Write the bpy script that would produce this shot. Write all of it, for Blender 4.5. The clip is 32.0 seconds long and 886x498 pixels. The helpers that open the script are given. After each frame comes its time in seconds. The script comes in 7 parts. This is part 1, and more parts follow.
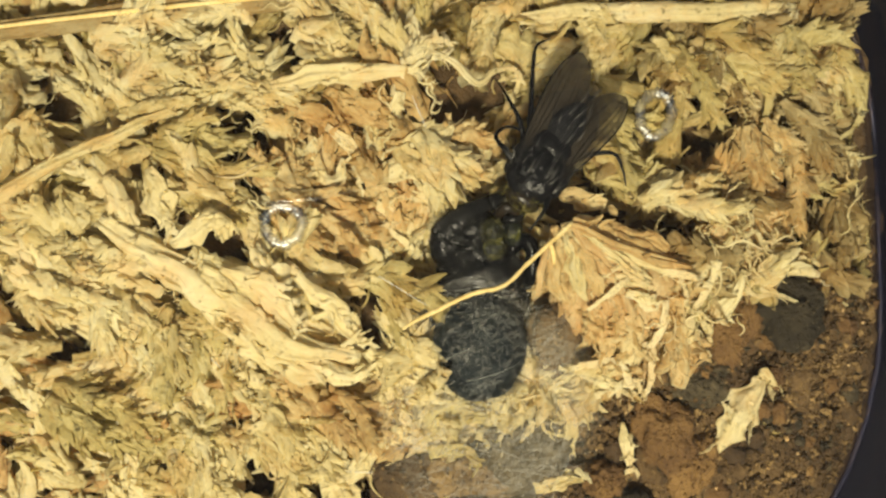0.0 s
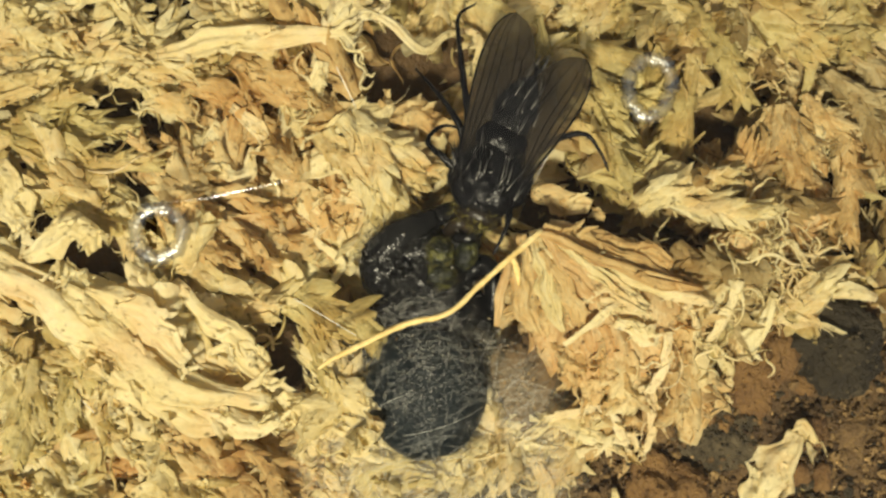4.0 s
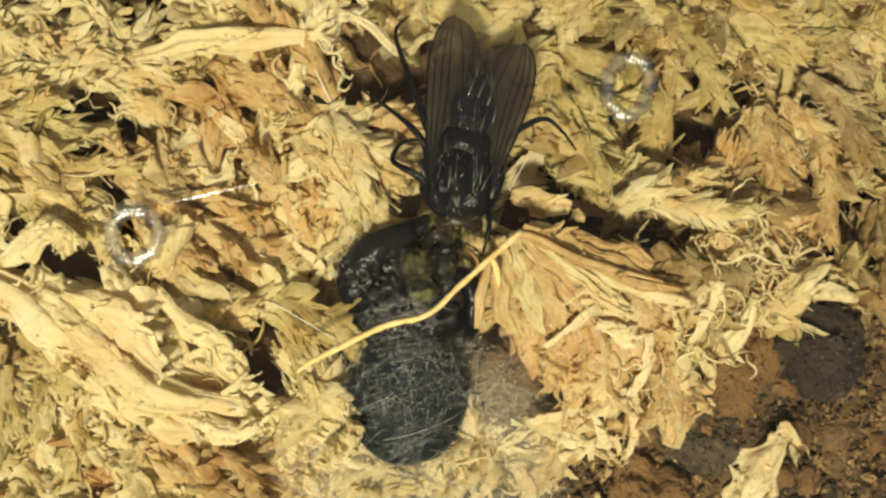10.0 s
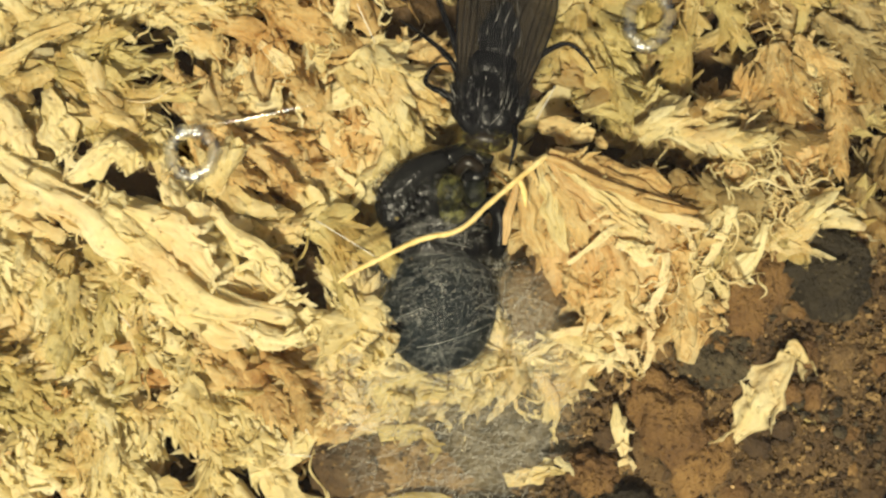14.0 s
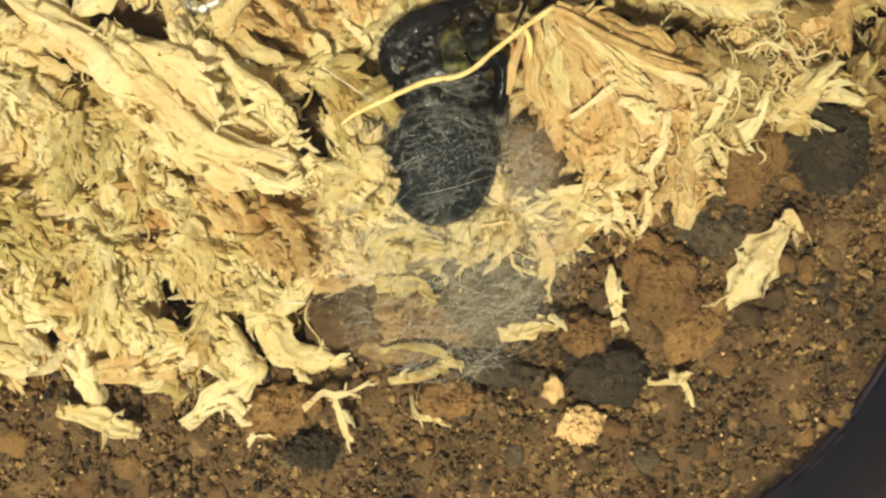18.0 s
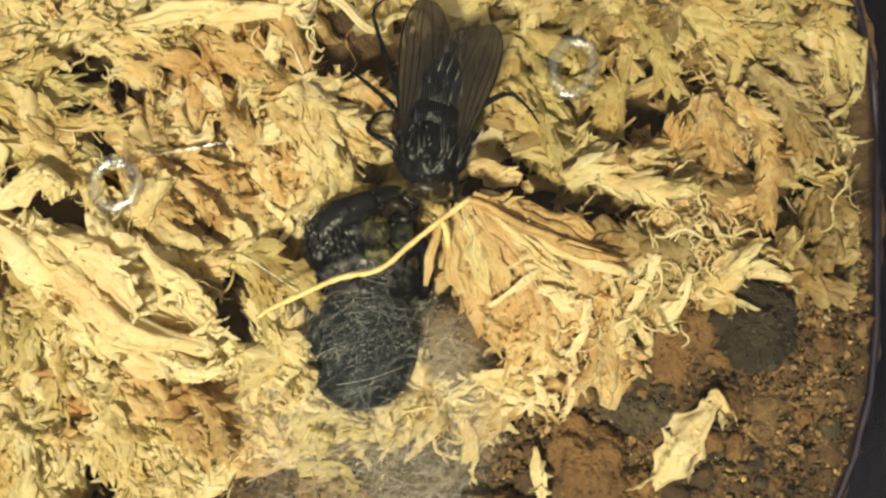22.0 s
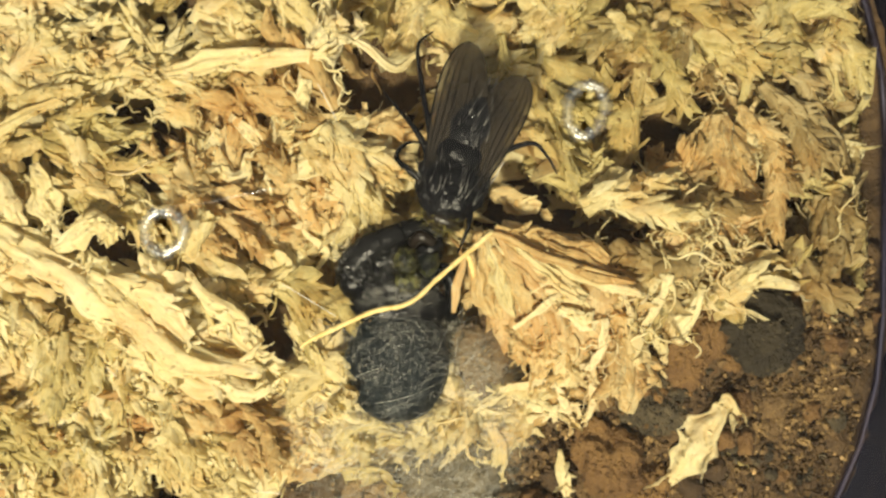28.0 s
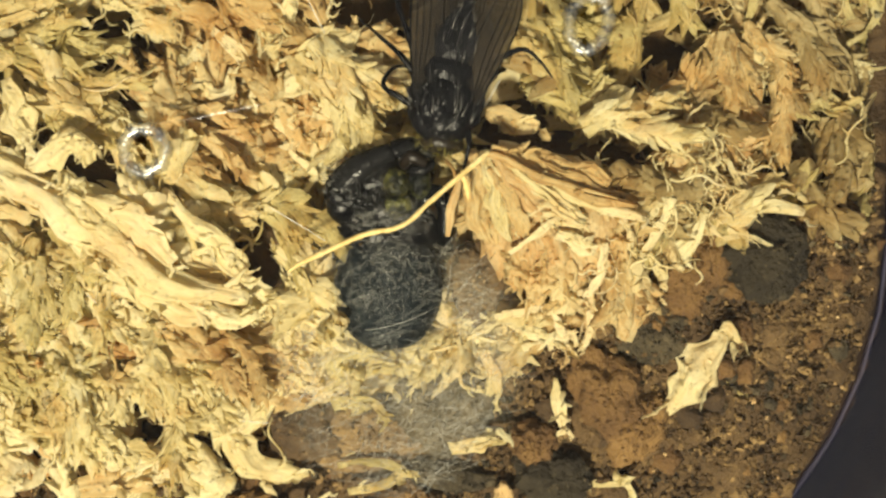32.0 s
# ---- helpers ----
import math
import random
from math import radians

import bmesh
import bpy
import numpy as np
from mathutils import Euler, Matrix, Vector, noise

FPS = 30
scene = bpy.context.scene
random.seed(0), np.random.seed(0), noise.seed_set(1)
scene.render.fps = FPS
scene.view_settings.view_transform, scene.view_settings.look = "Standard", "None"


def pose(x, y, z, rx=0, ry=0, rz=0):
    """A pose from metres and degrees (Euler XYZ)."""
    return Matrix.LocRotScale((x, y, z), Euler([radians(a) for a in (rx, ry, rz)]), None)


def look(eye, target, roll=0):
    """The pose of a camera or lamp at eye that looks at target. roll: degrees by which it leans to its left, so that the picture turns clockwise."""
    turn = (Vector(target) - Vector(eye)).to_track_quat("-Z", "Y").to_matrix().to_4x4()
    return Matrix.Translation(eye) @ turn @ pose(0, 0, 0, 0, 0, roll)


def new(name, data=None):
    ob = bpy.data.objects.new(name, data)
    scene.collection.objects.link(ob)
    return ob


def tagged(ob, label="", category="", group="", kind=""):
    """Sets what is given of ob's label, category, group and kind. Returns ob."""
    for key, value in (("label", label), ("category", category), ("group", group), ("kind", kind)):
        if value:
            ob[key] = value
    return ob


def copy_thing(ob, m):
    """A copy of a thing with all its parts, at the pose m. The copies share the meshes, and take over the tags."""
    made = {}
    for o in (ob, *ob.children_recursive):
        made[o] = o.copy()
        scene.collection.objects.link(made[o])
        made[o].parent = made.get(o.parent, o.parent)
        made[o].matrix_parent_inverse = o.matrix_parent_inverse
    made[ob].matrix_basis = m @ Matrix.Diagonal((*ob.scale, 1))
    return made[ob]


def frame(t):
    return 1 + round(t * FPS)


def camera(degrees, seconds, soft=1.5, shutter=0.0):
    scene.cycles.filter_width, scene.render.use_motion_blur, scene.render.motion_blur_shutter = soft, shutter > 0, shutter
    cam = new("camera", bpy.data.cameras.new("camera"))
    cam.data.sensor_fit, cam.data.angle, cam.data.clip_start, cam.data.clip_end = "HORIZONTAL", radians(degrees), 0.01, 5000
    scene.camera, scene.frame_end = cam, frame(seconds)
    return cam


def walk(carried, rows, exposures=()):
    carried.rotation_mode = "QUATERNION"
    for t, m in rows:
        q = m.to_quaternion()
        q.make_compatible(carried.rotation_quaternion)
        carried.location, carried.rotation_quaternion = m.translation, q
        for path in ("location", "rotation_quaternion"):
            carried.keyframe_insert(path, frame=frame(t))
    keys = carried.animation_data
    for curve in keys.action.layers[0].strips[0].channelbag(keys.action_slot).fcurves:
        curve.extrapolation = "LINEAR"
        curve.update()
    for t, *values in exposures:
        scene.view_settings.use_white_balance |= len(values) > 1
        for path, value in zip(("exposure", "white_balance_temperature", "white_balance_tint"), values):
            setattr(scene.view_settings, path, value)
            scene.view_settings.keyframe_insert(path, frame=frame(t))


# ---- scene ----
# The place is a small clear box of moss and soil; lengths below are in millimetres.
MM = 0.001
cam = camera(44.01, 32.0, soft=2.5)
# seconds, place in millimetres, turn in degrees
PATH = [
    (0, -7.15, -0.30, 56.82, 2.65, -3.10, -0.91),
    (0.5, -3.73, -1.59, 58.68, 2.13, -1.81, -0.73),
    (1, -4.80, 0.36, 53.77, 2.50, -1.79, -0.85),
    (1.5, -4.06, 1.46, 51.93, 2.19, -1.52, -0.97),
    (2, -2.78, 1.57, 49.79, 2.16, -0.92, -0.97),
    (2.5, -2.80, 1.52, 47.08, 2.23, -0.40, -0.77),
    (3, -2.15, 1.21, 45.03, 2.26, 0.17, -0.64),
    (3.5, -0.86, 0.98, 44.39, 2.53, 0.84, -0.59),
    (5.5, -2.19, 0.30, 45.65, 2.79, -0.65, -0.63),
    (6, -1.36, 0.86, 45.64, 3.11, -0.95, -0.88),
    (6.5, -0.72, 1.02, 45.25, 3.94, -0.67, -1.04),
    (7, -1.00, 0.51, 45.38, 3.91, -0.45, -0.88),
    (7.5, -1.14, 0.14, 44.84, 3.74, -0.17, -0.81),
    (8, -1.48, 0.13, 45.06, 4.01, 0.47, -0.84),
    (8.5, -2.02, -0.55, 44.42, 4.36, 0.77, -0.88),
    (9, -1.72, 0.82, 45.14, 4.64, 0.43, -1.07),
    (9.5, -0.70, 0.11, 44.11, 4.33, 0.17, -1.08),
    (10, -0.90, -0.15, 44.25, 4.04, -0.10, -0.98),
    (10.5, -1.02, -0.81, 44.34, 3.92, 0.02, -0.67),
    (11, -1.30, 0.59, 43.78, 2.91, -0.63, -0.97),
    (11.5, -2.74, 2.73, 41.23, 1.23, -1.33, -1.54),
    (12, -2.07, 1.36, 43.65, -0.20, -1.20, -1.13),
    (12.5, -0.83, -0.76, 47.12, 0.71, 0.03, -0.81),
    (13, -1.36, -1.06, 47.75, 2.39, 1.60, -0.70),
    (13.5, -0.78, -2.17, 47.24, 3.13, 1.84, -0.46),
    (14, -0.70, -2.76, 47.42, 3.04, 1.77, -0.20),
    (14.5, 0.80, -2.37, 48.18, 3.16, 1.38, -0.22),
    (16.5, 0.95, -2.74, 47.39, 2.27, 1.06, 0.26),
    (17, 0.35, -2.75, 47.77, 2.38, 1.01, 0.57),
    (17.5, -0.70, -5.28, 47.58, 2.13, 1.10, 1.55),
    (18, -0.94, -8.46, 47.48, 2.41, 1.27, 2.13),
    (18.5, -0.52, -8.52, 47.45, 3.38, 1.28, 1.93),
    (19, 0.62, -7.06, 47.07, 3.57, 1.35, 1.60),
    (19.5, 2.16, -6.08, 46.66, 2.96, 1.26, 1.40),
    (20, 2.59, -3.52, 47.95, 3.19, 1.23, 1.31),
    (20.5, 0.93, -1.56, 49.16, 3.66, 1.38, 1.47),
    (21, -0.72, -1.02, 49.37, 4.60, 1.07, 1.70),
    (21.5, -0.22, -1.60, 48.75, 4.75, 1.02, 1.80),
    (22, 2.46, -1.88, 47.53, 4.10, 1.64, 1.77),
    (22.5, 2.53, -1.04, 47.26, 4.17, 2.18, 1.37),
    (23, 2.96, -1.12, 48.42, 4.54, 2.61, 1.39),
    (23.5, 1.91, -1.66, 51.65, 4.60, 3.17, 1.35),
    (24, 1.64, -0.46, 51.66, 3.72, 2.53, 0.99),
    (24.5, 0.25, -0.10, 52.83, 2.09, 2.12, 0.91),
    (26.5, 2.00, 3.98, 50.46, -2.79, 4.05, 0.29),
    (27, 1.59, 4.03, 50.80, -2.52, 3.92, 0.29),
    (27.5, 3.53, 3.83, 50.66, -2.23, 4.36, 0.29),
    (28, 3.19, 4.13, 50.93, -1.88, 3.86, 0.10),
    (28.5, 3.95, 3.98, 51.35, -1.94, 3.89, 0.07),
    (29, 3.55, 4.09, 52.20, -2.12, 3.86, 0.10),
    (29.5, 4.47, 3.94, 52.06, -2.36, 3.84, 0.12),
    (30, 4.56, 3.75, 51.88, -2.26, 3.76, -0.22),
    (30.5, 4.35, 3.99, 51.87, -2.26, 3.49, -0.30),
    (31, 2.03, 6.18, 49.24, -2.85, 3.36, -0.62),
    (31.5, 0.09, 5.97, 47.57, -5.01, 2.13, -0.43),
    (32, 2.58, 3.27, 49.10, -5.00, 2.94, 0.33),
]
walk(cam, [(t, pose(x * MM, y * MM, z * MM, rx, ry, rz)) for t, x, y, z, rx, ry, rz in PATH],
     exposures=[(0, -0.26), (1, -0.2), (2, -0.24), (3, -0.26), (6, -0.25), (10, -0.25), (12, -0.36), (13, -0.14), (14, -0.12), (17, -0.13), (18, -0.1), (19, -0.06), (20, -0.05), (22, -0.1), (24, -0.12), (28, 0.0), (30, 0.0), (31, 0.1), (32, -0.08)])

# ---- world and light ----
world = bpy.data.worlds.new("world")
scene.world = world
world.use_nodes = True
world.node_tree.nodes["Background"].inputs["Color"].default_value = (0.9, 0.85, 0.75, 1)
world.node_tree.nodes["Background"].inputs["Strength"].default_value = 0.48

# the lamp held over the box
torch = bpy.data.lights.new("torch", "AREA")
torch.shape, torch.size, torch.energy, torch.color = "DISK", 0.021, 1.10, (1.0, 0.91, 0.655)
torch_ob = new("torch", torch)
torch_ob.matrix_world = look((-0.026, -0.090, 0.180), (-0.002, 0.001, 0.0))

# ---- materials ----
def material(name):
    m = bpy.data.materials.new(name)
    m.use_nodes = True
    n = m.node_tree.nodes
    return m, n, m.node_tree.links, n["Principled BSDF"]


def ramp(n, stops):
    r = n.new("ShaderNodeValToRGB")
    while len(r.color_ramp.elements) < len(stops):
        r.color_ramp.elements.new(0.5)
    for e, (p, c) in zip(r.color_ramp.elements, stops):
        e.position, e.color = p, (*c, 1)
    return r


def noise_node(n, links, scale, detail=4.0, rough=0.6, vec=None):
    t = n.new("ShaderNodeTexNoise")
    t.inputs["Scale"].default_value, t.inputs["Detail"].default_value = scale, detail
    t.inputs["Roughness"].default_value = rough
    links.new(vec if vec else world_space(n), t.inputs["Vector"])
    return t


def world_space(n):
    return n.new("ShaderNodeNewGeometry").outputs["Position"]


def organic(name, stops, scale, rough=0.7, bump=0.3, bump_scale=4000, by_island=0.35, sheen=0.0, trans=0.0, spec=0.3, fibres=0.0, glow=0.0, rust_most=0.55):
    """A mottled natural surface: a colour ramp over coarse and fine noise, shifted piece by piece."""
    m, n, links, b = material(name)
    coarse = noise_node(n, links, scale, 3)
    fine = noise_node(n, links, scale * 7, 5, 0.7)
    mix = n.new("ShaderNodeMath")
    mix.operation = "MULTIPLY_ADD"
    links.new(fine.outputs["Fac"], mix.inputs[0])
    mix.inputs[1].default_value = 0.5
    half = n.new("ShaderNodeMath")
    half.operation = "MULTIPLY_ADD"
    links.new(coarse.outputs["Fac"], half.inputs[0])
    half.inputs[1].default_value, half.inputs[2].default_value = 1.0 - by_island, -0.12
    links.new(half.outputs[0], mix.inputs[2])
    grain = None
    if fibres:
        # streaks along each leaf, from its own length and width in millimetres
        uv, sep, com = n.new("ShaderNodeUVMap"), n.new("ShaderNodeSeparateXYZ"), n.new("ShaderNodeCombineXYZ")
        uv.uv_map = "grain"
        links.new(uv.outputs[0], sep.inputs[0])
        for axis, by in ((0, 5.5), (1, 1.1)):
            k = n.new("ShaderNodeMath")
            k.operation, k.inputs[1].default_value = "MULTIPLY", by
            links.new(sep.outputs[axis], k.inputs[0])
            links.new(k.outputs[0], com.inputs[axis])
        shift = n.new("ShaderNodeMath")
        shift.operation, shift.inputs[1].default_value = "MULTIPLY", 60.0
        links.new(n.new("ShaderNodeNewGeometry").outputs["Random Per Island"], shift.inputs[0])
        links.new(shift.outputs[0], com.inputs[2])
        grain = noise_node(n, links, 1.0, 4, 0.55, com.outputs[0])
        streak = n.new("ShaderNodeMath")
        streak.operation = "MULTIPLY_ADD"
        streak.inputs[1].default_value = fibres
        links.new(grain.outputs["Fac"], streak.inputs[0])
        less = n.new("ShaderNodeMath")
        less.operation, less.inputs[1].default_value = "SUBTRACT", fibres * 0.5
        links.new(half.outputs[0], less.inputs[0])
        links.new(less.outputs[0], streak.inputs[2])
        links.new(streak.outputs[0], mix.inputs[2])
    isl, both, wrap = n.new("ShaderNodeMath"), n.new("ShaderNodeMath"), n.new("ShaderNodeMath")
    isl.operation, both.operation, wrap.operation = "MULTIPLY_ADD", "ADD", "FRACT"
    links.new(n.new("ShaderNodeNewGeometry").outputs["Random Per Island"], both.inputs[0])
    links.new(n.new("ShaderNodeObjectInfo").outputs["Random"], both.inputs[1])
    links.new(both.outputs[0], wrap.inputs[0])
    links.new(wrap.outputs[0], isl.inputs[0])
    isl.inputs[1].default_value = by_island
    links.new(mix.outputs[0], isl.inputs[2])
    r = ramp(n, stops)
    links.new(isl.outputs[0], r.inputs[0])
    colour = r.outputs[0]
    if fibres:
        # rusty patches
        rn = noise_node(n, links, 420, 4, 0.65)
        rr = ramp(n, [(0.47, (0, 0, 0)), (0.66, (rust_most,) * 3)])
        links.new(rn.outputs["Fac"], rr.inputs[0])
        rust = n.new("ShaderNodeMix")
        rust.data_type, rust.blend_type = "RGBA", "MULTIPLY"
        rust.inputs["B"].default_value = (0.88, 0.66, 0.41, 1)
        links.new(rr.outputs[0], rust.inputs["Factor"])
        links.new(r.outputs[0], rust.inputs["A"])
        colour = rust.outputs["Result"]
        # scattered brown specks and stained tips
        sp = noise_node(n, links, 2600, 3, 0.6)
        sr = ramp(n, [(0.61, (0, 0, 0)), (0.72, (0.9, 0.9, 0.9))])
        links.new(sp.outputs["Fac"], sr.inputs[0])
        stain = n.new("ShaderNodeMix")
        stain.data_type = "RGBA"
        stain.inputs["B"].default_value = (*[c * 0.6 for c in stops[0][1]], 1)
        links.new(sr.outputs[0], stain.inputs["Factor"])
        links.new(colour, stain.inputs["A"])
        colour = stain.outputs["Result"]
    links.new(colour, b.inputs["Base Color"])
    b.inputs["Roughness"].default_value = rough
    b.inputs["Specular IOR Level"].default_value = spec
    bn = noise_node(n, links, bump_scale, 3, 0.55)
    bp = n.new("ShaderNodeBump")
    bp.inputs["Strength"].default_value, bp.inputs["Distance"].default_value = 1.0, 0.45 * bump / bump_scale
    links.new(bn.outputs["Fac"], bp.inputs["Height"])
    links.new(bp.outputs[0], b.inputs["Normal"])
    if grain:
        bp2 = n.new("ShaderNodeBump")
        bp2.inputs["Strength"].default_value, bp2.inputs["Distance"].default_value = 1.0, 0.00006
        links.new(grain.outputs["Fac"], bp2.inputs["Height"])
        links.new(bp.outputs[0], bp2.inputs["Normal"])
        links.new(bp2.outputs[0], b.inputs["Normal"])
    if glow:
        # thin leaves let some light through
        tr, add = n.new("ShaderNodeBsdfTranslucent"), n.new("ShaderNodeMixShader")
        links.new(colour, tr.inputs[0])
        add.inputs[0].default_value = glow
        links.new(b.outputs[0], add.inputs[1])
        links.new(tr.outputs[0], add.inputs[2])
        links.new(add.outputs[0], n["Material Output"].inputs["Surface"])
    if trans:
        b.inputs["Subsurface Weight"].default_value = trans
        b.inputs["Subsurface Radius"].default_value = (0.0006, 0.0004, 0.0002)
        b.inputs["Subsurface Scale"].default_value = 1.0
    return m


LEAF = {"fibres": 0.5, "glow": 0.5, "rough": 0.65, "bump": 1.1, "bump_scale": 2800}
MOSS = organic("dry_moss", [(0.14, (0.26, 0.185, 0.055)), (0.36, (0.54, 0.42, 0.155)), (0.58, (0.77, 0.66, 0.34)), (0.88, (0.89, 0.83, 0.55))], 130, by_island=0.2, **LEAF)
MOSS_OLIVE = organic("olive_moss", [(0.14, (0.19, 0.14, 0.042)), (0.38, (0.43, 0.34, 0.12)), (0.62, (0.65, 0.55, 0.24)), (0.92, (0.82, 0.74, 0.42))], 130, by_island=0.2, **LEAF)
MOSS_BROWN = organic("brown_moss", [(0.12, (0.20, 0.105, 0.035)), (0.36, (0.46, 0.285, 0.11)), (0.58, (0.68, 0.50, 0.22)), (0.88, (0.84, 0.73, 0.42))], 150, by_island=0.25, **LEAF)
# Tan moss, darkened further so the dimmer right side is in its colour.
MOSS_TAN = organic("tan_moss", [(0.12, (0.10, 0.065, 0.024)), (0.38, (0.27, 0.185, 0.075)), (0.62, (0.46, 0.345, 0.15)), (0.92, (0.66, 0.56, 0.31))], 140, by_island=0.25, **LEAF)
MOSS_ORANGE = organic("orange_moss", [(0.12, (0.24, 0.12, 0.042)), (0.36, (0.50, 0.30, 0.115)), (0.6, (0.70, 0.49, 0.22)), (0.88, (0.85, 0.72, 0.42))], 190, by_island=0.25, **LEAF)
STRAW = organic("straw", [(0.2, (0.34, 0.21, 0.06)), (0.5, (0.62, 0.45, 0.16)), (0.85, (0.80, 0.66, 0.33))], 700, rough=0.6, bump=0.8, bump_scale=3000, by_island=0.1)
PALE = organic("pale_moss", [(0.08, (0.46, 0.34, 0.12)), (0.32, (0.74, 0.62, 0.30)), (0.56, (0.85, 0.75, 0.43)), (0.88, (0.91, 0.85, 0.60))], 220, by_island=0.12, rust_most=0.4, **LEAF)
SOIL = organic("soil", [(0.20, (0.018, 0.010, 0.004)), (0.44, (0.049, 0.027, 0.009)), (0.66, (0.104, 0.060, 0.020)), (0.92, (0.31, 0.20, 0.077))], 260, rough=0.85, bump=2.0, bump_scale=5000, by_island=0.4, spec=0.5)
CLOD = organic("reddish_clod", [(0.2, (0.030, 0.015, 0.005)), (0.5, (0.10, 0.050, 0.014)), (0.8, (0.19, 0.105, 0.030)), (1.0, (0.34, 0.21, 0.08))], 500, rough=0.85, bump=2.0, bump_scale=5000, spec=0.5)
CLOD_DARK = organic("dark_clod", [(0.2, (0.008, 0.006, 0.004)), (0.6, (0.032, 0.025, 0.014)), (0.95, (0.13, 0.10, 0.055))], 700, rough=0.9, bump=2.2, bump_scale=5500)
CLOD_PALE = organic("pale_clod", [(0.1, (0.30, 0.17, 0.06)), (0.5, (0.48, 0.31, 0.13)), (0.9, (0.66, 0.48, 0.24))], 500, rough=0.85, bump=0.6)
BLACK_HAIR = organic("black_cuticle", [(0.3, (0.002, 0.002, 0.002)), (0.7, (0.004, 0.004, 0.004)), (0.98, (0.015, 0.015, 0.014))], 900, rough=0.22, bump=0.5, bump_scale=2600, spec=0.13)
# The pale end of this ramp paints glints onto single dark bristles.
BRISTLE = organic("glint_bristles", [(0.3, (0.006, 0.006, 0.006)), (0.66, (0.04, 0.04, 0.04)), (0.95, (0.30, 0.29, 0.26))], 900, rough=0.22, bump=0.1, spec=0.6, by_island=0.7)
GREY_HAIR = organic("grey_hairs", [(0.3, (0.004, 0.006, 0.007)), (0.6, (0.010, 0.014, 0.016)), (0.98, (0.038, 0.048, 0.050))], 1200, rough=0.3, bump=1.6, bump_scale=6000, spec=0.12)
FLY_BODY = organic("fly_cuticle", [(0.3, (0.002, 0.002, 0.002)), (0.7, (0.004, 0.004, 0.005)), (0.98, (0.018, 0.018, 0.02))], 900, rough=0.28, bump=0.5, bump_scale=3000, spec=0.14)
FLY_HEAD = organic("fly_eye", [(0.3, (0.004, 0.003, 0.002)), (0.7, (0.012, 0.008, 0.004)), (0.97, (0.06, 0.035, 0.014))], 900, rough=0.35)
GOLD_HAIR = organic("golden_hairs", [(0.35, (0.015, 0.012, 0.004)), (0.7, (0.12, 0.10, 0.02)), (0.98, (0.40, 0.36, 0.09))], 900, rough=0.4, by_island=0.6)
GREEN_JAW = organic("green_jaw", [(0.52, (0.004, 0.005, 0.003)), (0.66, (0.014, 0.016, 0.007)), (0.76, (0.09, 0.09, 0.022)), (0.98, (0.18, 0.18, 0.09))], 1500, rough=0.35, bump=1.6, bump_scale=6000, by_island=0.0, spec=0.3)
TABLE = organic("dark_table", [(0.2, (0.004, 0.004, 0.006)), (0.8, (0.012, 0.012, 0.016))], 60, rough=0.6, bump=0.05)


def see_through(name, tint, gloss, rough, colour=(1, 1, 1)):
    """Thin clear plastic: mostly lets light pass, with a little gloss."""
    m, n, links, b = material(name)
    n.remove(b)
    t, g, mix = n.new("ShaderNodeBsdfTransparent"), n.new("ShaderNodeBsdfGlossy"), n.new("ShaderNodeMixShader")
    t.inputs[0].default_value, g.inputs[0].default_value = (*tint, 1), (*colour, 1)
    g.inputs["Roughness"].default_value = rough
    mix.inputs[0].default_value = gloss
    links.new(t.outputs[0], mix.inputs[1])
    links.new(g.outputs[0], mix.inputs[2])
    links.new(mix.outputs[0], n["Material Output"].inputs["Surface"])
    return m


LID = see_through("clear_lid", (0.89, 0.89, 0.885), 0.024, 0.03)
RIDGE = see_through("bluish_ridge", (0.6, 0.6, 0.7), 0.04, 0.5, (0.5, 0.5, 0.75))
WALL = see_through("clear_wall", (0.55, 0.56, 0.66), 0.10, 0.25, (0.6, 0.6, 0.85))
SCRATCH = see_through("glossy_scratch", (0.97, 0.97, 0.96), 0.04, 0.12)
RIM = see_through("melted_rim", (0.80, 0.80, 0.79), 0.10, 0.36, (0.9, 0.95, 1.0))


def silk_material(name, alpha, colour=(0.85, 0.84, 0.78)):
    m, n, links, b = material(name)
    b.inputs["Base Color"].default_value = (*colour, 1)
    b.inputs["Roughness"].default_value = 0.45
    b.inputs["Alpha"].default_value = alpha
    return m


SILK = silk_material("silk_thread", 0.6)
FLOSS = silk_material("silk_floss", 0.3, (0.78, 0.77, 0.70))


def wing_material():
    """Smoky clear membrane."""
    m, n, links, b = material("wing_membrane")
    b.inputs["Roughness"].default_value = 0.45
    b.inputs["Specular IOR Level"].default_value = 0.12
    v = noise_node(n, links, 700, 3)
    r = ramp(n, [(0.3, (0.024, 0.019, 0.013)), (0.7, (0.048, 0.038, 0.026))])
    links.new(v.outputs["Fac"], r.inputs[0])
    links.new(r.outputs[0], b.inputs["Base Color"])
    b.inputs["Alpha"].default_value = 0.52
    return m


WING = wing_material()


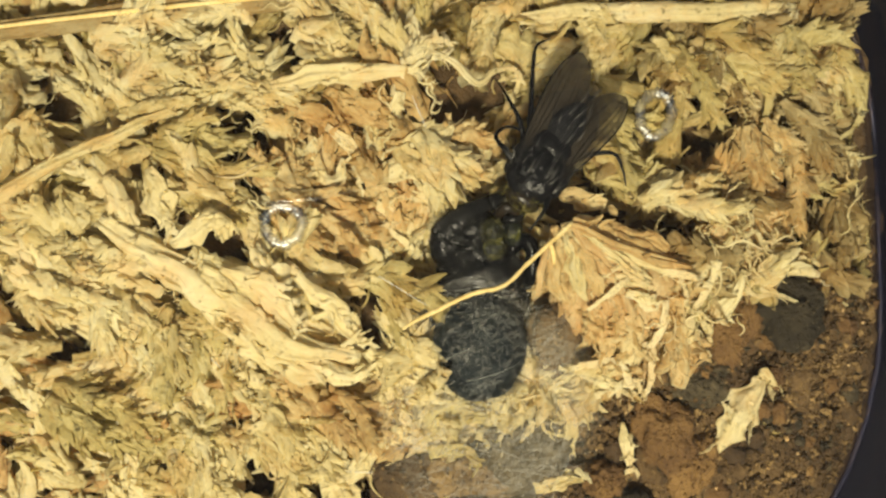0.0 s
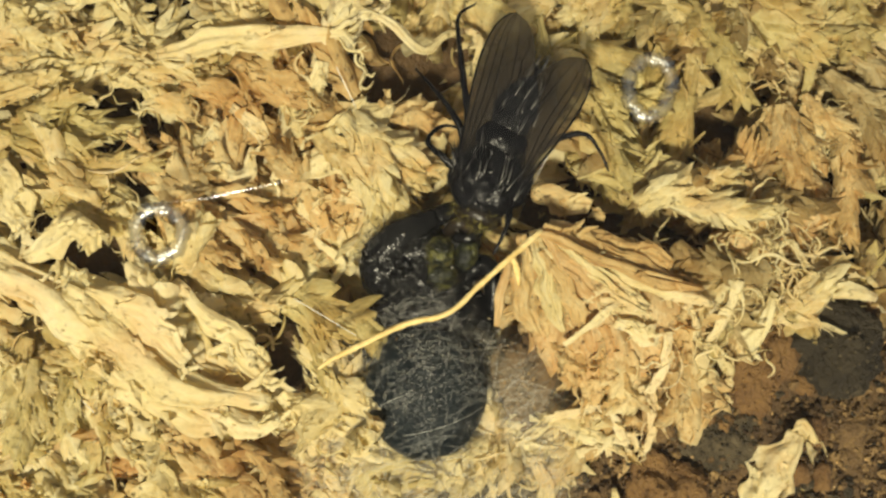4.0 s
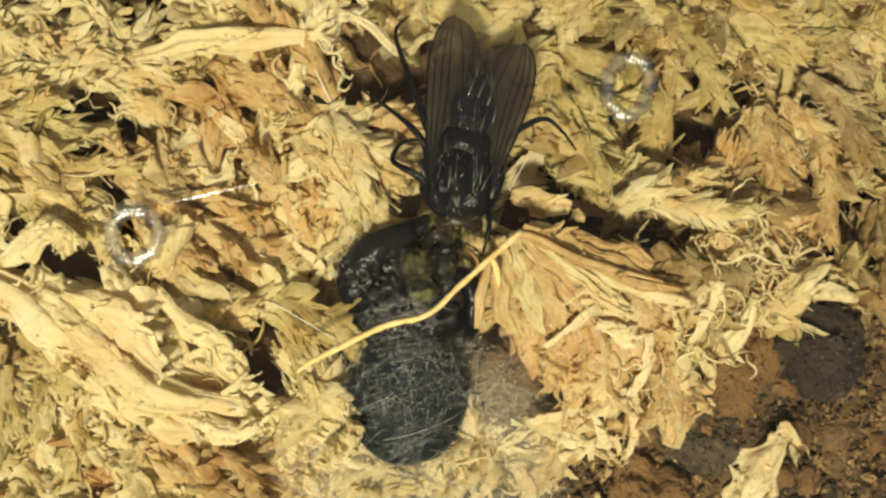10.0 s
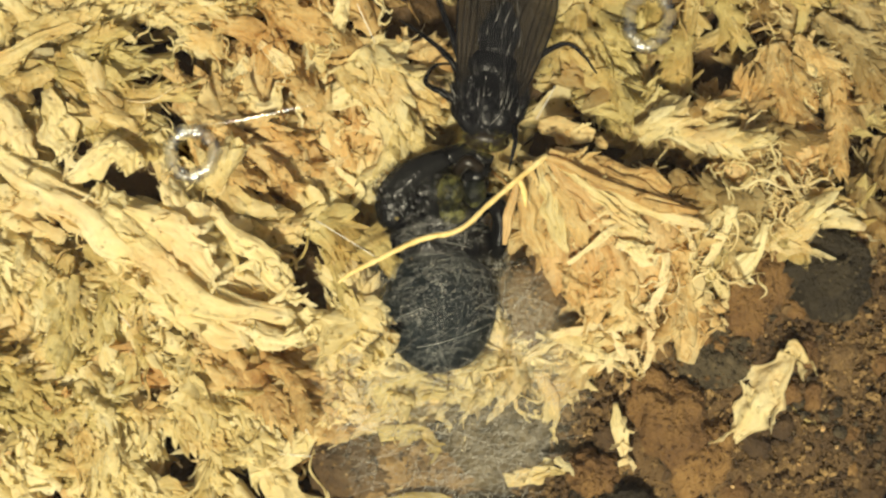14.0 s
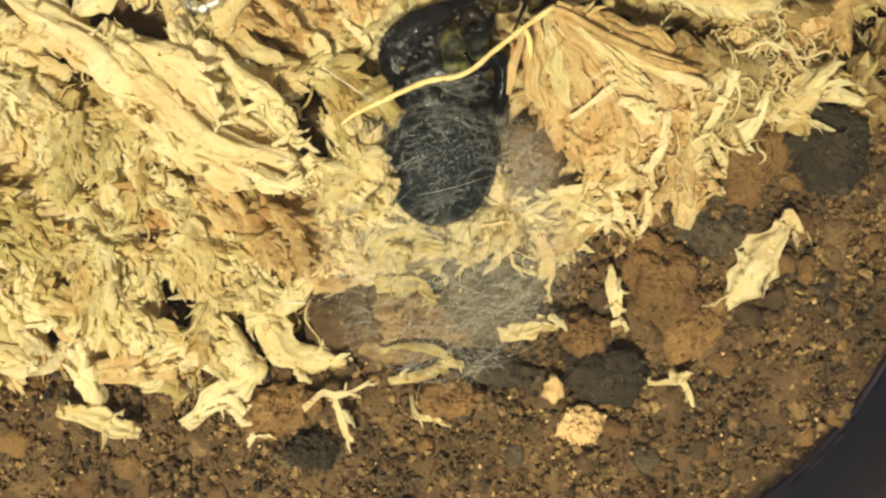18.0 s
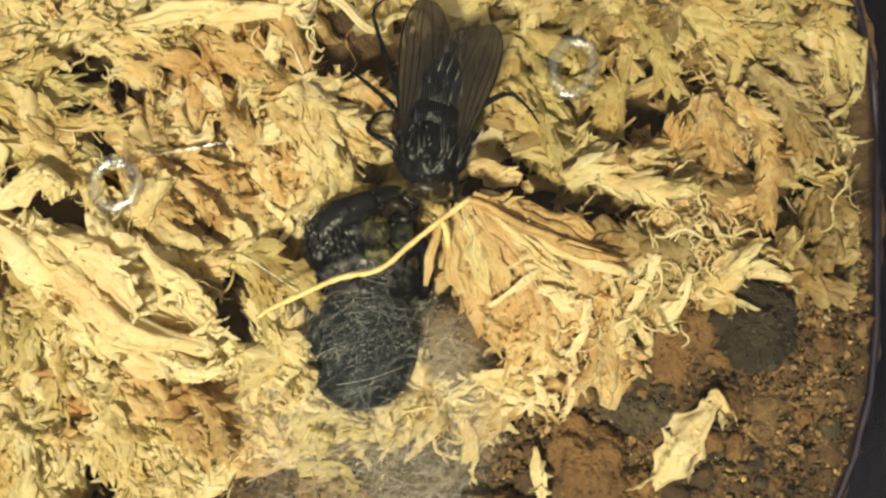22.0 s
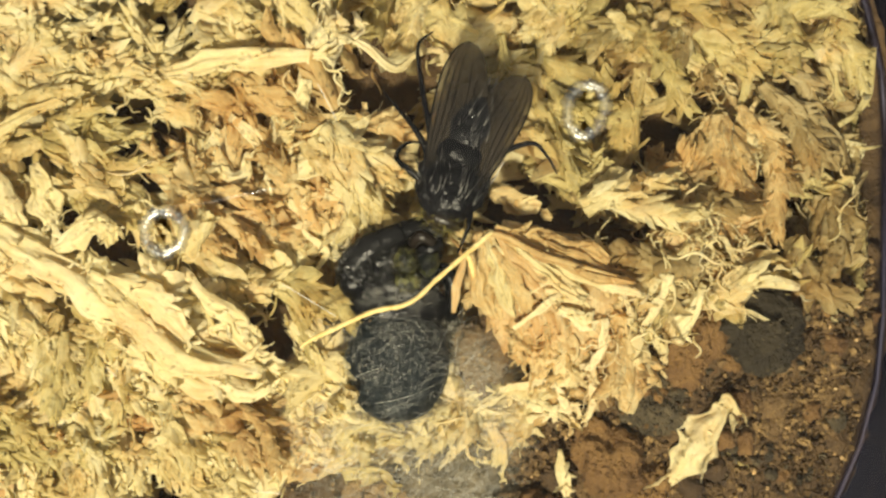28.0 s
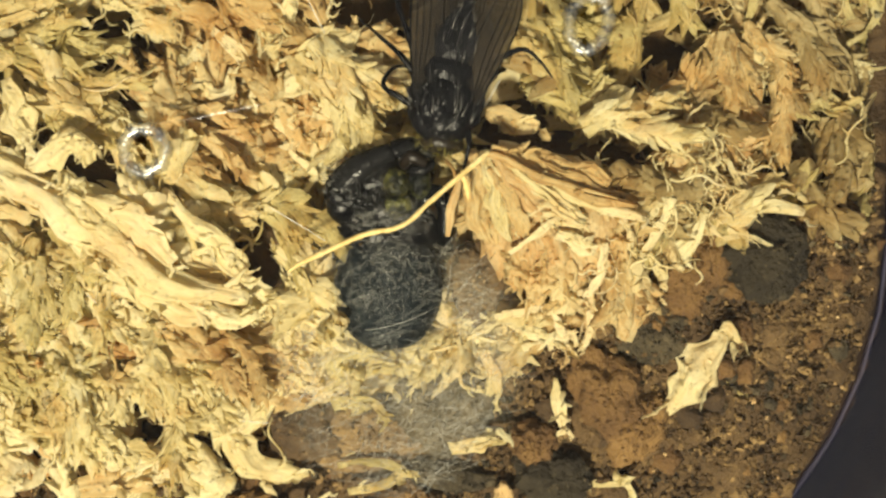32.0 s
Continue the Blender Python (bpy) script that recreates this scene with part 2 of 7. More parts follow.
def veil_material():
    """Thin felted silk: fine crossing fibres with gaps, fading towards the rim of the sheet."""
    m, n, links, b = material("silk_veil")
    b.inputs["Base Color"].default_value = (0.72, 0.65, 0.46, 1)
    b.inputs["Roughness"].default_value = 0.6
    uv, sep = n.new("ShaderNodeUVMap"), n.new("ShaderNodeSeparateXYZ")
    uv.uv_map = "grain"
    links.new(uv.outputs[0], sep.inputs[0])
    total = None
    for turn, sx, sy in ((20, 1.2, 9.0), (75, 1.5, 8.0), (-35, 1.4, 10.0)):
        mp = n.new("ShaderNodeMapping")
        mp.inputs["Rotation"].default_value = (0, 0, radians(turn))
        mp.inputs["Scale"].default_value = (sx, sy, 1)
        links.new(n.new("ShaderNodeNewGeometry").outputs["Position"], mp.inputs["Vector"])
        big = n.new("ShaderNodeVectorMath")
        big.operation = "SCALE"
        big.inputs["Scale"].default_value = 1000
        links.new(mp.outputs[0], big.inputs[0])
        t = noise_node(n, links, 1.7, 5, 0.75, big.outputs[0])
        r = ramp(n, [(0.5, (0, 0, 0)), (0.64, (1, 1, 1))])
        links.new(t.outputs["Fac"], r.inputs[0])
        if total:
            mx = n.new("ShaderNodeMath")
            mx.operation = "MAXIMUM"
            links.new(total, mx.inputs[0])
            links.new(r.outputs[0], mx.inputs[1])
            total = mx.outputs[0]
        else:
            total = r.outputs[0]
    cloud = noise_node(n, links, 380, 3)
    cr = ramp(n, [(0.3, (0.6, 0.6, 0.6)), (0.7, (1, 1, 1))])
    links.new(cloud.outputs["Fac"], cr.inputs[0])
    k = n.new("ShaderNodeMath")
    k.operation, k.inputs[1].default_value, k.inputs[2].default_value = "MULTIPLY_ADD", 0.21, 0.03
    links.new(total, k.inputs[0])
    k2, k3 = n.new("ShaderNodeMath"), n.new("ShaderNodeMath")
    k2.operation = k3.operation = "MULTIPLY"
    links.new(k.outputs[0], k2.inputs[0])
    links.new(cr.outputs[0], k2.inputs[1])
    links.new(k2.outputs[0], k3.inputs[0])
    links.new(sep.outputs[0], k3.inputs[1])
    links.new(k3.outputs[0], b.inputs["Alpha"])
    return m


VEIL = veil_material()

# ---- building helpers (millimetres) ----
rng = np.random.default_rng(7)


def mesh_of(name, vf, mat, smooth=True):
    verts, faces = vf[:2]
    me = bpy.data.meshes.new(name)
    me.from_pydata((np.asarray(verts, float) * MM).tolist(), [], [list(map(int, f)) for f in faces])
    me.materials.append(mat)
    me.polygons.foreach_set("use_smooth", [smooth] * len(me.polygons))
    if len(vf) > 2:
        loops = np.empty(len(me.loops), int)
        me.loops.foreach_get("vertex_index", loops)
        me.uv_layers.new(name="grain").data.foreach_set("uv", np.asarray(vf[2], float)[loops].ravel())
    me.update()
    return me


def thing(name, at, label, category, group="", turn=0.0):
    ob = new(name)
    ob.empty_display_size = 0.001
    ob.matrix_basis = pose(at[0] * MM, at[1] * MM, at[2] * MM, 0, 0, turn)
    return tagged(ob, label, category, group)


def part(name, vf, mat, parent, label="", smooth=True):
    ob = new(name, mesh_of(name, vf, mat, smooth))
    ob.parent = parent
    return tagged(ob, label)


def solo(name, vf, mat, label="", category="", group="", kind="", at=(0, 0, 0), smooth=True):
    verts = np.asarray(vf[0], float) - np.asarray(at, float)
    ob = new(name, mesh_of(name, (verts, *vf[1:]), mat, smooth))
    ob.location = [c * MM for c in at]
    return tagged(ob, label, category, group, kind)


def join(*pieces):
    verts, faces, n = [], [], 0
    for v, f in pieces:
        verts.append(np.asarray(v, float))
        faces += [[i + n for i in q] for q in f]
        n += len(v)
    return np.concatenate(verts), faces


def spline(points, steps=6):
    """A smooth run through the points."""
    p = np.asarray(points, float)
    p = np.vstack([2 * p[0] - p[1], p, 2 * p[-1] - p[-2]])
    out = []
    for a, b, c, d in zip(p, p[1:], p[2:], p[3:]):
        for t in np.arange(steps) / steps:
            out.append(0.5 * (2 * b + (c - a) * t + (2 * a - 5 * b + 4 * c - d) * t**2 + (3 * b - a - 3 * c + d) * t**3))
    out.append(p[-2])
    return np.array(out)


def tube(points, radii, sides=7, steps=6, flat=1.0, rough=0.0, smooth_path=True):
    """A tapered tube along the points; flat below 1 squashes it into a strap."""
    path = spline(points, steps) if smooth_path and len(points) > 2 else np.asarray(points, float)
    r = np.interp(np.linspace(0, 1, len(path)), np.linspace(0, 1, len(radii)), radii)
    t = np.gradient(path, axis=0)
    t /= np.linalg.norm(t, axis=1, keepdims=True) + 1e-9
    ref = np.array([0.0, 0.0, 1.0])
    side = np.cross(t, ref)
    side /= np.linalg.norm(side, axis=1, keepdims=True) + 1e-9
    up = np.cross(side, t)
    a = np.linspace(0, 2 * np.pi, sides, endpoint=False)
    ring = np.cos(a)[None, :, None] * side[:, None] + flat * np.sin(a)[None, :, None] * up[:, None]
    rr = r[:, None, None] * (1 + rough * rng.normal(size=(len(path), sides, 1)))
    v = (path[:, None] + ring * rr).reshape(-1, 3)
    f = []
    for i in range(len(path) - 1):
        for j in range(sides):
            k = (j + 1) % sides
            f.append((i * sides + j, i * sides + k, (i + 1) * sides + k, (i + 1) * sides + j))
    f.append(tuple(range(sides))[::-1])
    f.append(tuple(range((len(path) - 1) * sides, len(path) * sides)))
    return v, f


def ball(at, radii, rings=14, sides=18, lumps=0.0, scale=1.0, turn=None, seed=0.0):
    """A lumpy ellipsoid."""
    th, ph = np.meshgrid(np.linspace(0, np.pi, rings + 1)[1:-1], np.linspace(0, 2 * np.pi, sides, endpoint=False), indexing="ij")
    d = np.stack([np.sin(th) * np.cos(ph), np.sin(th) * np.sin(ph), np.cos(th)], -1).reshape(-1, 3)
    d = np.vstack([[0, 0, 1], d, [0, 0, -1]])
    k = np.array([1 + lumps * (noise.noise(Vector(p) * scale + Vector((seed, 3.1 * seed, 0))) + 0.5 * noise.noise(Vector(p) * scale * 2.7 + Vector((0, seed, 9)))) for p in d])
    v = d * k[:, None] * np.asarray(radii, float)
    if turn is not None:
        v = v @ np.array(Euler([radians(a) for a in turn]).to_matrix()).T
    v = v + np.asarray(at, float)
    f = [(0, 1 + j, 1 + (j + 1) % sides) for j in range(sides)]
    for i in range(rings - 2):
        for j in range(sides):
            k2 = (j + 1) % sides
            f.append((1 + i * sides + j, 1 + (i + 1) * sides + j, 1 + (i + 1) * sides + k2, 1 + i * sides + k2))
    last, base = len(v) - 1, 1 + (rings - 2) * sides
    f += [(last, base + (j + 1) % sides, base + j) for j in range(sides)]
    return v, f


def leaves(at, yaw, pitch, roll, length, width, curl=0.6, cup=0.5, ragged=0.2, nu=10, nv=5):
    """Many cupped, curled, ragged little leaves at once, each from its base along its own direction."""
    at = np.asarray(at, float).reshape(-1, 3)
    n = len(at)
    full = lambda a: np.broadcast_to(np.asarray(a, float), (n,)).reshape(n, 1, 1)
    yaw, pitch, roll, length, width = map(full, (yaw, pitch, roll, length, width))
    u = np.linspace(0, 1, nu).reshape(1, nu, 1)
    v = np.linspace(-1, 1, nv).reshape(1, 1, nv)
    prof = np.sin(np.pi * np.clip(0.12 + 0.88 * u, 0, 1) ** 0.85) ** 0.8 + 0.03
    prof = prof * (1 + ragged * rng.normal(size=(n, nu, 1)))
    edge = 1 + ragged * rng.normal(size=(n, nu, nv)) * np.abs(v)
    c = full(curl) * (0.4 + 1.2 * rng.random((n, 1, 1))) * np.where(rng.random((n, 1, 1)) < 0.25, -1, 1)
    ang = c * u
    x = v * prof * edge * width * 0.5
    y = length * np.where(np.abs(c) > 1e-3, np.sin(ang) / c, u) + 0 * v
    z = length * np.where(np.abs(c) > 1e-3, (1 - np.cos(ang)) / c, 0 * u) + full(cup) * np.where(rng.random((n, 1, 1)) < 0.25, 1, -1) * (0.3 + rng.random((n, 1, 1))) * width * prof * v**2 * 0.7
    for _ in range(4):
        ku, kv = rng.uniform(3, 15, (n, 1, 1)), rng.uniform(-5, 5, (n, 1, 1))
        z = z + width * 0.06 * np.sin(ku * u + kv * v + rng.uniform(0, 6.3, (n, 1, 1)))
    z = z + width * 0.02 * rng.normal(size=(n, nu, nv))
    x = x + width * 0.3 * np.sin(u * rng.uniform(3, 8, (n, 1, 1)) + 6 * rng.random((n, 1, 1))) * u
    cr, sr = np.cos(roll), np.sin(roll)
    x, z = cr * x + sr * z, -sr * x + cr * z
    cp, sp = np.cos(pitch), np.sin(pitch)
    y, z = cp * y - sp * z, sp * y + cp * z
    cy, sy = np.cos(yaw), np.sin(yaw)
    x, y = cy * x - sy * y, sy * x + cy * y
    pts = np.stack([x, y, z], -1).reshape(n, nu * nv, 3) + at[:, None]
    q = np.array([(i * nv + j, i * nv + j + 1, (i + 1) * nv + j + 1, (i + 1) * nv + j) for i in range(nu - 1) for j in range(nv - 1)])
    f = (q[None] + (np.arange(n) * nu * nv)[:, None, None]).reshape(-1, 4)
    uv = np.stack([np.broadcast_to(v, (1, nu, nv)), np.broadcast_to(u, (1, nu, nv))], -1).reshape(1, nu * nv, 2)
    uv = np.repeat(uv * [0.5, 1.0], n, 0) * np.concatenate([width, length], 1).reshape(n, 1, 2)
    return pts.reshape(-1, 3), f.tolist(), uv.reshape(-1, 2)


def strap(points, widths, cup=0.35, crumple=0.09, ragged=0.14, thick=0.07, steps=6, nv=9, twist=0.5, freq=1.0):
    """One crumpled, ragged strip of moss along the points, with a little thickness."""
    path = spline(points, steps)
    n = len(path)
    u = np.linspace(0, 1, n)
    w = np.interp(u, np.linspace(0, 1, len(widths)), widths)
    t = np.gradient(path, axis=0)
    t /= np.linalg.norm(t, axis=1, keepdims=True) + 1e-9
    side = np.cross(t, [0, 0, 1.0])
    side /= np.linalg.norm(side, axis=1, keepdims=True) + 1e-9
    up = np.cross(side, t)
    a = (rng.normal(0, 0.25) + twist * np.sin(u * rng.uniform(2, 5) + rng.uniform(0, 6)))[:, None]
    side, up = np.cos(a) * side + np.sin(a) * up, np.cos(a) * up - np.sin(a) * side
    path = path + side * (w * (0.10 * np.sin(u * rng.uniform(4, 8) + rng.uniform(0, 6)) + 0.05 * np.sin(u * rng.uniform(12, 22) + rng.uniform(0, 6))))[:, None]
    v = np.linspace(-1, 1, nv)
    wild = rng.normal(size=(n + 2, 2))
    edge = 1 + ragged * (0.6 * wild[:-2] + wild[1:-1] + 0.6 * wild[2:]) / 1.3
    half = np.where(v[None] < 0, edge[:, :1], edge[:, 1:]) * w[:, None] * 0.5
    lift = cup * w[:, None] * (np.abs(v)[None] ** 1.7 - 0.4) * (0.6 + 0.8 * np.sin(u * 3 + rng.uniform(0, 6)))[:, None]
    o = rng.uniform(0, 90)
    rough = np.array([[noise.fractal(Vector((q * 2.2 * freq + o, s * len(points) * 0.8 * freq**0.3, o)), 0.9, 2.0, 5) for q in v * 1.1] for s in u])
    folds = 0.055 * np.sin(v[None] * rng.uniform(5, 8) + 1.5 * np.sin(u * 5 + o)[:, None]) + 0.03 * np.sin(v[None] * rng.uniform(11, 17) + 2.5 * np.sin(u * 4 + 2 * o)[:, None])
    lift = lift + w[:, None] * (crumple * rough + folds)
    top = path[:, None] + side[:, None] * (v[None] * half)[..., None] + up[:, None] * lift[..., None]
    low = top - up[:, None] * thick * (1 - 0.6 * np.abs(v))[None, :, None]
    verts = np.concatenate([top.reshape(-1, 3), low.reshape(-1, 3)])
    m = n * nv
    f = []
    for i in range(n - 1):
        for j in range(nv - 1):
            q = (i * nv + j, i * nv + j + 1, (i + 1) * nv + j + 1, (i + 1) * nv + j)
            f += [q, tuple(m + k for k in q[::-1])]
        f += [(i * nv, (i + 1) * nv, m + (i + 1) * nv, m + i * nv), ((i + 1) * nv - 1, m + (i + 1) * nv - 1, m + (i + 2) * nv - 1, (i + 2) * nv - 1)]
    for j in range(nv - 1):
        e = (n - 1) * nv
        f += [(j, m + j, m + j + 1, j + 1), (e + j, e + j + 1, m + e + j + 1, m + e + j)]
    run = np.r_[0, np.cumsum(np.linalg.norm(np.diff(path, axis=0), axis=1))]
    uv = np.stack([v[None] * w[:, None] * 0.5, np.broadcast_to(run[:, None], (n, nv))], -1).reshape(-1, 2)
    return verts, f, np.concatenate([uv, uv])


def ropes(at, yaw, pitch, length, radius, n=15, sides=10):
    """Many crumpled, flattened moss branches at once: bent, lumpy and tapering."""
    at = np.asarray(at, float).reshape(-1, 3)
    k = len(at)
    full = lambda a: np.broadcast_to(np.asarray(a, float), (k,)).reshape(k, 1)
    yaw, pitch, length, radius = map(full, (yaw, pitch, length, radius))
    u = np.linspace(0, 1, n).reshape(1, n)
    turn = yaw + rng.normal(0, 0.8, (k, 1)) * u + 0.75 * np.sin(u * rng.uniform(3, 10, (k, 1)) + rng.uniform(0, 6.3, (k, 1)))
    rise = pitch + rng.normal(0, 0.3, (k, 1)) * u + 0.35 * np.sin(u * rng.uniform(3, 9, (k, 1)) + rng.uniform(0, 6.3, (k, 1)))
    step = np.stack([-np.sin(turn) * np.cos(rise), np.cos(turn) * np.cos(rise), np.sin(rise)], -1)
    path = at[:, None] + np.cumsum(step, 1) * (length / n)[..., None]
    side = np.stack([np.cos(turn), np.sin(turn), 0 * turn], -1)
    up = np.cross(side, step)
    roll = (rng.normal(0, 0.7, (k, 1)) + rng.normal(0, 1.2, (k, 1)) * u)[..., None]
    side, up = np.cos(roll) * side + np.sin(roll) * up, np.cos(roll) * up - np.sin(roll) * side
    taper = np.sin(np.pi * np.clip(0.1 + 0.87 * u, 0, 1)) ** 0.5
    a = np.linspace(0, 2 * np.pi, sides, endpoint=False).reshape(1, 1, sides)
    r = np.ones((k, n, sides))
    for _ in range(4):
        r = r + 0.15 * np.sin(rng.uniform(4, 22, (k, 1, 1)) * u[..., None] + rng.integers(1, 4, (k, 1, 1)) * a + rng.uniform(0, 6.3, (k, 1, 1)))
    r = (r + 0.07 * rng.normal(size=(k, n, sides))) * (radius * taper)[..., None]
    flat = rng.uniform(0.3, 0.8, (k, 1, 1))
    v = path[:, :, None] + (np.cos(a) * r)[..., None] * side[:, :, None] + (np.sin(a) * r * flat)[..., None] * up[:, :, None]
    q = np.array([(i * sides + j, i * sides + (j + 1) % sides, (i + 1) * sides + (j + 1) % sides, (i + 1) * sides + j) for i in range(n - 1) for j in range(sides)])
    f = (q[None] + (np.arange(k) * n * sides)[:, None, None]).reshape(-1, 4)
    uv = np.stack([np.broadcast_to(np.abs(a - np.pi) * radius[..., None], (k, n, sides)), np.broadcast_to((u * length)[..., None], (k, n, sides))], -1)
    return v.reshape(-1, 3), f.tolist(), uv.reshape(-1, 2)


def on_ball(at, radii, count, top=0.0):
    d = rng.normal(size=(count * 3, 3))
    d /= np.linalg.norm(d, axis=1, keepdims=True)
    d = d[d[:, 2] > top][:count]
    return np.asarray(at) + d * radii, d / np.asarray(radii) / np.linalg.norm(d / np.asarray(radii), axis=1, keepdims=True)


def sprig_frames(at, yaw, pitch, length, radius, each):
    """Stems of moss sprigs and the base, way, face and size of every scale leaf that overlaps along them."""
    at = np.asarray(at, float).reshape(-1, 3)
    k, n = len(at), 9
    full = lambda a: np.broadcast_to(np.asarray(a, float), (k,)).reshape(k, 1)
    yaw, pitch, length, radius = map(full, (yaw, pitch, length, radius))
    u = np.linspace(0, 1, n).reshape(1, n)
    turn = yaw + rng.normal(0, 0.5, (k, 1)) * u + 0.3 * np.sin(u * rng.uniform(2, 6, (k, 1)) + rng.uniform(0, 6.3, (k, 1)))
    rise = pitch + rng.normal(-0.1, 0.25, (k, 1)) * u
    step = np.stack([-np.sin(turn) * np.cos(rise), np.cos(turn) * np.cos(rise), np.sin(rise)], -1)
    path = at[:, None] + np.cumsum(step, 1) * (length / n)[..., None]
    side = np.stack([np.cos(turn), np.sin(turn), 0 * turn], -1)
    up = np.cross(side, step)
    body = radius * (0.25 + 0.75 * np.sin(np.pi * np.clip(0.12 + 0.8 * u, 0, 1)) ** 0.7)
    s = np.sort((np.arange(each) + rng.random((k, each))) / each, 1) * (n - 1) * 0.93
    i = np.minimum(s.astype(int), n - 2)
    w = (s - i)[..., None]
    rows = np.arange(k)[:, None]
    pick = lambda a: a[rows, i] * (1 - w) + a[rows, i + 1] * w
    phi = rng.normal(0, 0.85, (k, each, 1))
    out = np.cos(phi) * pick(up) + np.sin(phi) * pick(side)
    base = pick(path) + out * pick(body[..., None]) * 0.7
    lean = rng.normal(0.15, 0.13, (k, each, 1)) * (1.15 - 0.7 * s[..., None] / n)
    swing = rng.normal(0, 0.24, (k, each, 1))
    way = pick(step) + swing * np.cross(pick(step), out)
    way = way / np.linalg.norm(way, axis=-1, keepdims=True)
    way, face = np.cos(lean) * way + np.sin(lean) * out, np.cos(lean) * out - np.sin(lean) * way
    big = np.clip(1.25 - 0.5 * s[..., None] / n, 0.6, 1.3) * rng.uniform(0.7, 1.25, (k, each, 1)) * (radius[..., None] / 0.55) ** 0.5
    return path, side, up, body, base, way, face, big


LEAF_U, LEAF_V = np.array([0, 0.3, 0.66, 1.0]), np.array([-1.0, 0, 1.0])


def sprigs(at, yaw, pitch, length, radius, each=20, long=1.05, wide=0.5):
    """Many moss sprigs at once: a thin stem each, clad in overlapping, convex, pointed scale leaves."""
    path, side, up, body, base, way, face, big = sprig_frames(at, yaw, pitch, length, radius, each)
    k, n, sides = len(path), path.shape[1], 7
    a = np.linspace(0, 2 * np.pi, sides, endpoint=False).reshape(1, 1, sides)
    r = 0.80 * body[..., None] * (1 + 0.10 * rng.normal(size=(k, n, sides)))
    stem = path[:, :, None] + (np.cos(a) * r)[..., None] * side[:, :, None] + (np.sin(a) * r * 0.8)[..., None] * up[:, :, None]
    q = np.array([(i * sides + j, i * sides + (j + 1) % sides, (i + 1) * sides + (j + 1) % sides, (i + 1) * sides + j) for i in range(n - 1) for j in range(sides)])
    f1 = (q[None] + (np.arange(k) * n * sides)[:, None, None]).reshape(-1, 4)
    uv1 = np.stack([np.broadcast_to(np.abs(a - np.pi) * 0.4, (k, n, sides)), np.broadcast_to(np.linspace(0, 3, n).reshape(1, n, 1), (k, n, sides))], -1).reshape(-1, 2)
    base, way, face, big = (x.reshape(-1, x.shape[-1]) for x in (base, way, face, big))
    m = len(base)
    lat = np.cross(way, face)
    u, v = LEAF_U.reshape(1, 4, 1), LEAF_V.reshape(1, 1, 3)
    prof = np.array([0.5, 1.0, 0.72, 0.04]).reshape(1, 4, 1) * (1 + 0.16 * rng.normal(size=(m, 4, 1)))
    ww, ll = wide * big.reshape(m, 1, 1) * rng.uniform(0.65, 1.2, (m, 1, 1)), long * big.reshape(m, 1, 1)
    x = v * prof * ww * 0.5 + ww * 0.16 * np.sin(u * 3 + rng.uniform(0, 6, (m, 1, 1))) * u
    y = u * ll + 0 * v + 0.05 * rng.normal(size=(m, 4, 3))
    z = -rng.uniform(0.2, 0.6, (m, 1, 1)) * ww * prof * v**2 + rng.normal(-0.02, 0.16, (m, 1, 1)) * ll * u**2 + 0.035 * rng.normal(size=(m, 4, 3))
    pts = base[:, None, None] + x[..., None] * lat[:, None, None] + y[..., None] * way[:, None, None] + z[..., None] * face[:, None, None]
    q = np.array([(i * 3 + j, i * 3 + j + 1, (i + 1) * 3 + j + 1, (i + 1) * 3 + j) for i in range(3) for j in range(2)])
    f2 = (q[None] + (np.arange(m) * 12)[:, None, None]).reshape(-1, 4) + k * n * sides
    uv2 = np.stack([np.broadcast_to(v * ww * 0.5, (m, 4, 3)), np.broadcast_to(u * ll, (m, 4, 3))], -1).reshape(-1, 2)
    return np.concatenate([stem.reshape(-1, 3), pts.reshape(-1, 3)]), f1.tolist() + f2.tolist(), np.concatenate([uv1, uv2])


def leaf_mesh(mat, seed):
    """One scale leaf a millimetre long, convex and pointed, for leaves that are parts of their own."""
    r = np.random.default_rng(seed)
    u, v = np.linspace(0, 1, 7).reshape(7, 1), np.linspace(-1, 1, 5).reshape(1, 5)
    prof = (0.12 + np.sin(np.pi * (0.1 + 0.9 * u) ** 0.8) ** 0.8) * (1 - 0.2 * u) * (1 + 0.1 * r.normal(size=(7, 1)))
    prof[-1] = 0.03
    wide = r.uniform(0.44, 0.74)
    x = v * prof * wide * 0.5 + 0.07 * np.sin(u * 4 + seed)
    y = u + 0.02 * r.normal(size=(7, 5))
    z = -r.uniform(0.15, 0.6) * wide * prof * v**2 + r.normal(-0.05, 0.14) * u**2 + 0.02 * np.sin(v * 9 + 5 * u) + 0.012 * r.normal(size=(7, 5))
    verts = np.stack([x, y, z], -1).reshape(-1, 3)
    faces = [(i * 5 + j, i * 5 + j + 1, (i + 1) * 5 + j + 1, (i + 1) * 5 + j) for i in range(6) for j in range(4)]
    return mesh_of("leaf", (verts, faces, np.stack([x, y], -1).reshape(-1, 2)), mat)


LEAF_STORE = {}


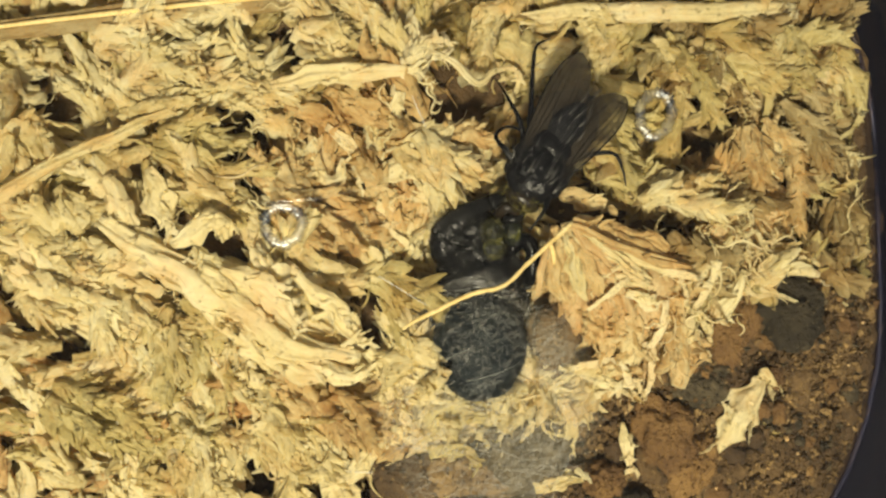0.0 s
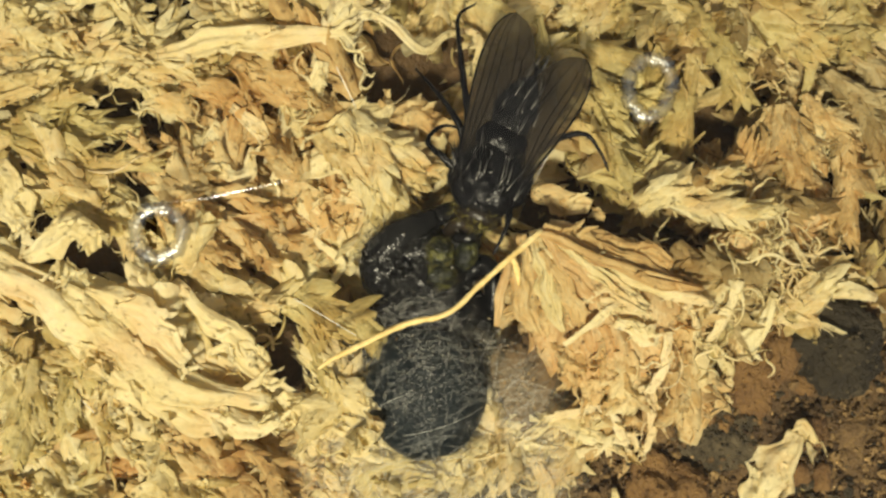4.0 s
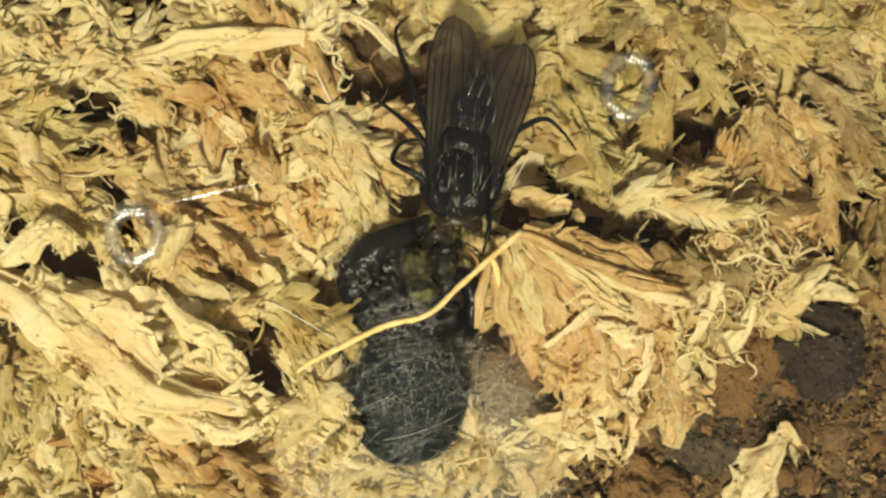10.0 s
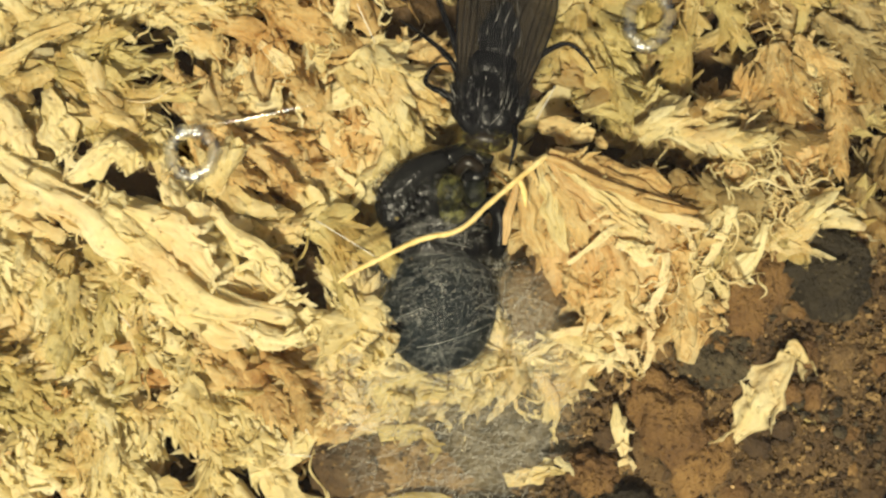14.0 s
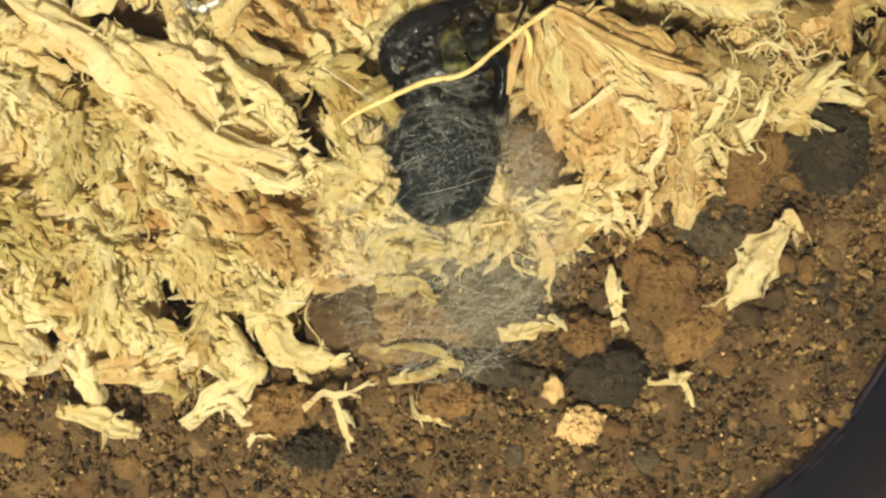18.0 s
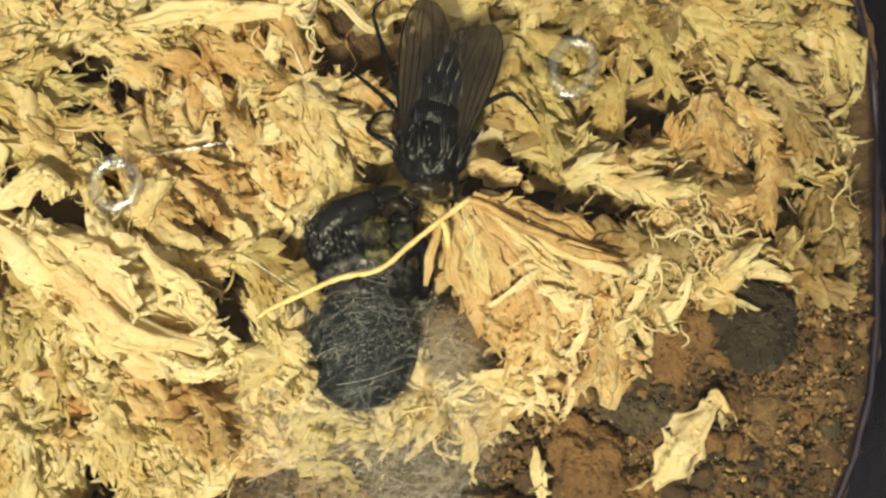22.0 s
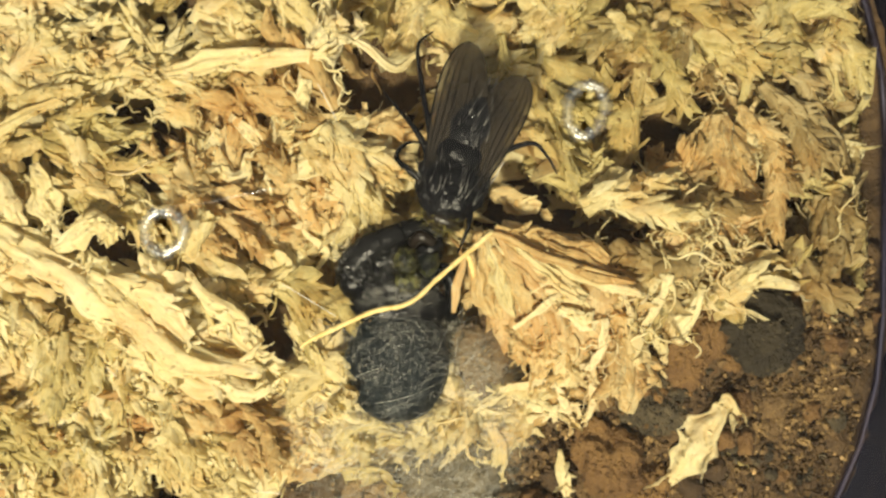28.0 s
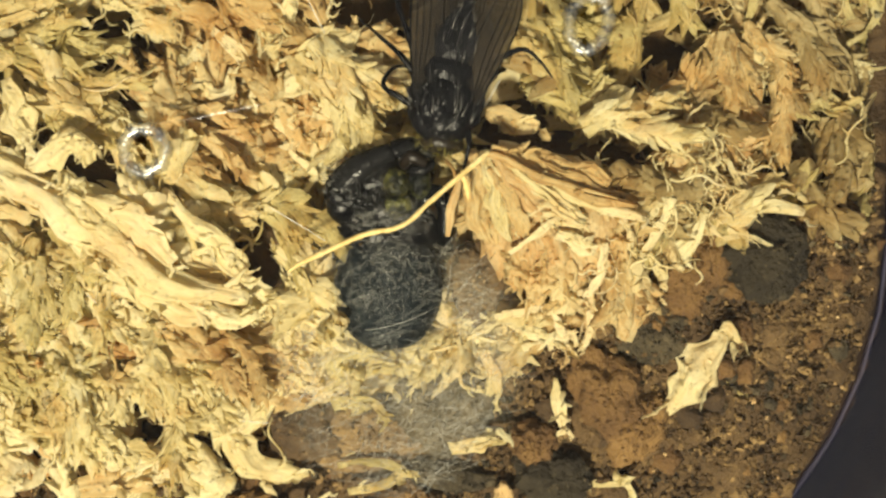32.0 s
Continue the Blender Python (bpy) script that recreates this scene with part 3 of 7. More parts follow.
def clad(parent, origin, base, way, face, size, mat):
    """Hang single leaves on a thing; alike leaves share one mesh."""
    if mat.name not in LEAF_STORE:
        LEAF_STORE[mat.name] = [leaf_mesh(mat, 11 * k + 3) for k in range(6)]
    for p, w, f, g in zip(base, way, face, size):
        ob = new("leaf", LEAF_STORE[mat.name][int(rng.integers(6))])
        ob.parent = parent
        m = Matrix((Vector(np.cross(w, f)), Vector(w), Vector(f))).transposed().to_4x4()
        m.translation = Vector((p - np.asarray(origin)) * MM)
        ob.matrix_basis = m @ Matrix.Diagonal((g, g, g, 1))


def join_uv(*pieces):
    v, f = join(*[p[:2] for p in pieces])
    return v, f, np.concatenate([p[2] for p in pieces])


# ---- lie of the land ----
RIGHT, BOTTOM, LEFT, TOP, CORNER = 22.3, -23.2, -42.0, 30.0, 22.3


def inside(x, y):
    """Distance to the box wall, positive inside."""
    cx = np.clip(x, LEFT + CORNER, RIGHT - CORNER)
    cy = np.clip(y, BOTTOM + CORNER, TOP - CORNER)
    out = np.hypot(x - cx, y - cy)
    flat = np.minimum(np.minimum(RIGHT - x, x - LEFT), np.minimum(y - BOTTOM, TOP - y))
    corner = (x != cx) & (y != cy)
    return np.where(corner, CORNER - out, flat)


def soil_height(x, y):
    return -0.9 - 6.0 * np.exp(-np.maximum(inside(x, y), 0) / 3.6)


EDGE_X = [-34, -20, -14, -9, -6, -3.5, -1, 2, 4, 6, 9, 12, 15, 21.4]
EDGE_Y = [-14.5, -13.8, -13, -12.2, -10.5, -8.3, -7.6, -7.8, -6.4, -5.2, -2.6, -0.8, 0.2, 1.6]


def moss_depth(x, y):
    """How far a place lies within the moss, counted up from its lower edge."""
    return y - np.interp(x, EDGE_X, EDGE_Y)


KNOLLS = np.array([
    (-14.6, 3.2, 2.9), (-8.5, -2.3, 0.9), (-5.2, 11.1, 2.2), (7.9, 1.5, 1.6), (13.3, 10, -1.3), (-15.3, -9.4, -0.4), (-18, -5, 0.3),
    (-10, -12, -0.6), (4.0, 2.4, 1.4), (0.8, -4.6, -0.8), (10.9, -1, -1.2), (3.5, -3, -1.2), (-1.5, 8, 0.2), (4, 12, -0.8), (16, 4, -2.6),
    (-22, 14, 0.8), (-6, 3, -0.6), (-12, 14, 1.2), (20, 8, -4.6), (5, 8, -1.0), (-13, 8, 0.2), (-24, 2, 1.2), (9, 16, -1.4), (-2, 16, 0.2),
    (-6.5, -6.5, -0.9), (7, -3, 0.2)])


def moss_height(x, y):
    d = (np.asarray(x, float)[..., None] - KNOLLS[:, 0]) ** 2 + (np.asarray(y, float)[..., None] - KNOLLS[:, 1]) ** 2
    w = 1 / (d + 2.0) ** 1.6
    h = (w * KNOLLS[:, 2]).sum(-1) / w.sum(-1)
    pit = np.exp(-(((np.asarray(x) + 2.0) / 3.4) ** 4 + ((np.asarray(y) + 0.2) / 6.2) ** 4))
    pit2 = np.exp(-(((np.asarray(x) - 0.8) / 2.3) ** 4 + ((np.asarray(y) - 7.5) / 4.5) ** 4))
    return h - pit * np.maximum(h + 1.3, 0) - pit2 * np.maximum(h + 0.2, 0)

# ---- the box, the table and the ground ----
def rounded_outline(grow, per=14):
    pts = []
    r = CORNER + grow
    for cx, cy, a0 in ((RIGHT - CORNER, TOP - CORNER, 0), (LEFT + CORNER, TOP - CORNER, 90), (LEFT + CORNER, BOTTOM + CORNER, 180), (RIGHT - CORNER, BOTTOM + CORNER, 270)):
        for k in range(per + 1):
            a = radians(a0 + 90 * k / per)
            pts.append((cx + r * math.cos(a), cy + r * math.sin(a)))
    return pts


def ring_wall(z0, z1, g0, g1):
    a, b = rounded_outline(g0), rounded_outline(g1)
    n = len(a)
    v = [(*p, z0) for p in a] + [(*p, z1) for p in a] + [(*p, z0) for p in b] + [(*p, z1) for p in b]
    f = []
    for j in range(n):
        k = (j + 1) % n
        f += [(j, k, n + k, n + j), (2 * n + k, 2 * n + j, 3 * n + j, 3 * n + k), (n + j, n + k, 3 * n + k, 3 * n + j), (k, j, 2 * n + j, 2 * n + k)]
    return v, f


def slab(x0, y0, x1, y1, z0, z1):
    v = [(x, y, z) for z in (z0, z1) for y in (y0, y1) for x in (x0, x1)]
    return v, [(0, 2, 3, 1), (4, 5, 7, 6), (0, 1, 5, 4), (2, 6, 7, 3), (0, 4, 6, 2), (1, 3, 7, 5)]


def build_table():
    solo("table_surface", slab(-400, -400, 400, 400, -30, -12), TABLE, "matt black table top under the box", "table", kind="structure", smooth=False)


def build_box():
    box = thing("plastic_box", (0, 0, -12), "small clear plastic box with rounded corners, full of moss", "box")
    part("wall", ring_wall(0.6, 16.9, 0.0, 0.9), WALL, box, "clear bluish plastic wall")
    part("foot", ring_wall(0.0, 0.6, -0.4, 0.9), WALL, box)
    ridge = [(x, y, 7.2) for x, y in rounded_outline(-0.9, 10)]
    part("ridge", tube(ridge + ridge[:1], [0.22, 0.22], 6, smooth_path=False), RIDGE, box, "bluish plastic ridge above the soil")
    o = rounded_outline(0.85)
    n = len(o)
    v = [(*p, 0.05) for p in o] + [(*p, 0.55) for p in o]
    part("base", (v, [tuple(range(n))[::-1], tuple(range(n, 2 * n))]), TABLE, box, smooth=False)
    return box


def build_lid():
    """A thin clear sheet, pierced by two air holes with melted rims."""
    lid = thing("clear_lid", (0, 0, 4.95), "thin clear plastic lid with two melted air holes", "lid")
    holes = ((-11.82, 3.3, 0.86, 0.88, 0), (6.03, 8.4, 0.76, 1.05, -12))
    bm = bmesh.new()
    loops = [[(px, py) for px, py in rounded_outline(0.9)]]
    for x, y, rx, ry, turn in holes:
        c, w = math.cos(radians(turn)), math.sin(radians(turn))
        ang = [2 * math.pi * k / 40 for k in range(40)]
        loops.append([(x + c * rx * math.cos(q) - w * ry * math.sin(q), y + w * rx * math.cos(q) + c * ry * math.sin(q)) for q in ang])
    edges = []
    for loop in loops:
        vs = [bm.verts.new((px, py, 0.12)) for px, py in loop]
        edges += [bm.edges.new((p, q)) for p, q in zip(vs, vs[1:] + vs[:1])]
    bmesh.ops.triangle_fill(bm, edges=edges, use_beauty=True)
    sheet = ([tuple(v.co) for v in bm.verts], [[v.index for v in f.verts] for f in (bm.verts.index_update(), bm.faces)[1]])
    bm.free()
    part("sheet", sheet, LID, lid, smooth=False)
    for x, y, rx, ry, turn in holes:
        a = np.linspace(0, 2 * np.pi, 72, endpoint=False)
        v, f, sec = [], [], 9
        for i, ang in enumerate(a):
            wob = 1 + 0.03 * math.sin(3 * ang + x) + 0.02 * math.sin(7 * ang)
            for k in range(sec):
                b = 2 * np.pi * k / sec
                g = 0.30 * math.cos(b) * (1 + 0.14 * math.sin(9 * ang + 2 * x) + 0.12 * math.sin(23 * ang))
                px, py = (rx * wob + g) * math.cos(ang), (ry * wob + g) * math.sin(ang)
                c, s = math.cos(radians(turn)), math.sin(radians(turn))
                v.append((x + c * px - s * py, y + s * px + c * py, 0.12 + 0.26 * math.sin(b)))
        for i in range(72):
            for k in range(sec):
                f.append((i * sec + k, ((i + 1) % 72) * sec + k, ((i + 1) % 72) * sec + (k + 1) % sec, i * sec + (k + 1) % sec))
        part("hole_rim", (v, f), RIM, lid, "melted glassy rim of an air hole")
    part("scratch", tube([(-12.9, 4.3, 0.27), (-10.4, 4.48, 0.27), (-8.8, 4.78, 0.27), (-6.8, 5.2, 0.27)], [0.02, 0.06, 0.06, 0.02], 12, 8), SCRATCH, lid, "long glossy scratch")


def build_ground():
    n = 220
    gx, gy = np.meshgrid(np.linspace(LEFT, RIGHT, n), np.linspace(BOTTOM, TOP, n), indexing="ij")
    cx, cy = np.clip(gx, LEFT + CORNER, RIGHT - CORNER), np.clip(gy, BOTTOM + CORNER, TOP - CORNER)
    d = np.hypot(gx - cx, gy - cy)
    k = np.where(d > CORNER - 0.05, (CORNER - 0.05) / np.maximum(d, 1e-6), 1.0)
    corner = (gx != cx) & (gy != cy)
    gx, gy = np.where(corner, cx + (gx - cx) * k, gx), np.where(corner, cy + (gy - cy) * k, gy)
    soil = soil_height(gx, gy)
    depth = moss_depth(gx, gy)
    mix = np.clip(depth / 2.5, 0, 1)
    z = soil * (1 - mix) + np.minimum(moss_height(gx, gy) - 2.6, soil + 1.0) * mix
    bumps = np.array([noise.fractal(Vector((x * 0.55, y * 0.55, 1.0)), 0.8, 2.1, 5) for x, y in zip(gx.ravel(), gy.ravel())]).reshape(n, n)
    lumps = np.array([noise.fractal(Vector((x * 1.6, y * 1.6, 5.0)), 0.7, 2.1, 4) for x, y in zip(gx.ravel(), gy.ravel())]).reshape(n, n)
    z = np.maximum(z + 0.55 * bumps + 0.22 * lumps, -11.2)
    v = np.stack([gx, gy, z], -1).reshape(-1, 3)
    f = [(i * n + j, (i + 1) * n + j, (i + 1) * n + j + 1, i * n + j + 1) for i in range(n - 1) for j in range(n - 1)]
    solo("ground", (v, f), SOIL, "crumbly dark brown soil", "soil", kind="structure")


build_table()
build_box()
build_lid()
build_ground()


# ---- moss ----
HOLLOWS = np.array([(4.6, 3.8, 1.35), (6.8, 3.1, 0.93), (-8.2, -2.5, 1.03), (-9.7, -4.5, 0.69), (-19.2, -1.4, 0.93), (-15.1, 2.9, 0.69), (-4.3, 10.2, 1.23), (-14.2, 8.1, 0.69), (10.4, 8.4, 1.03), (-14.4, 8.4, 0.93), (-12.1, 12.8, 1.03), (-18.4, 3.9, 0.86), (7.0, 2.9, 0.98), (16.4, 7.7, 0.98), (10.0, 9.5, 1.1), (15.2, 3.0, 1.1), (-7.7, -11.1, 0.73), (-2.7, 10.9, 0.98), (-16.5, 7.0, 0.73)])
HOLLOWS = np.vstack([HOLLOWS, [(-3.1, 9.4, 1.2), (-10.0, 8.6, 0.8), (-12.0, 13.2, 0.9), (10.7, 8.9, 1.3), (4.5, 3.9, 1.0), (6.3, 3.5, 1.0), (-6.9, -1.2, 0.9), (-17.6, 0.5, 0.6), (-18.2, -3.3, 0.7), (-12.1, -7.9, 0.6), (-9.2, -7.1, 0.6)],
                     [(-15.7, 7.2, 0.5), (16.3, 6.5, 0.8), (14.3, 8.2, 0.6), (17.8, 10.2, 0.6), (-17.0, -6.9, 0.7), (-14.2, -8.8, 0.6), (-12.6, -10.7, 0.5), (-23.7, 10.4, 1.2), (-20.8, 13.6, 1.0), (-22.3, -1.8, 0.8)]])
HOLLOWS[:, 2] += 0.2


def moss_bed(name, mat, count, where, label, size=(1.1, 3.0), spread=1.0, sink=0.75, each=25):
    """Branches and loose leaves of one colour, heaped to the height of the moss."""
    xs = []
    while len(xs) < count:
        x, y = rng.uniform(LEFT + 6, RIGHT - 0.5), rng.uniform(-14.5, TOP - 8)
        flow = 0.95 + 1.3 * noise.noise(Vector((x * 0.12, y * 0.12, 4.0))) if x < -4 else 2.4 + 2.5 * noise.noise(Vector((x * 0.14, y * 0.14, 8.0)))
        yaw, length = flow + rng.normal(0, 0.5) + (math.pi if rng.random() < 0.4 else 0), rng.uniform(1.8, 5.6)
        s = np.array([-0.45, -0.2, 0.0, 0.2, 0.45])[:, None] * length
        hollow = np.hypot(HOLLOWS[:, 0] - (x - s * math.sin(yaw)), HOLLOWS[:, 1] - (y + s * math.cos(yaw))) < HOLLOWS[:, 2]
        if where(x, y) and inside(x, y) > 0.8 and not hollow.any():
            xs.append((x, y, yaw, length))
    x, y, yaw, length = np.array(xs).T
    top = moss_height(x, y) + [1.1 * noise.noise(Vector((px * 0.42, py * 0.42, 2.0))) for px, py in zip(x, y)]
    n = len(x)
    deep = rng.random(n)
    pitch = rng.normal(0.02, 0.26, n)
    at = np.stack([x + 0.5 * length * np.sin(yaw), y - 0.5 * length * np.cos(yaw), top - sink + 0.35 - 3.2 * spread * deep**1.1], -1)
    branch = sprigs(at, yaw, pitch, length, 0.38 + 0.62 * rng.random(n) ** 1.6, each, 1.15, 0.6)
    # scale leaves and frayed strips clinging along the branches
    d = np.stack([-np.sin(yaw), np.cos(yaw), np.sin(pitch)], -1)

    def cling(many, off, turn, short, long, slim, wide, ragged):
        s = rng.random((n, many))
        la = (at[:, None] + d[:, None] * (s * length[:, None])[..., None] + rng.normal(0, off, (n, many, 3)) * [1, 1, 0.5] + [0, 0, 0.2]).reshape(-1, 3)
        k = n * many
        ll = rng.uniform(short, long, k)
        return leaves(la, (yaw[:, None] + rng.normal(0, turn, (n, many))).ravel(), rng.normal(0.03, 0.15, k), rng.normal(0, 0.35, k), ll, ll * rng.uniform(slim, wide, k), curl=0.6, cup=0.4, ragged=ragged)

    flakes = cling(1, 0.3, 0.5, *size, 0.2, 0.4, 0.1)
    strips = cling(1, 0.32, 0.6, 0.5 * size[0], 0.7 * size[1], 0.1, 0.22, 0.08)
    # thin torn fibres
    k = n // 2
    pick = rng.integers(0, n, k)
    fl = rng.uniform(1.0, 3.5, k)
    fibres = ropes(at[pick] + rng.normal(0, 0.6, (k, 3)) * [1, 1, 0.3] + [0, 0, 0.5], yaw[pick] + rng.normal(0, 0.9, k), rng.normal(0.05, 0.25, k), fl, rng.uniform(0.03, 0.10, k), 11, 5)
    vf = join_uv(branch, flakes, strips, fibres)
    vf[0][:, 2] = np.minimum(vf[0][:, 2], 4.8)
    vf[0][:, 0] = np.minimum(vf[0][:, 0], RIGHT - 2.6 + 0.25 * rng.random(len(vf[0])))
    return solo(name, vf, mat, label, "moss", kind="stuff")


def brown_place(x, y):
    a = ((x + 8.2) / 4.6) ** 2 + ((y - 7.0) / 4.4) ** 2
    b = ((x - 5.0) / 4.4) ** 2 + ((y + 0.6) / 3.8) ** 2
    c = ((x - 12.5) / 3.0) ** 2 + ((y - 5.0) / 4.0) ** 2
    d = ((x + 9.0) / 3.0) ** 2 + ((y + 6.5) / 2.2) ** 2
    return min(a, b, c, d) < 1


def mossy(x, y):
    return moss_depth(x, y) > 0.3


def left_bed(x, y):
    return mossy(x, y) and not brown_place(x, y) and x < 4 + 0.35 * y * (y < 0)


def right_bed(x, y):
    return mossy(x, y) and (x > 3 or y > 9) and not brown_place(x, y)


def brown_bed(x, y):
    return mossy(x, y) and brown_place(x, y) and math.hypot((x - 4.9) / 3.0, (y - 0.1) / 2.8) > 1


moss_bed("moss_bed", MOSS, 560, left_bed, "dry cream-yellow moss, loosely heaped")
moss_bed("pale_moss_bed", PALE, 210, left_bed, "bleached pale cream moss among the yellow", sink=0.65)
moss_bed("stained_moss_bed", MOSS_ORANGE, 110, lambda x, y: left_bed(x, y) and y < -2.5, "orange-stained moss at the foot of the heap", sink=0.8)
moss_bed("ochre_moss_bed", MOSS_BROWN, 100, left_bed, "ochre stained moss among the yellow", sink=0.9)
moss_bed("dull_moss_bed", MOSS_OLIVE, 130, left_bed, "dull olive moss between the yellow sprigs", sink=1.0)
moss_bed("olive_moss_bed", MOSS_OLIVE, 220, right_bed, "dull olive-yellow moss in the lower hollows")
moss_bed("yellow_moss_bed", MOSS, 240, right_bed, "dry yellow moss among the olive")
moss_bed("tan_moss_bed", MOSS_TAN, 290, lambda x, y: mossy(x, y) and x > 9, "tan withered moss by the box wall, darkened as if dimly lit", size=(0.8, 2.0))
moss_bed("brown_moss_bed", MOSS_BROWN, 190, brown_bed, "orange-brown withered moss", size=(0.8, 2.0))
moss_bed("orange_moss_bed", MOSS_ORANGE, 110, brown_bed, "orange withered moss among the brown", size=(0.8, 2.0))


def silk_bound(x, y):
    """Moss caught under the silk round the abdomen, clear of the two lumps of earth."""
    lumps = math.hypot((x + 0.1) / 2.0, (y + 7.9) / 1.7) < 1 and y > -9
    if y < -7.4 and math.hypot(x - 1.7, y + 9.5) > 0.8 and noise.noise(Vector((x * 0.7, y * 0.7, 6.0))) < 0.22:
        return False
    return ((x + 2.6) / 5.4) ** 2 + ((y + 6.0) / 4.6) ** 2 < 1 and math.hypot((x + 2.3) / 2.3, (y + 2.6) / 2.6) > 1 and y < -1 and not lumps and (x < 2.9)


moss_bed("bound_moss_bed", PALE, 130, silk_bound, "soft yellow moss caught under the silk", size=(0.8, 2.2), spread=0.4, sink=0.1)

# ---- soil crumbs and clods ----
def ground_top(x, y):
    """Height of the soil surface, or of the litter under the moss."""
    mix = np.clip(moss_depth(x, y) / 2.5, 0, 1)
    s = soil_height(x, y)
    return s * (1 - mix) + np.minimum(moss_height(x, y) - 2.6, s + 1.0) * mix


def soil_places(count):
    xs, ys = [], []
    while len(xs) < count:
        x, y = rng.uniform(-24, RIGHT - 0.4), rng.uniform(BOTTOM + 0.3, 4)
        if moss_depth(x, y) < 1.2 and inside(x, y) > 1.3:
            xs.append(x), ys.append(y)
    return np.array(xs), np.array(ys)


def crumbs(name, mat, count, small, large, label):
    """Countless little crumbs: one lumpy shape each, all in one heap."""
    x, y = soil_places(count)
    size = small + (large - small) * rng.random(count) ** 4
    z = ground_top(x, y) + rng.uniform(-0.1, 0.35, count)
    base, f = ball((0, 0, 0), (1, 1, 1), 5, 7)
    f = [q if len(q) == 4 else (*q, q[2]) for q in f]
    n = len(base)
    v = base[None] * (1 + 0.3 * rng.normal(size=(count, n, 1))) * size[:, None, None] * rng.uniform(0.65, 1.25, (count, 1, 3))
    v = v + np.stack([x, y, z], -1)[:, None]
    faces = [[i + k * n for i in dict.fromkeys(q)] for k in range(count) for q in f]
    solo(name, (v.reshape(-1, 3), faces), mat, label, "soil", kind="stuff", smooth=False)


crumbs("soil_crumbs", SOIL, 24000, 0.03, 0.22, "fine brown soil crumbs")
crumbs("dark_soil_crumbs", CLOD_DARK, 2200, 0.04, 0.24, "blackish soil crumbs among the brown")
# Tiny pale crumbs imitate the sparkle of the soil by their colour.
crumbs("pale_soil_crumbs", CLOD_PALE, 1400, 0.025, 0.11, "small tan soil crumbs standing in for sparkles among the brown")


def clod(name, mat, at, radii, label, turn=0.0, seed=1.0, rings=34, sides=44):
    """A rough lump of earth, pitted at several sizes."""
    v, f = ball((0, 0, 0), radii, rings, sides, 0.34, 1.7, (0, 0, turn), seed)
    n = v / np.linalg.norm(v, axis=1, keepdims=True)
    pit = np.array([noise.fractal(Vector(p * 2.6 + seed), 0.7, 2.2, 4) for p in v])
    fine = np.array([noise.fractal(Vector(p * 9.0 + seed), 0.6, 2.2, 3) for p in v])
    v = v + n * (0.17 * pit[:, None] + 0.06 * fine[:, None])
    ob = solo(name, (v + np.asarray(at), f), mat, label, "soil clod", "soil clods", at=at)
    if rings > 20:
        # crumbs stuck to it
        base, bf = ball((0, 0, 0), (1, 1, 1), 4, 6)
        pick = v[rng.integers(0, len(v), 420)]
        size = rng.uniform(0.02, 0.09, (420, 1, 1))
        g = pick[:, None] + base[None] * (1 + 0.3 * rng.normal(size=(420, len(base), 1))) * size
        gf = [[i + k * len(base) for i in q] for k in range(420) for q in bf]
        tagged(part("grit", (g.reshape(-1, 3), gf), mat, ob), kind="stuff")
        few = g[:60].mean(1, keepdims=True) + (g[:60] - g[:60].mean(1, keepdims=True)) * 0.55
        tagged(part("speck", (few.reshape(-1, 3), gf[: 60 * len(bf)]), CLOD_PALE, ob, "pale mineral specks"), kind="stuff")
    return ob


clod("soil_clod", CLOD_DARK, (14.6, -1.5, -1.5), (2.05, 1.95, 1.3), "blackish crumbly soil clod near the moss edge", 10, 2.0)
clod("soil_clod", CLOD, (7.6, -7.6, -0.7), (1.5, 2.1, 1.1), "reddish brown crumbly soil clod", 35, 3.1)
clod("soil_clod", CLOD, (9.0, -9.3, -1.0), (1.2, 1.7, 0.9), "reddish brown crumbly soil clod", -20, 5.2)
clod("soil_clod", CLOD_DARK, (5.2, -11.6, -0.8), (1.75, 1.35, 0.9), "blackish crumbly soil clod beside the silk", 0, 4.4)
clod("soil_clod", CLOD_PALE, (4.2, -13.9, -0.7), (0.95, 0.8, 0.6), "tan sandy soil clod", 20, 6.0)
clod("soil_clod", CLOD, (-1.6, -12.9, -0.3), (1.35, 0.85, 0.7), "orange-brown soil clod under a moss strand", 5, 7.3)
clod("soil_clod", CLOD, (4.3, -10.0, -0.6), (1.0, 1.1, 0.8), "reddish brown crumbly soil clod", 60, 8.8)
clod("soil_clod", CLOD, (11.4, -2.0, -1.1), (1.4, 2.3, 0.8), "upright slab of brown bark-like soil", -12, 9.4)
clod("soil_clod", CLOD_DARK, (9.4, -5.0, -1.4), (2.2, 1.5, 0.8), "dark brown soil clod in a hollow", 15, 1.4)
clod("soil_clod", CLOD, (-9.0, -13.8, -0.6), (1.7, 1.1, 0.8), "brown crumbly soil clod by the moss", 25, 2.7)
clod("soil_clod", CLOD_DARK, (-7.6, -15.6, -1.2), (1.1, 0.8, 0.6), "blackish crumbly soil clod", 0, 3.6)
clod("soil_clod", SOIL, (-6.1, -9.6, -0.6), (1.8, 1.6, 1.0), "grey-brown soil clod under the silk", 0, 4.9)
clod("soil_clod", CLOD_DARK, (0.0, -8.2, -0.5), (2.7, 2.1, 1.3), "dark soil clod under the silk", 12, 5.7)
clod("soil_clod", SOIL, (1.6, -2.4, 0.1), (1.3, 2.1, 1.1), "grey-brown soil lump beside the abdomen, under silk", -10, 7.7)
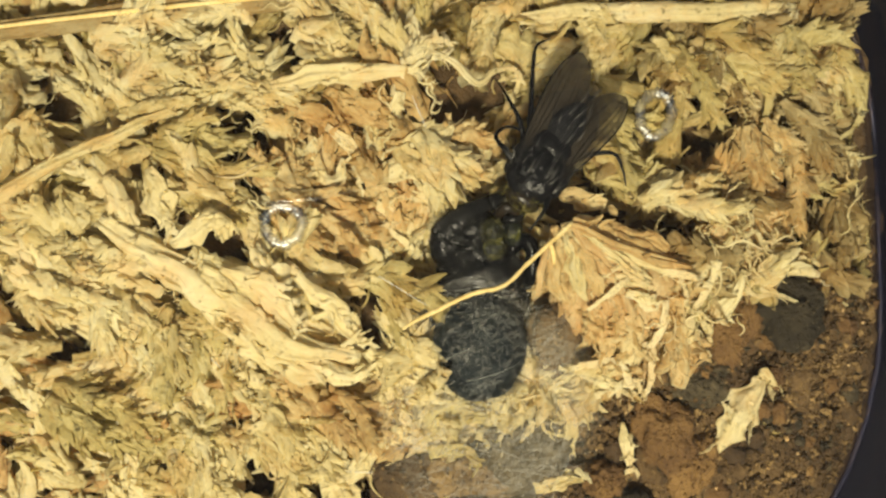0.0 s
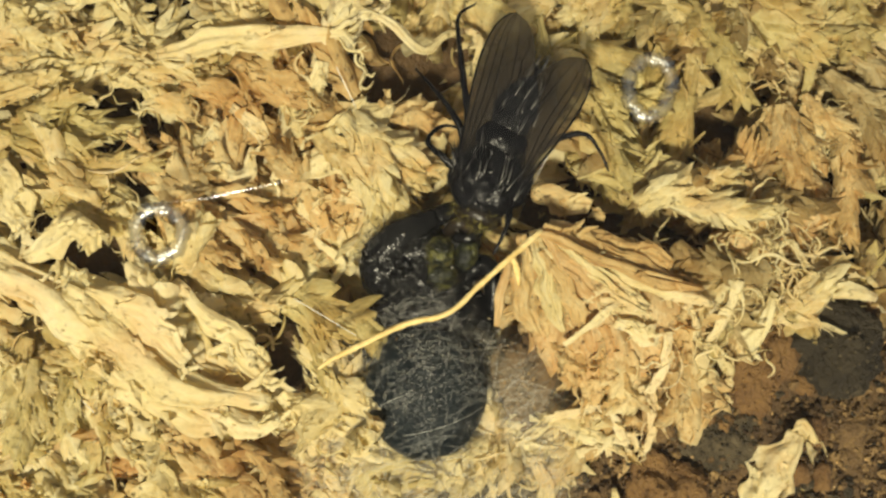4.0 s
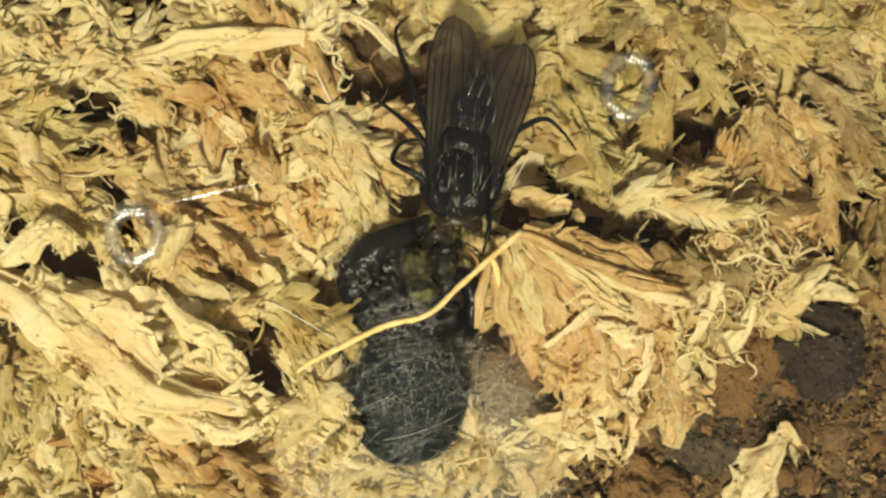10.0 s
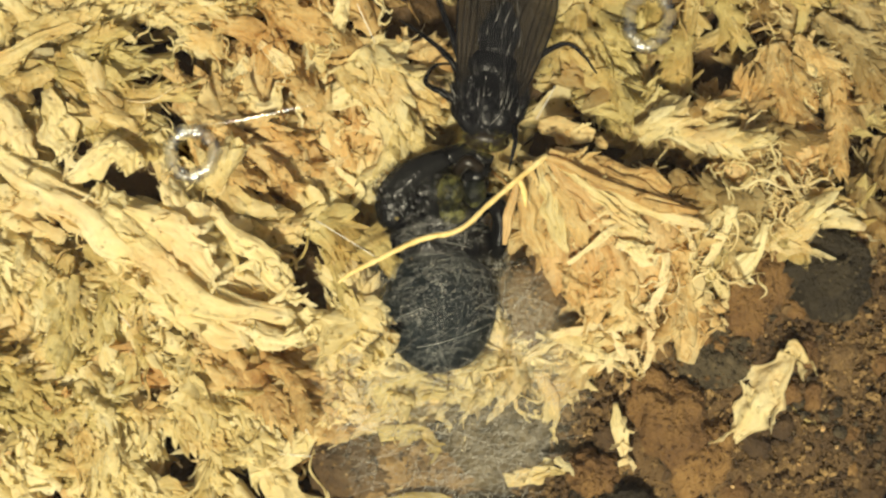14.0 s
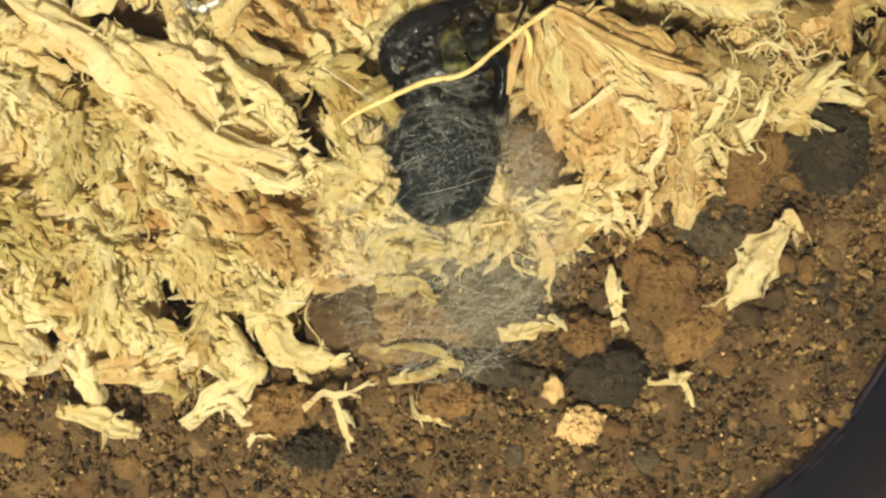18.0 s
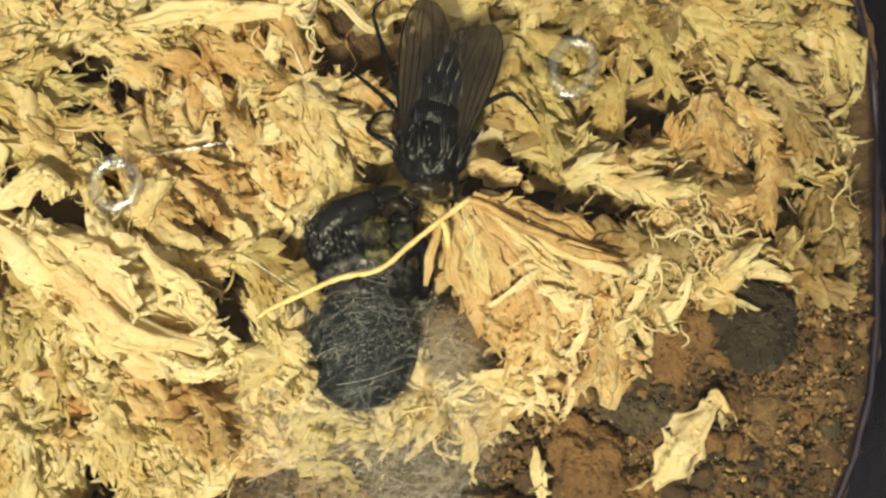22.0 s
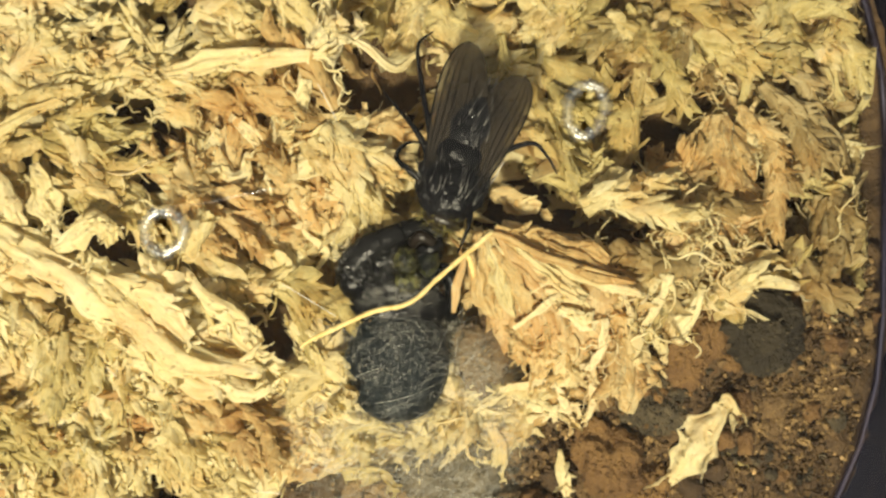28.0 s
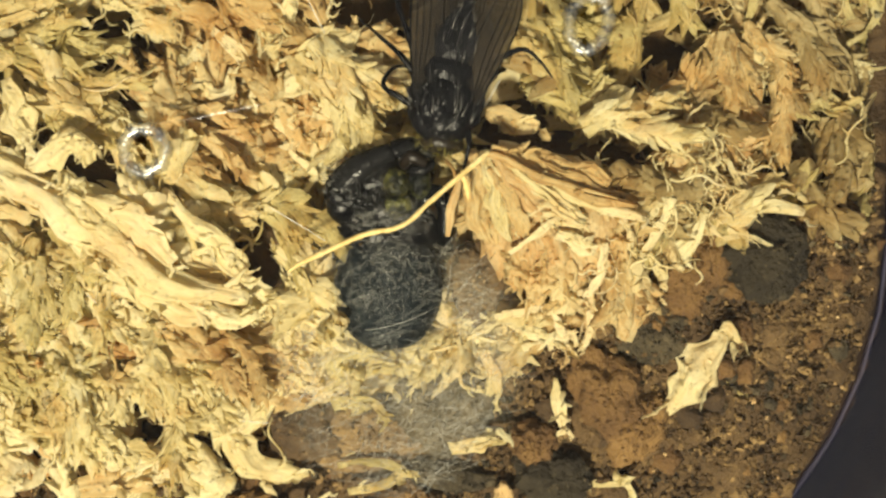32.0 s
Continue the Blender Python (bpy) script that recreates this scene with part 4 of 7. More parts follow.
clod("soil_clod", CLOD_DARK, (0.2, -11.6, -0.7), (2.2, 0.7, 0.6), "dark soil clod at the rim of the silk", -10, 6.6)
clod("soil_clod", SOIL, (-3.0, -9.6, -0.8), (2.9, 2.0, 1.0), "grey-brown soil mound under the silk", 6, 3.9)
SEEDS = [clod("soil_clod", mat, (0, -16.5 - k * 0.2, -3.5), (0.6, 0.5, 0.4), lab, 0, 10.0 + k, 9, 12) for k, (mat, lab) in enumerate(
    ((SOIL, "small brown soil clod"), (CLOD, "small reddish soil clod"), (SOIL, "small brown soil clod"), (CLOD_DARK, "small blackish soil clod"), (CLOD, "small reddish soil clod")))]
cx, cy = soil_places(250)
for k, (x, y) in enumerate(zip(cx, cy)):
    s = SEEDS[k % 5]
    g = 0.35 + 0.9 * rng.random() ** 2
    m = pose(x * MM, y * MM, (float(ground_top(np.array(x), np.array(y))) + 0.15) * MM, rng.uniform(-25, 25), rng.uniform(-25, 25), rng.uniform(0, 360))
    c = copy_thing(s, m)
    c.scale = (g, g * rng.uniform(0.7, 1.2), g * rng.uniform(0.7, 1.1))
clod("pebble", CLOD_PALE, (2.9, -12.4, -0.3), (0.45, 0.55, 0.4), "small ochre seed-like pebble at the silk's rim", 0, 12.0, 12, 14)

# ---- moss pieces that stand out, largest first (places and widths in millimetres) ----
def moss_piece(name, mat, points, widths, colour, what):
    """One strip of moss with a few torn shreds along it."""
    base = points[len(points) // 2]
    ob = thing(name, base, f"{colour} {what}", "moss", name.replace("_", " ") + "s")
    local = [tuple(a - b for a, b in zip(p, base)) for p in points]
    wide = max(widths)
    if name == "moss_clump" and mat is not PALE:
        # sprigs that lie side by side and end to end along it
        run = spline(local, 6)
        gone = np.r_[0, np.cumsum(np.linalg.norm(np.diff(run, axis=0), axis=1))]
        lanes = max(2, int(round(wide / 0.8)))
        heap = []
        for lane in range(lanes):
            for start in np.arange(rng.uniform(-1.2, 0.2), gone[-1] - 0.8, 2.0):
                s = np.clip(start / gone[-1], 0, 1)
                i = min(int(s * (len(run) - 1)), len(run) - 2)
                step = run[i + 1] - run[i]
                yaw = math.atan2(-step[0], step[1]) + rng.normal(0, 0.25)
                w = np.interp(min(s + 0.15, 1), np.linspace(0, 1, len(widths)), widths)
                off = ((lane + 0.5) / lanes - 0.5) * w + rng.normal(0, 0.12)
                p = run[i] + [math.cos(yaw) * off, math.sin(yaw) * off, 0.25 - 0.5 * abs(off) / wide + rng.normal(0, 0.15)]
                heap.append(sprigs([p], yaw, rng.normal(0, 0.12), rng.uniform(2.6, 4.2), rng.uniform(0.42, 0.72), 30, 1.15, 0.56))
        tagged(part("leaf_mass", join_uv(*heap), mat, ob), kind="stuff")
    elif name == "moss_clump":
        part("blade", strap(local, widths, cup=-0.22, crumple=0.14, ragged=0.13, nv=25, steps=12, thick=0.5, twist=0.2, freq=2.2), mat, ob)
    else:
        part("blade", strap(local, widths, cup=-0.24 if wide > 0.5 else 0.12, crumple=0.09, ragged=0.15 if wide > 0.5 else 0.24, nv=13 if wide > 0.5 else 5, thick=0.07 if wide > 0.5 else 0.12, twist=0.35), mat, ob)
    # torn barbs along the edge
    path = spline(local, 5)
    k = 9 if name == "moss_clump" else 4
    pick = rng.integers(1, len(path), k)
    step = path[pick] - path[pick - 1]
    yaw = np.arctan2(-step[:, 0], step[:, 1]) + np.where(rng.random(k) < 0.5, 1, -1) * rng.uniform(0.3, 1.0, k)
    edge = np.stack([np.cos(yaw), np.sin(yaw), 0 * yaw], -1) * rng.normal(0, 0.25 * wide, (k, 1))
    ll = rng.uniform(0.3, 0.75, k) * (0.8 if wide < 0.5 else 1.3)
    part("barb", leaves(path[pick] + edge + [0, 0, 0.04], yaw, rng.normal(0.05, 0.3, k), rng.normal(0, 0.6, k), ll, ll * rng.uniform(0.2, 0.45, k), 0.8, 0.7), mat, ob)
    if wide > 0.9:
        pick = rng.integers(0, len(path), 4)
        at = path[pick] + rng.normal(0, 0.18 * wide, (4, 3)) * [1, 1, 0.25]
        step = np.gradient(path, axis=0)[pick]
        yaw = np.arctan2(-step[:, 0], step[:, 1]) + rng.normal(0, 0.6, 4)
        for k in range(4):
            part("shred", leaves(at[k : k + 1] + [0, 0, 0.1], yaw[k], rng.normal(0.1, 0.2), rng.normal(0, 0.6), rng.uniform(0.6, 1.3) * wide**0.5, rng.uniform(0.2, 0.4), 0.8, 0.6), mat, ob)

moss_piece("moss_clump", PALE, [(-19.82, 2.79, 1.80), (-17.52, 1.63, 1.90), (-14.83, 0.04, 1.90), (-11.98, -1.56, 1.70), (-9.60, -2.84, 1.30), (-7.88, -3.91, 0.80)], [1.21, 1.93, 2.41, 2.65, 2.29, 1.21], "pale cream", "matted clump of moss, creased and fused")
moss_piece("moss_clump", MOSS, [(-20.13, 10.17, 1.32), (-17.62, 10.37, 1.27), (-15.15, 10.49, 1.07), (-13.10, 10.36, 0.97)], [1.45, 2.89, 2.41, 0.96], "dry yellow", "matted clump of moss, creased and fused")
moss_piece("moss_clump", MOSS_OLIVE, [(-18.67, 7.81, 1.44), (-16.96, 6.59, 1.72), (-14.81, 4.86, 2.76)], [1.45, 2.89, 1.69], "dull olive", "matted clump of moss, creased and fused")
moss_piece("moss_clump", MOSS, [(-5.87, 8.00, 1.76), (-4.83, 6.75, 0.88), (-3.98, 4.99, -0.06)], [1.21, 3.13, 1.93], "dry yellow", "matted clump of moss, creased and fused")
moss_piece("moss_clump", MOSS_OLIVE, [(3.41, 10.61, -0.25), (4.33, 8.71, -0.41), (4.74, 6.78, -0.30)], [1.45, 3.13, 1.69], "dull olive", "matted clump of moss, creased and fused")
moss_piece("moss_clump", MOSS, [(5.80, 4.12, 1.38), (7.69, 4.69, 1.07), (9.75, 4.10, 0.93)], [0.96, 1.93, 0.96], "dry yellow", "matted clump of moss, creased and fused")
moss_piece("moss_clump", MOSS_BROWN, [(12.58, 9.11, -0.71), (13.43, 6.99, -1.02), (13.62, 4.63, -1.51)], [1.45, 3.13, 2.41], "orange-brown", "matted clump of moss, creased and fused")
moss_piece("moss_clump", MOSS_OLIVE, [(9.79, 13.10, -0.93), (12.67, 12.34, -1.02), (16.51, 12.08, -1.68)], [1.45, 2.65, 1.93], "dull olive", "matted clump of moss, creased and fused")
moss_piece("moss_clump", MOSS_TAN, [(14.54, 10.61, -1.07), (15.60, 8.98, -1.53), (16.32, 7.15, -2.38)], [1.45, 2.65, 1.69], "withered shade-darkened tan", "matted clump of moss, creased and fused")
moss_piece("moss_clump", MOSS_OLIVE, [(-8.00, 1.07, 0.57), (-6.41, 0.02, 0.52), (-4.98, -0.82, -0.20)], [0.96, 2.41, 1.21], "dull olive", "matted clump of moss, creased and fused")
moss_piece("moss_clump", MOSS_BROWN, [(-13.76, 6.41, 1.03), (-12.00, 5.05, 1.64), (-10.29, 3.82, 1.18)], [1.21, 2.65, 1.69], "orange-brown", "matted clump of moss, creased and fused")
moss_piece("moss_clump", MOSS, [(-11.55, 12.95, 1.67), (-10.42, 12.37, 1.62), (-9.75, 11.21, 1.57)], [1.21, 1.93, 1.21], "dry yellow", "matted clump of moss, creased and fused")
moss_piece("moss_clump", MOSS_OLIVE, [(-17.60, -0.15, 1.63), (-16.96, -2.20, 0.84), (-16.34, -3.81, 0.63)], [1.21, 2.17, 1.45], "dull olive", "matted clump of moss, creased and fused")
moss_piece("moss_clump", MOSS, [(-18.00, -5.60, 0.69), (-16.60, -7.49, 0.28), (-16.08, -9.91, 0.02)], [1.51, 3.02, 1.76], "dry yellow", "matted clump of moss, creased and fused")
moss_piece("moss_clump", MOSS, [(-14.20, -5.97, 0.35), (-12.24, -8.10, 0.04), (-11.46, -10.51, -0.18)], [1.51, 2.77, 1.51], "dry yellow", "matted clump of moss, creased and fused")
moss_piece("moss_clump", PALE, [(-15.23, -12.54, -0.01), (-13.10, -11.52, -0.09), (-10.92, -11.95, -0.24)], [1.26, 2.02, 1.01], "pale cream", "matted clump of moss, creased and fused")
moss_piece("moss_clump", MOSS_BROWN, [(-10.31, -5.38, 0.38), (-8.69, -6.05, -0.18), (-7.71, -7.49, -0.47)], [1.26, 2.52, 1.26], "orange-brown", "matted clump of moss, creased and fused")
moss_piece("moss_clump", MOSS, [(-19.07, -1.30, 1.02), (-16.88, -1.96, 0.92), (-15.17, -3.11, 0.77)], [1.26, 2.52, 1.51], "dry yellow", "matted clump of moss, creased and fused")
moss_piece("moss_clump", MOSS, [(-24.40, 1.39, 1.59), (-21.40, 0.23, 1.51), (-18.49, -2.08, 0.91)], [1.83, 3.66, 2.44], "dry yellow", "matted clump of moss, creased and fused")
moss_piece("moss_clump", MOSS_OLIVE, [(-24.05, -4.79, 0.94), (-21.07, -5.72, 0.66), (-18.02, -6.93, 0.55)], [1.83, 3.66, 2.13], "dull olive", "matted clump of moss, creased and fused")
moss_piece("moss_clump", MOSS, [(-22.02, 12.76, 1.20), (-19.77, 13.33, 1.21), (-16.94, 12.73, 1.28)], [1.83, 3.35, 1.83], "dry yellow", "matted clump of moss, creased and fused")
moss_piece("moss_strand", MOSS, [(-27.40, 4.17, 2.40), (-23.31, 6.61, 2.50), (-20.04, 8.19, 2.50), (-17.29, 9.26, 2.20)], [0.55, 0.73, 0.67, 0.37], "dry yellow", "long stringy stem of dead moss")
moss_piece("moss_flake", PALE, [(-21.03, 3.70, 2.75), (-19.01, 2.58, 3.05), (-17.12, 1.51, 3.05), (-15.42, 0.09, 2.85), (-13.98, -1.33, 2.55)], [0.64, 1.15, 1.53, 1.59, 0.77], "pale cream", "broad crumpled flake of dead moss")
moss_piece("moss_flake", PALE, [(-16.10, 1.27, 2.95), (-14.42, 0.08, 3.05), (-12.73, -1.45, 2.85), (-10.71, -2.54, 2.45), (-8.32, -3.10, 1.95)], [0.64, 1.59, 1.69, 1.43, 0.56], "pale cream", "broad crumpled flake of dead moss")
moss_piece("moss_flake", PALE, [(-15.75, -0.37, 2.55), (-14.22, -1.79, 2.55), (-12.62, -2.75, 2.35), (-11.03, -3.06, 2.05)], [0.64, 1.41, 1.41, 0.51], "pale cream", "broad crumpled flake of dead moss")
moss_piece("moss_flake", PALE, [(-15.00, 1.34, 3.45), (-13.47, 0.63, 3.55), (-12.27, -0.42, 3.25), (-11.32, -1.47, 2.85)], [0.56, 1.28, 1.33, 0.56], "pale cream", "broad crumpled flake of dead moss")
moss_piece("moss_flake", PALE, [(-11.99, 1.59, 2.45), (-10.65, 0.15, 2.65), (-9.27, -1.03, 2.55), (-8.23, -2.46, 2.05)], [0.46, 0.92, 1.13, 0.41], "pale cream", "broad crumpled flake of dead moss")
moss_piece("moss_flake", MOSS, [(-13.49, 1.53, 1.70), (-12.03, 0.31, 1.80), (-10.66, -1.38, 1.50)], [0.51, 1.15, 0.51], "dry yellow", "broad crumpled flake of dead moss")
moss_piece("moss_curl", PALE, [(-10.73, -1.13, 2.30), (-9.75, -0.96, 2.50), (-8.71, -1.11, 2.40), (-8.32, -1.75, 1.90)], [0.26, 0.41, 0.36, 0.26], "pale cream", "thin curling moss shred")
moss_piece("moss_flake", PALE, [(-14.33, -2.74, 2.15), (-12.91, -3.34, 2.15), (-11.29, -3.96, 1.95), (-9.90, -3.99, 1.75)], [0.64, 1.02, 1.07, 0.51], "pale cream", "broad crumpled flake of dead moss")
moss_piece("moss_flake", PALE, [(-11.53, -3.13, 1.95), (-10.10, -3.74, 1.95), (-8.93, -4.11, 1.85), (-8.00, -3.77, 1.75)], [0.51, 1.02, 1.02, 0.46], "pale cream", "broad crumpled flake of dead moss")
moss_piece("moss_flake", PALE, [(-8.03, -2.84, 1.50), (-7.14, -3.83, 0.95), (-6.78, -5.36, -0.02), (-7.30, -6.59, -0.12)], [0.64, 1.28, 1.15, 0.64], "pale cream", "broad crumpled flake of dead moss")
moss_piece("moss_flake", MOSS, [(-6.15, -1.91, 1.07), (-5.96, -3.38, 0.69), (-5.78, -4.87, 0.08)], [0.64, 1.15, 0.64], "dry yellow", "broad crumpled flake of dead moss")
moss_piece("moss_flake", PALE, [(-17.36, 2.60, 3.50), (-16.25, 3.17, 3.90), (-14.95, 3.42, 4.00), (-14.54, 2.78, 3.60)], [0.51, 1.18, 1.28, 0.61], "pale cream", "broad crumpled flake of dead moss")
moss_piece("moss_flake", MOSS, [(-16.45, 2.35, 2.60), (-15.57, 1.51, 2.60), (-14.02, 1.22, 2.40)], [0.64, 1.15, 0.51], "dry yellow", "broad crumpled flake of dead moss")
moss_piece("moss_flake", PALE, [(-18.69, 6.21, 2.80), (-17.97, 4.80, 3.00), (-17.69, 3.60, 2.80)], [0.64, 1.74, 0.64], "pale cream", "broad crumpled flake of dead moss")
moss_piece("moss_flake", PALE, [(-20.84, 5.88, 2.40), (-19.79, 4.41, 2.60), (-19.46, 3.19, 2.40)], [0.64, 1.23, 0.64], "pale cream", "broad crumpled flake of dead moss")
moss_piece("moss_flake", MOSS, [(-22.31, 0.45, 1.46), (-20.42, -0.29, 1.31), (-19.51, -1.40, 1.00)], [1.53, 2.30, 1.02], "dry yellow", "broad crumpled flake of dead moss")
moss_piece("moss_flake", MOSS, [(-22.38, -1.36, 1.28), (-20.77, -1.62, 1.05), (-19.73, -2.00, 0.87)], [1.28, 1.92, 0.77], "dry yellow", "broad crumpled flake of dead moss")
moss_piece("moss_strand", MOSS_OLIVE, [(-22.61, -2.97, 1.31), (-20.26, -2.72, 1.08), (-17.73, -3.04, 0.96)], [0.41, 0.46, 0.36], "dull olive", "long stringy stem of dead moss")
moss_piece("moss_flake", PALE, [(-22.31, -3.68, 0.86), (-20.43, -4.20, 0.65), (-19.33, -4.94, 0.60)], [1.02, 2.05, 0.90], "pale cream", "broad crumpled flake of dead moss")
moss_piece("moss_flake", PALE, [(-18.60, -3.27, 1.04), (-19.01, -4.43, 1.01), (-20.40, -5.50, 1.00)], [0.38, 1.15, 0.77], "pale cream", "broad crumpled flake of dead moss")
moss_piece("moss_strand", PALE, [(-15.47, -0.72, 1.94), (-15.11, -2.05, 1.29), (-15.62, -3.38, 0.90), (-16.14, -4.13, 0.81)], [0.46, 0.61, 0.51, 0.61], "pale cream", "long stringy stem of dead moss")
moss_piece("moss_flake", MOSS, [(-17.57, -4.95, 0.70), (-16.42, -6.68, 0.47), (-15.81, -8.45, 0.05), (-14.70, -10.17, 0.01)], [1.53, 2.56, 2.56, 1.53], "dry yellow", "broad crumpled flake of dead moss")
moss_piece("moss_flake", MOSS, [(-14.51, -3.77, 0.68), (-13.47, -5.26, 0.42), (-13.13, -6.88, 0.13)], [0.77, 1.66, 0.77], "dry yellow", "broad crumpled flake of dead moss")
moss_piece("moss_flake", MOSS_BROWN, [(-12.12, -5.27, 0.44), (-10.19, -5.79, 0.24), (-8.32, -6.73, -0.37)], [0.77, 1.66, 0.77], "orange-brown", "broad crumpled flake of dead moss")
moss_piece("moss_flake", PALE, [(-11.39, -6.37, 0.41), (-10.23, -7.76, 0.10), (-8.67, -9.02, -0.08)], [0.46, 1.07, 0.51], "pale cream", "broad crumpled flake of dead moss")
moss_piece("moss_flake", PALE, [(-6.55, -6.71, -0.06), (-7.78, -8.03, 0.06), (-8.99, -9.25, 0.24), (-10.46, -9.91, 0.26)], [0.36, 0.97, 0.90, 0.51], "pale cream", "broad crumpled flake of dead moss")
moss_piece("moss_flake", MOSS, [(-12.40, -6.50, 0.30), (-11.47, -8.12, 0.06), (-11.14, -9.73, -0.10)], [0.38, 0.87, 0.64], "dry yellow", "broad crumpled flake of dead moss")
moss_piece("moss_flake", MOSS, [(-21.43, -6.63, 0.58), (-19.72, -6.89, 0.54), (-18.28, -7.40, 0.43)], [0.64, 1.41, 0.51], "dry yellow", "broad crumpled flake of dead moss")
moss_piece("moss_flake", MOSS, [(-21.24, -8.84, 0.43), (-20.02, -8.36, 0.40), (-18.60, -8.77, 0.22)], [0.64, 1.28, 0.64], "dry yellow", "broad crumpled flake of dead moss")
moss_piece("moss_strand", MOSS, [(-19.66, 8.86, 1.76), (-17.39, 9.54, 1.62), (-14.30, 10.28, 1.32), (-11.17, 10.93, 1.64)], [0.51, 0.66, 0.61, 0.36], "dry yellow", "long stringy stem of dead moss")
moss_piece("moss_flake", PALE, [(-12.60, 10.43, 2.60), (-10.74, 10.61, 2.80), (-7.91, 11.03, 2.90), (-5.14, 11.08, 2.90)], [0.55, 1.20, 0.93, 0.33], "pale cream", "broad crumpled flake of dead moss")
moss_piece("moss_flake", PALE, [(-10.18, 10.85, 1.54), (-9.47, 11.58, 1.75), (-9.86, 12.35, 1.74), (-11.54, 13.25, 1.78)], [0.68, 1.04, 0.96, 0.68], "pale cream", "broad crumpled flake of dead moss")
moss_piece("moss_flake", MOSS, [(-19.71, 13.44, 1.21), (-19.18, 12.40, 1.22), (-18.24, 11.21, 1.24)], [1.64, 2.05, 1.09], "dry yellow", "broad crumpled flake of dead moss")
moss_piece("moss_flake", MOSS, [(-16.74, 9.76, 1.34), (-14.67, 10.29, 1.15), (-12.79, 10.53, 1.18)], [0.82, 1.36, 0.68], "dry yellow", "broad crumpled flake of dead moss")
moss_piece("moss_flake", PALE, [(-6.20, 10.05, 2.65), (-6.55, 8.85, 2.19), (-6.93, 8.18, 1.81)], [0.49, 0.71, 0.38], "pale cream", "broad crumpled flake of dead moss")
moss_piece("moss_flake", MOSS_BROWN, [(-12.09, 9.65, 0.90), (-10.18, 8.97, 1.11), (-8.71, 7.79, 1.23)], [0.68, 1.23, 0.55], "orange-brown", "broad crumpled flake of dead moss")
moss_piece("moss_flake", MOSS_BROWN, [(-9.90, 10.52, 1.14), (-8.53, 9.58, 1.38), (-7.49, 8.55, 1.38)], [1.09, 1.91, 0.82], "orange-brown", "broad crumpled flake of dead moss")
moss_piece("moss_flake", PALE, [(-11.05, 7.28, 1.32), (-10.21, 5.90, 1.52), (-9.33, 5.98, 1.39), (-9.05, 6.88, 1.46)], [0.27, 0.60, 0.71, 0.33], "pale cream", "broad crumpled flake of dead moss")
moss_piece("moss_flake", PALE, [(-9.97, 8.48, 1.40), (-8.65, 7.52, 1.48), (-8.07, 6.37, 1.16), (-8.37, 5.60, 1.00)], [0.38, 0.66, 0.60, 0.33], "pale cream", "broad crumpled flake of dead moss")
moss_piece("moss_flake", MOSS_BROWN, [(-12.36, 6.13, 0.95), (-10.71, 5.08, 1.16), (-8.79, 4.17, 0.37)], [0.68, 1.50, 0.82], "orange-brown", "broad crumpled flake of dead moss")
moss_piece("moss_flake", MOSS_BROWN, [(-9.52, 5.09, 0.67), (-7.82, 4.17, -0.08), (-6.27, 2.97, -0.41)], [0.68, 1.64, 0.82], "orange-brown", "broad crumpled flake of dead moss")
moss_piece("moss_flake", PALE, [(-6.99, 6.11, 1.33), (-4.89, 6.74, 1.39), (-2.46, 7.08, 1.21)], [1.09, 2.46, 1.09], "pale cream", "broad crumpled flake of dead moss")
moss_piece("moss_flake", PALE, [(-5.97, 7.35, 1.89), (-4.54, 7.98, 1.97), (-3.42, 8.50, 1.75)], [0.68, 1.50, 0.49], "pale cream", "broad crumpled flake of dead moss")
moss_piece("moss_flake", PALE, [(-5.28, 5.22, 0.62), (-4.03, 4.57, 0.21), (-2.72, 4.31, 0.11)], [0.68, 1.64, 0.68], "pale cream", "broad crumpled flake of dead moss")
moss_piece("moss_flake", MOSS, [(-6.89, 5.35, 0.53), (-6.03, 4.31, 0.14), (-5.67, 2.98, -0.03)], [0.82, 1.36, 0.55], "dry yellow", "broad crumpled flake of dead moss")
moss_piece("moss_flake", MOSS_BROWN, [(-3.84, 7.89, 1.48), (-2.58, 8.28, 1.25), (-1.45, 7.66, 0.93)], [0.68, 1.50, 0.82], "orange-brown", "broad crumpled flake of dead moss")
moss_piece("moss_flake", MOSS, [(-8.50, 3.51, 0.48), (-7.76, 2.72, 0.24), (-6.57, 1.66, 0.14)], [0.55, 1.15, 0.55], "dry yellow", "broad crumpled flake of dead moss")
moss_piece("moss_curl", PALE, [(-6.82, 4.53, 0.60), (-6.35, 4.00, 0.45), (-6.70, 3.34, 0.46), (-6.06, 2.73, 0.36), (-5.65, 2.19, 0.27), (-6.18, 1.37, 0.50)], [0.33, 0.36, 0.33, 0.33, 0.31, 0.23], "pale cream", "thin curling moss shred")
moss_piece("moss_curl", PALE, [(-6.81, 4.62, 0.71), (-5.88, 4.96, 0.65), (-4.92, 4.80, 0.41)], [0.31, 0.36, 0.20], "pale cream", "thin curling moss shred")
moss_piece("moss_curl", PALE, [(-8.13, 2.01, 0.54), (-7.40, 1.26, 0.52), (-6.20, 1.01, 0.30)], [0.20, 0.31, 0.18], "pale cream", "thin curling moss shred")
moss_piece("moss_strand", MOSS_BROWN, [(2.21, 3.46, 3.30), (3.60, 2.75, 3.00), (5.11, 2.03, 2.90), (6.50, 1.43, 2.80), (8.41, 1.09, 2.50)], [0.55, 0.61, 0.72, 0.72, 0.22], "orange-brown", "long stringy stem of dead moss")
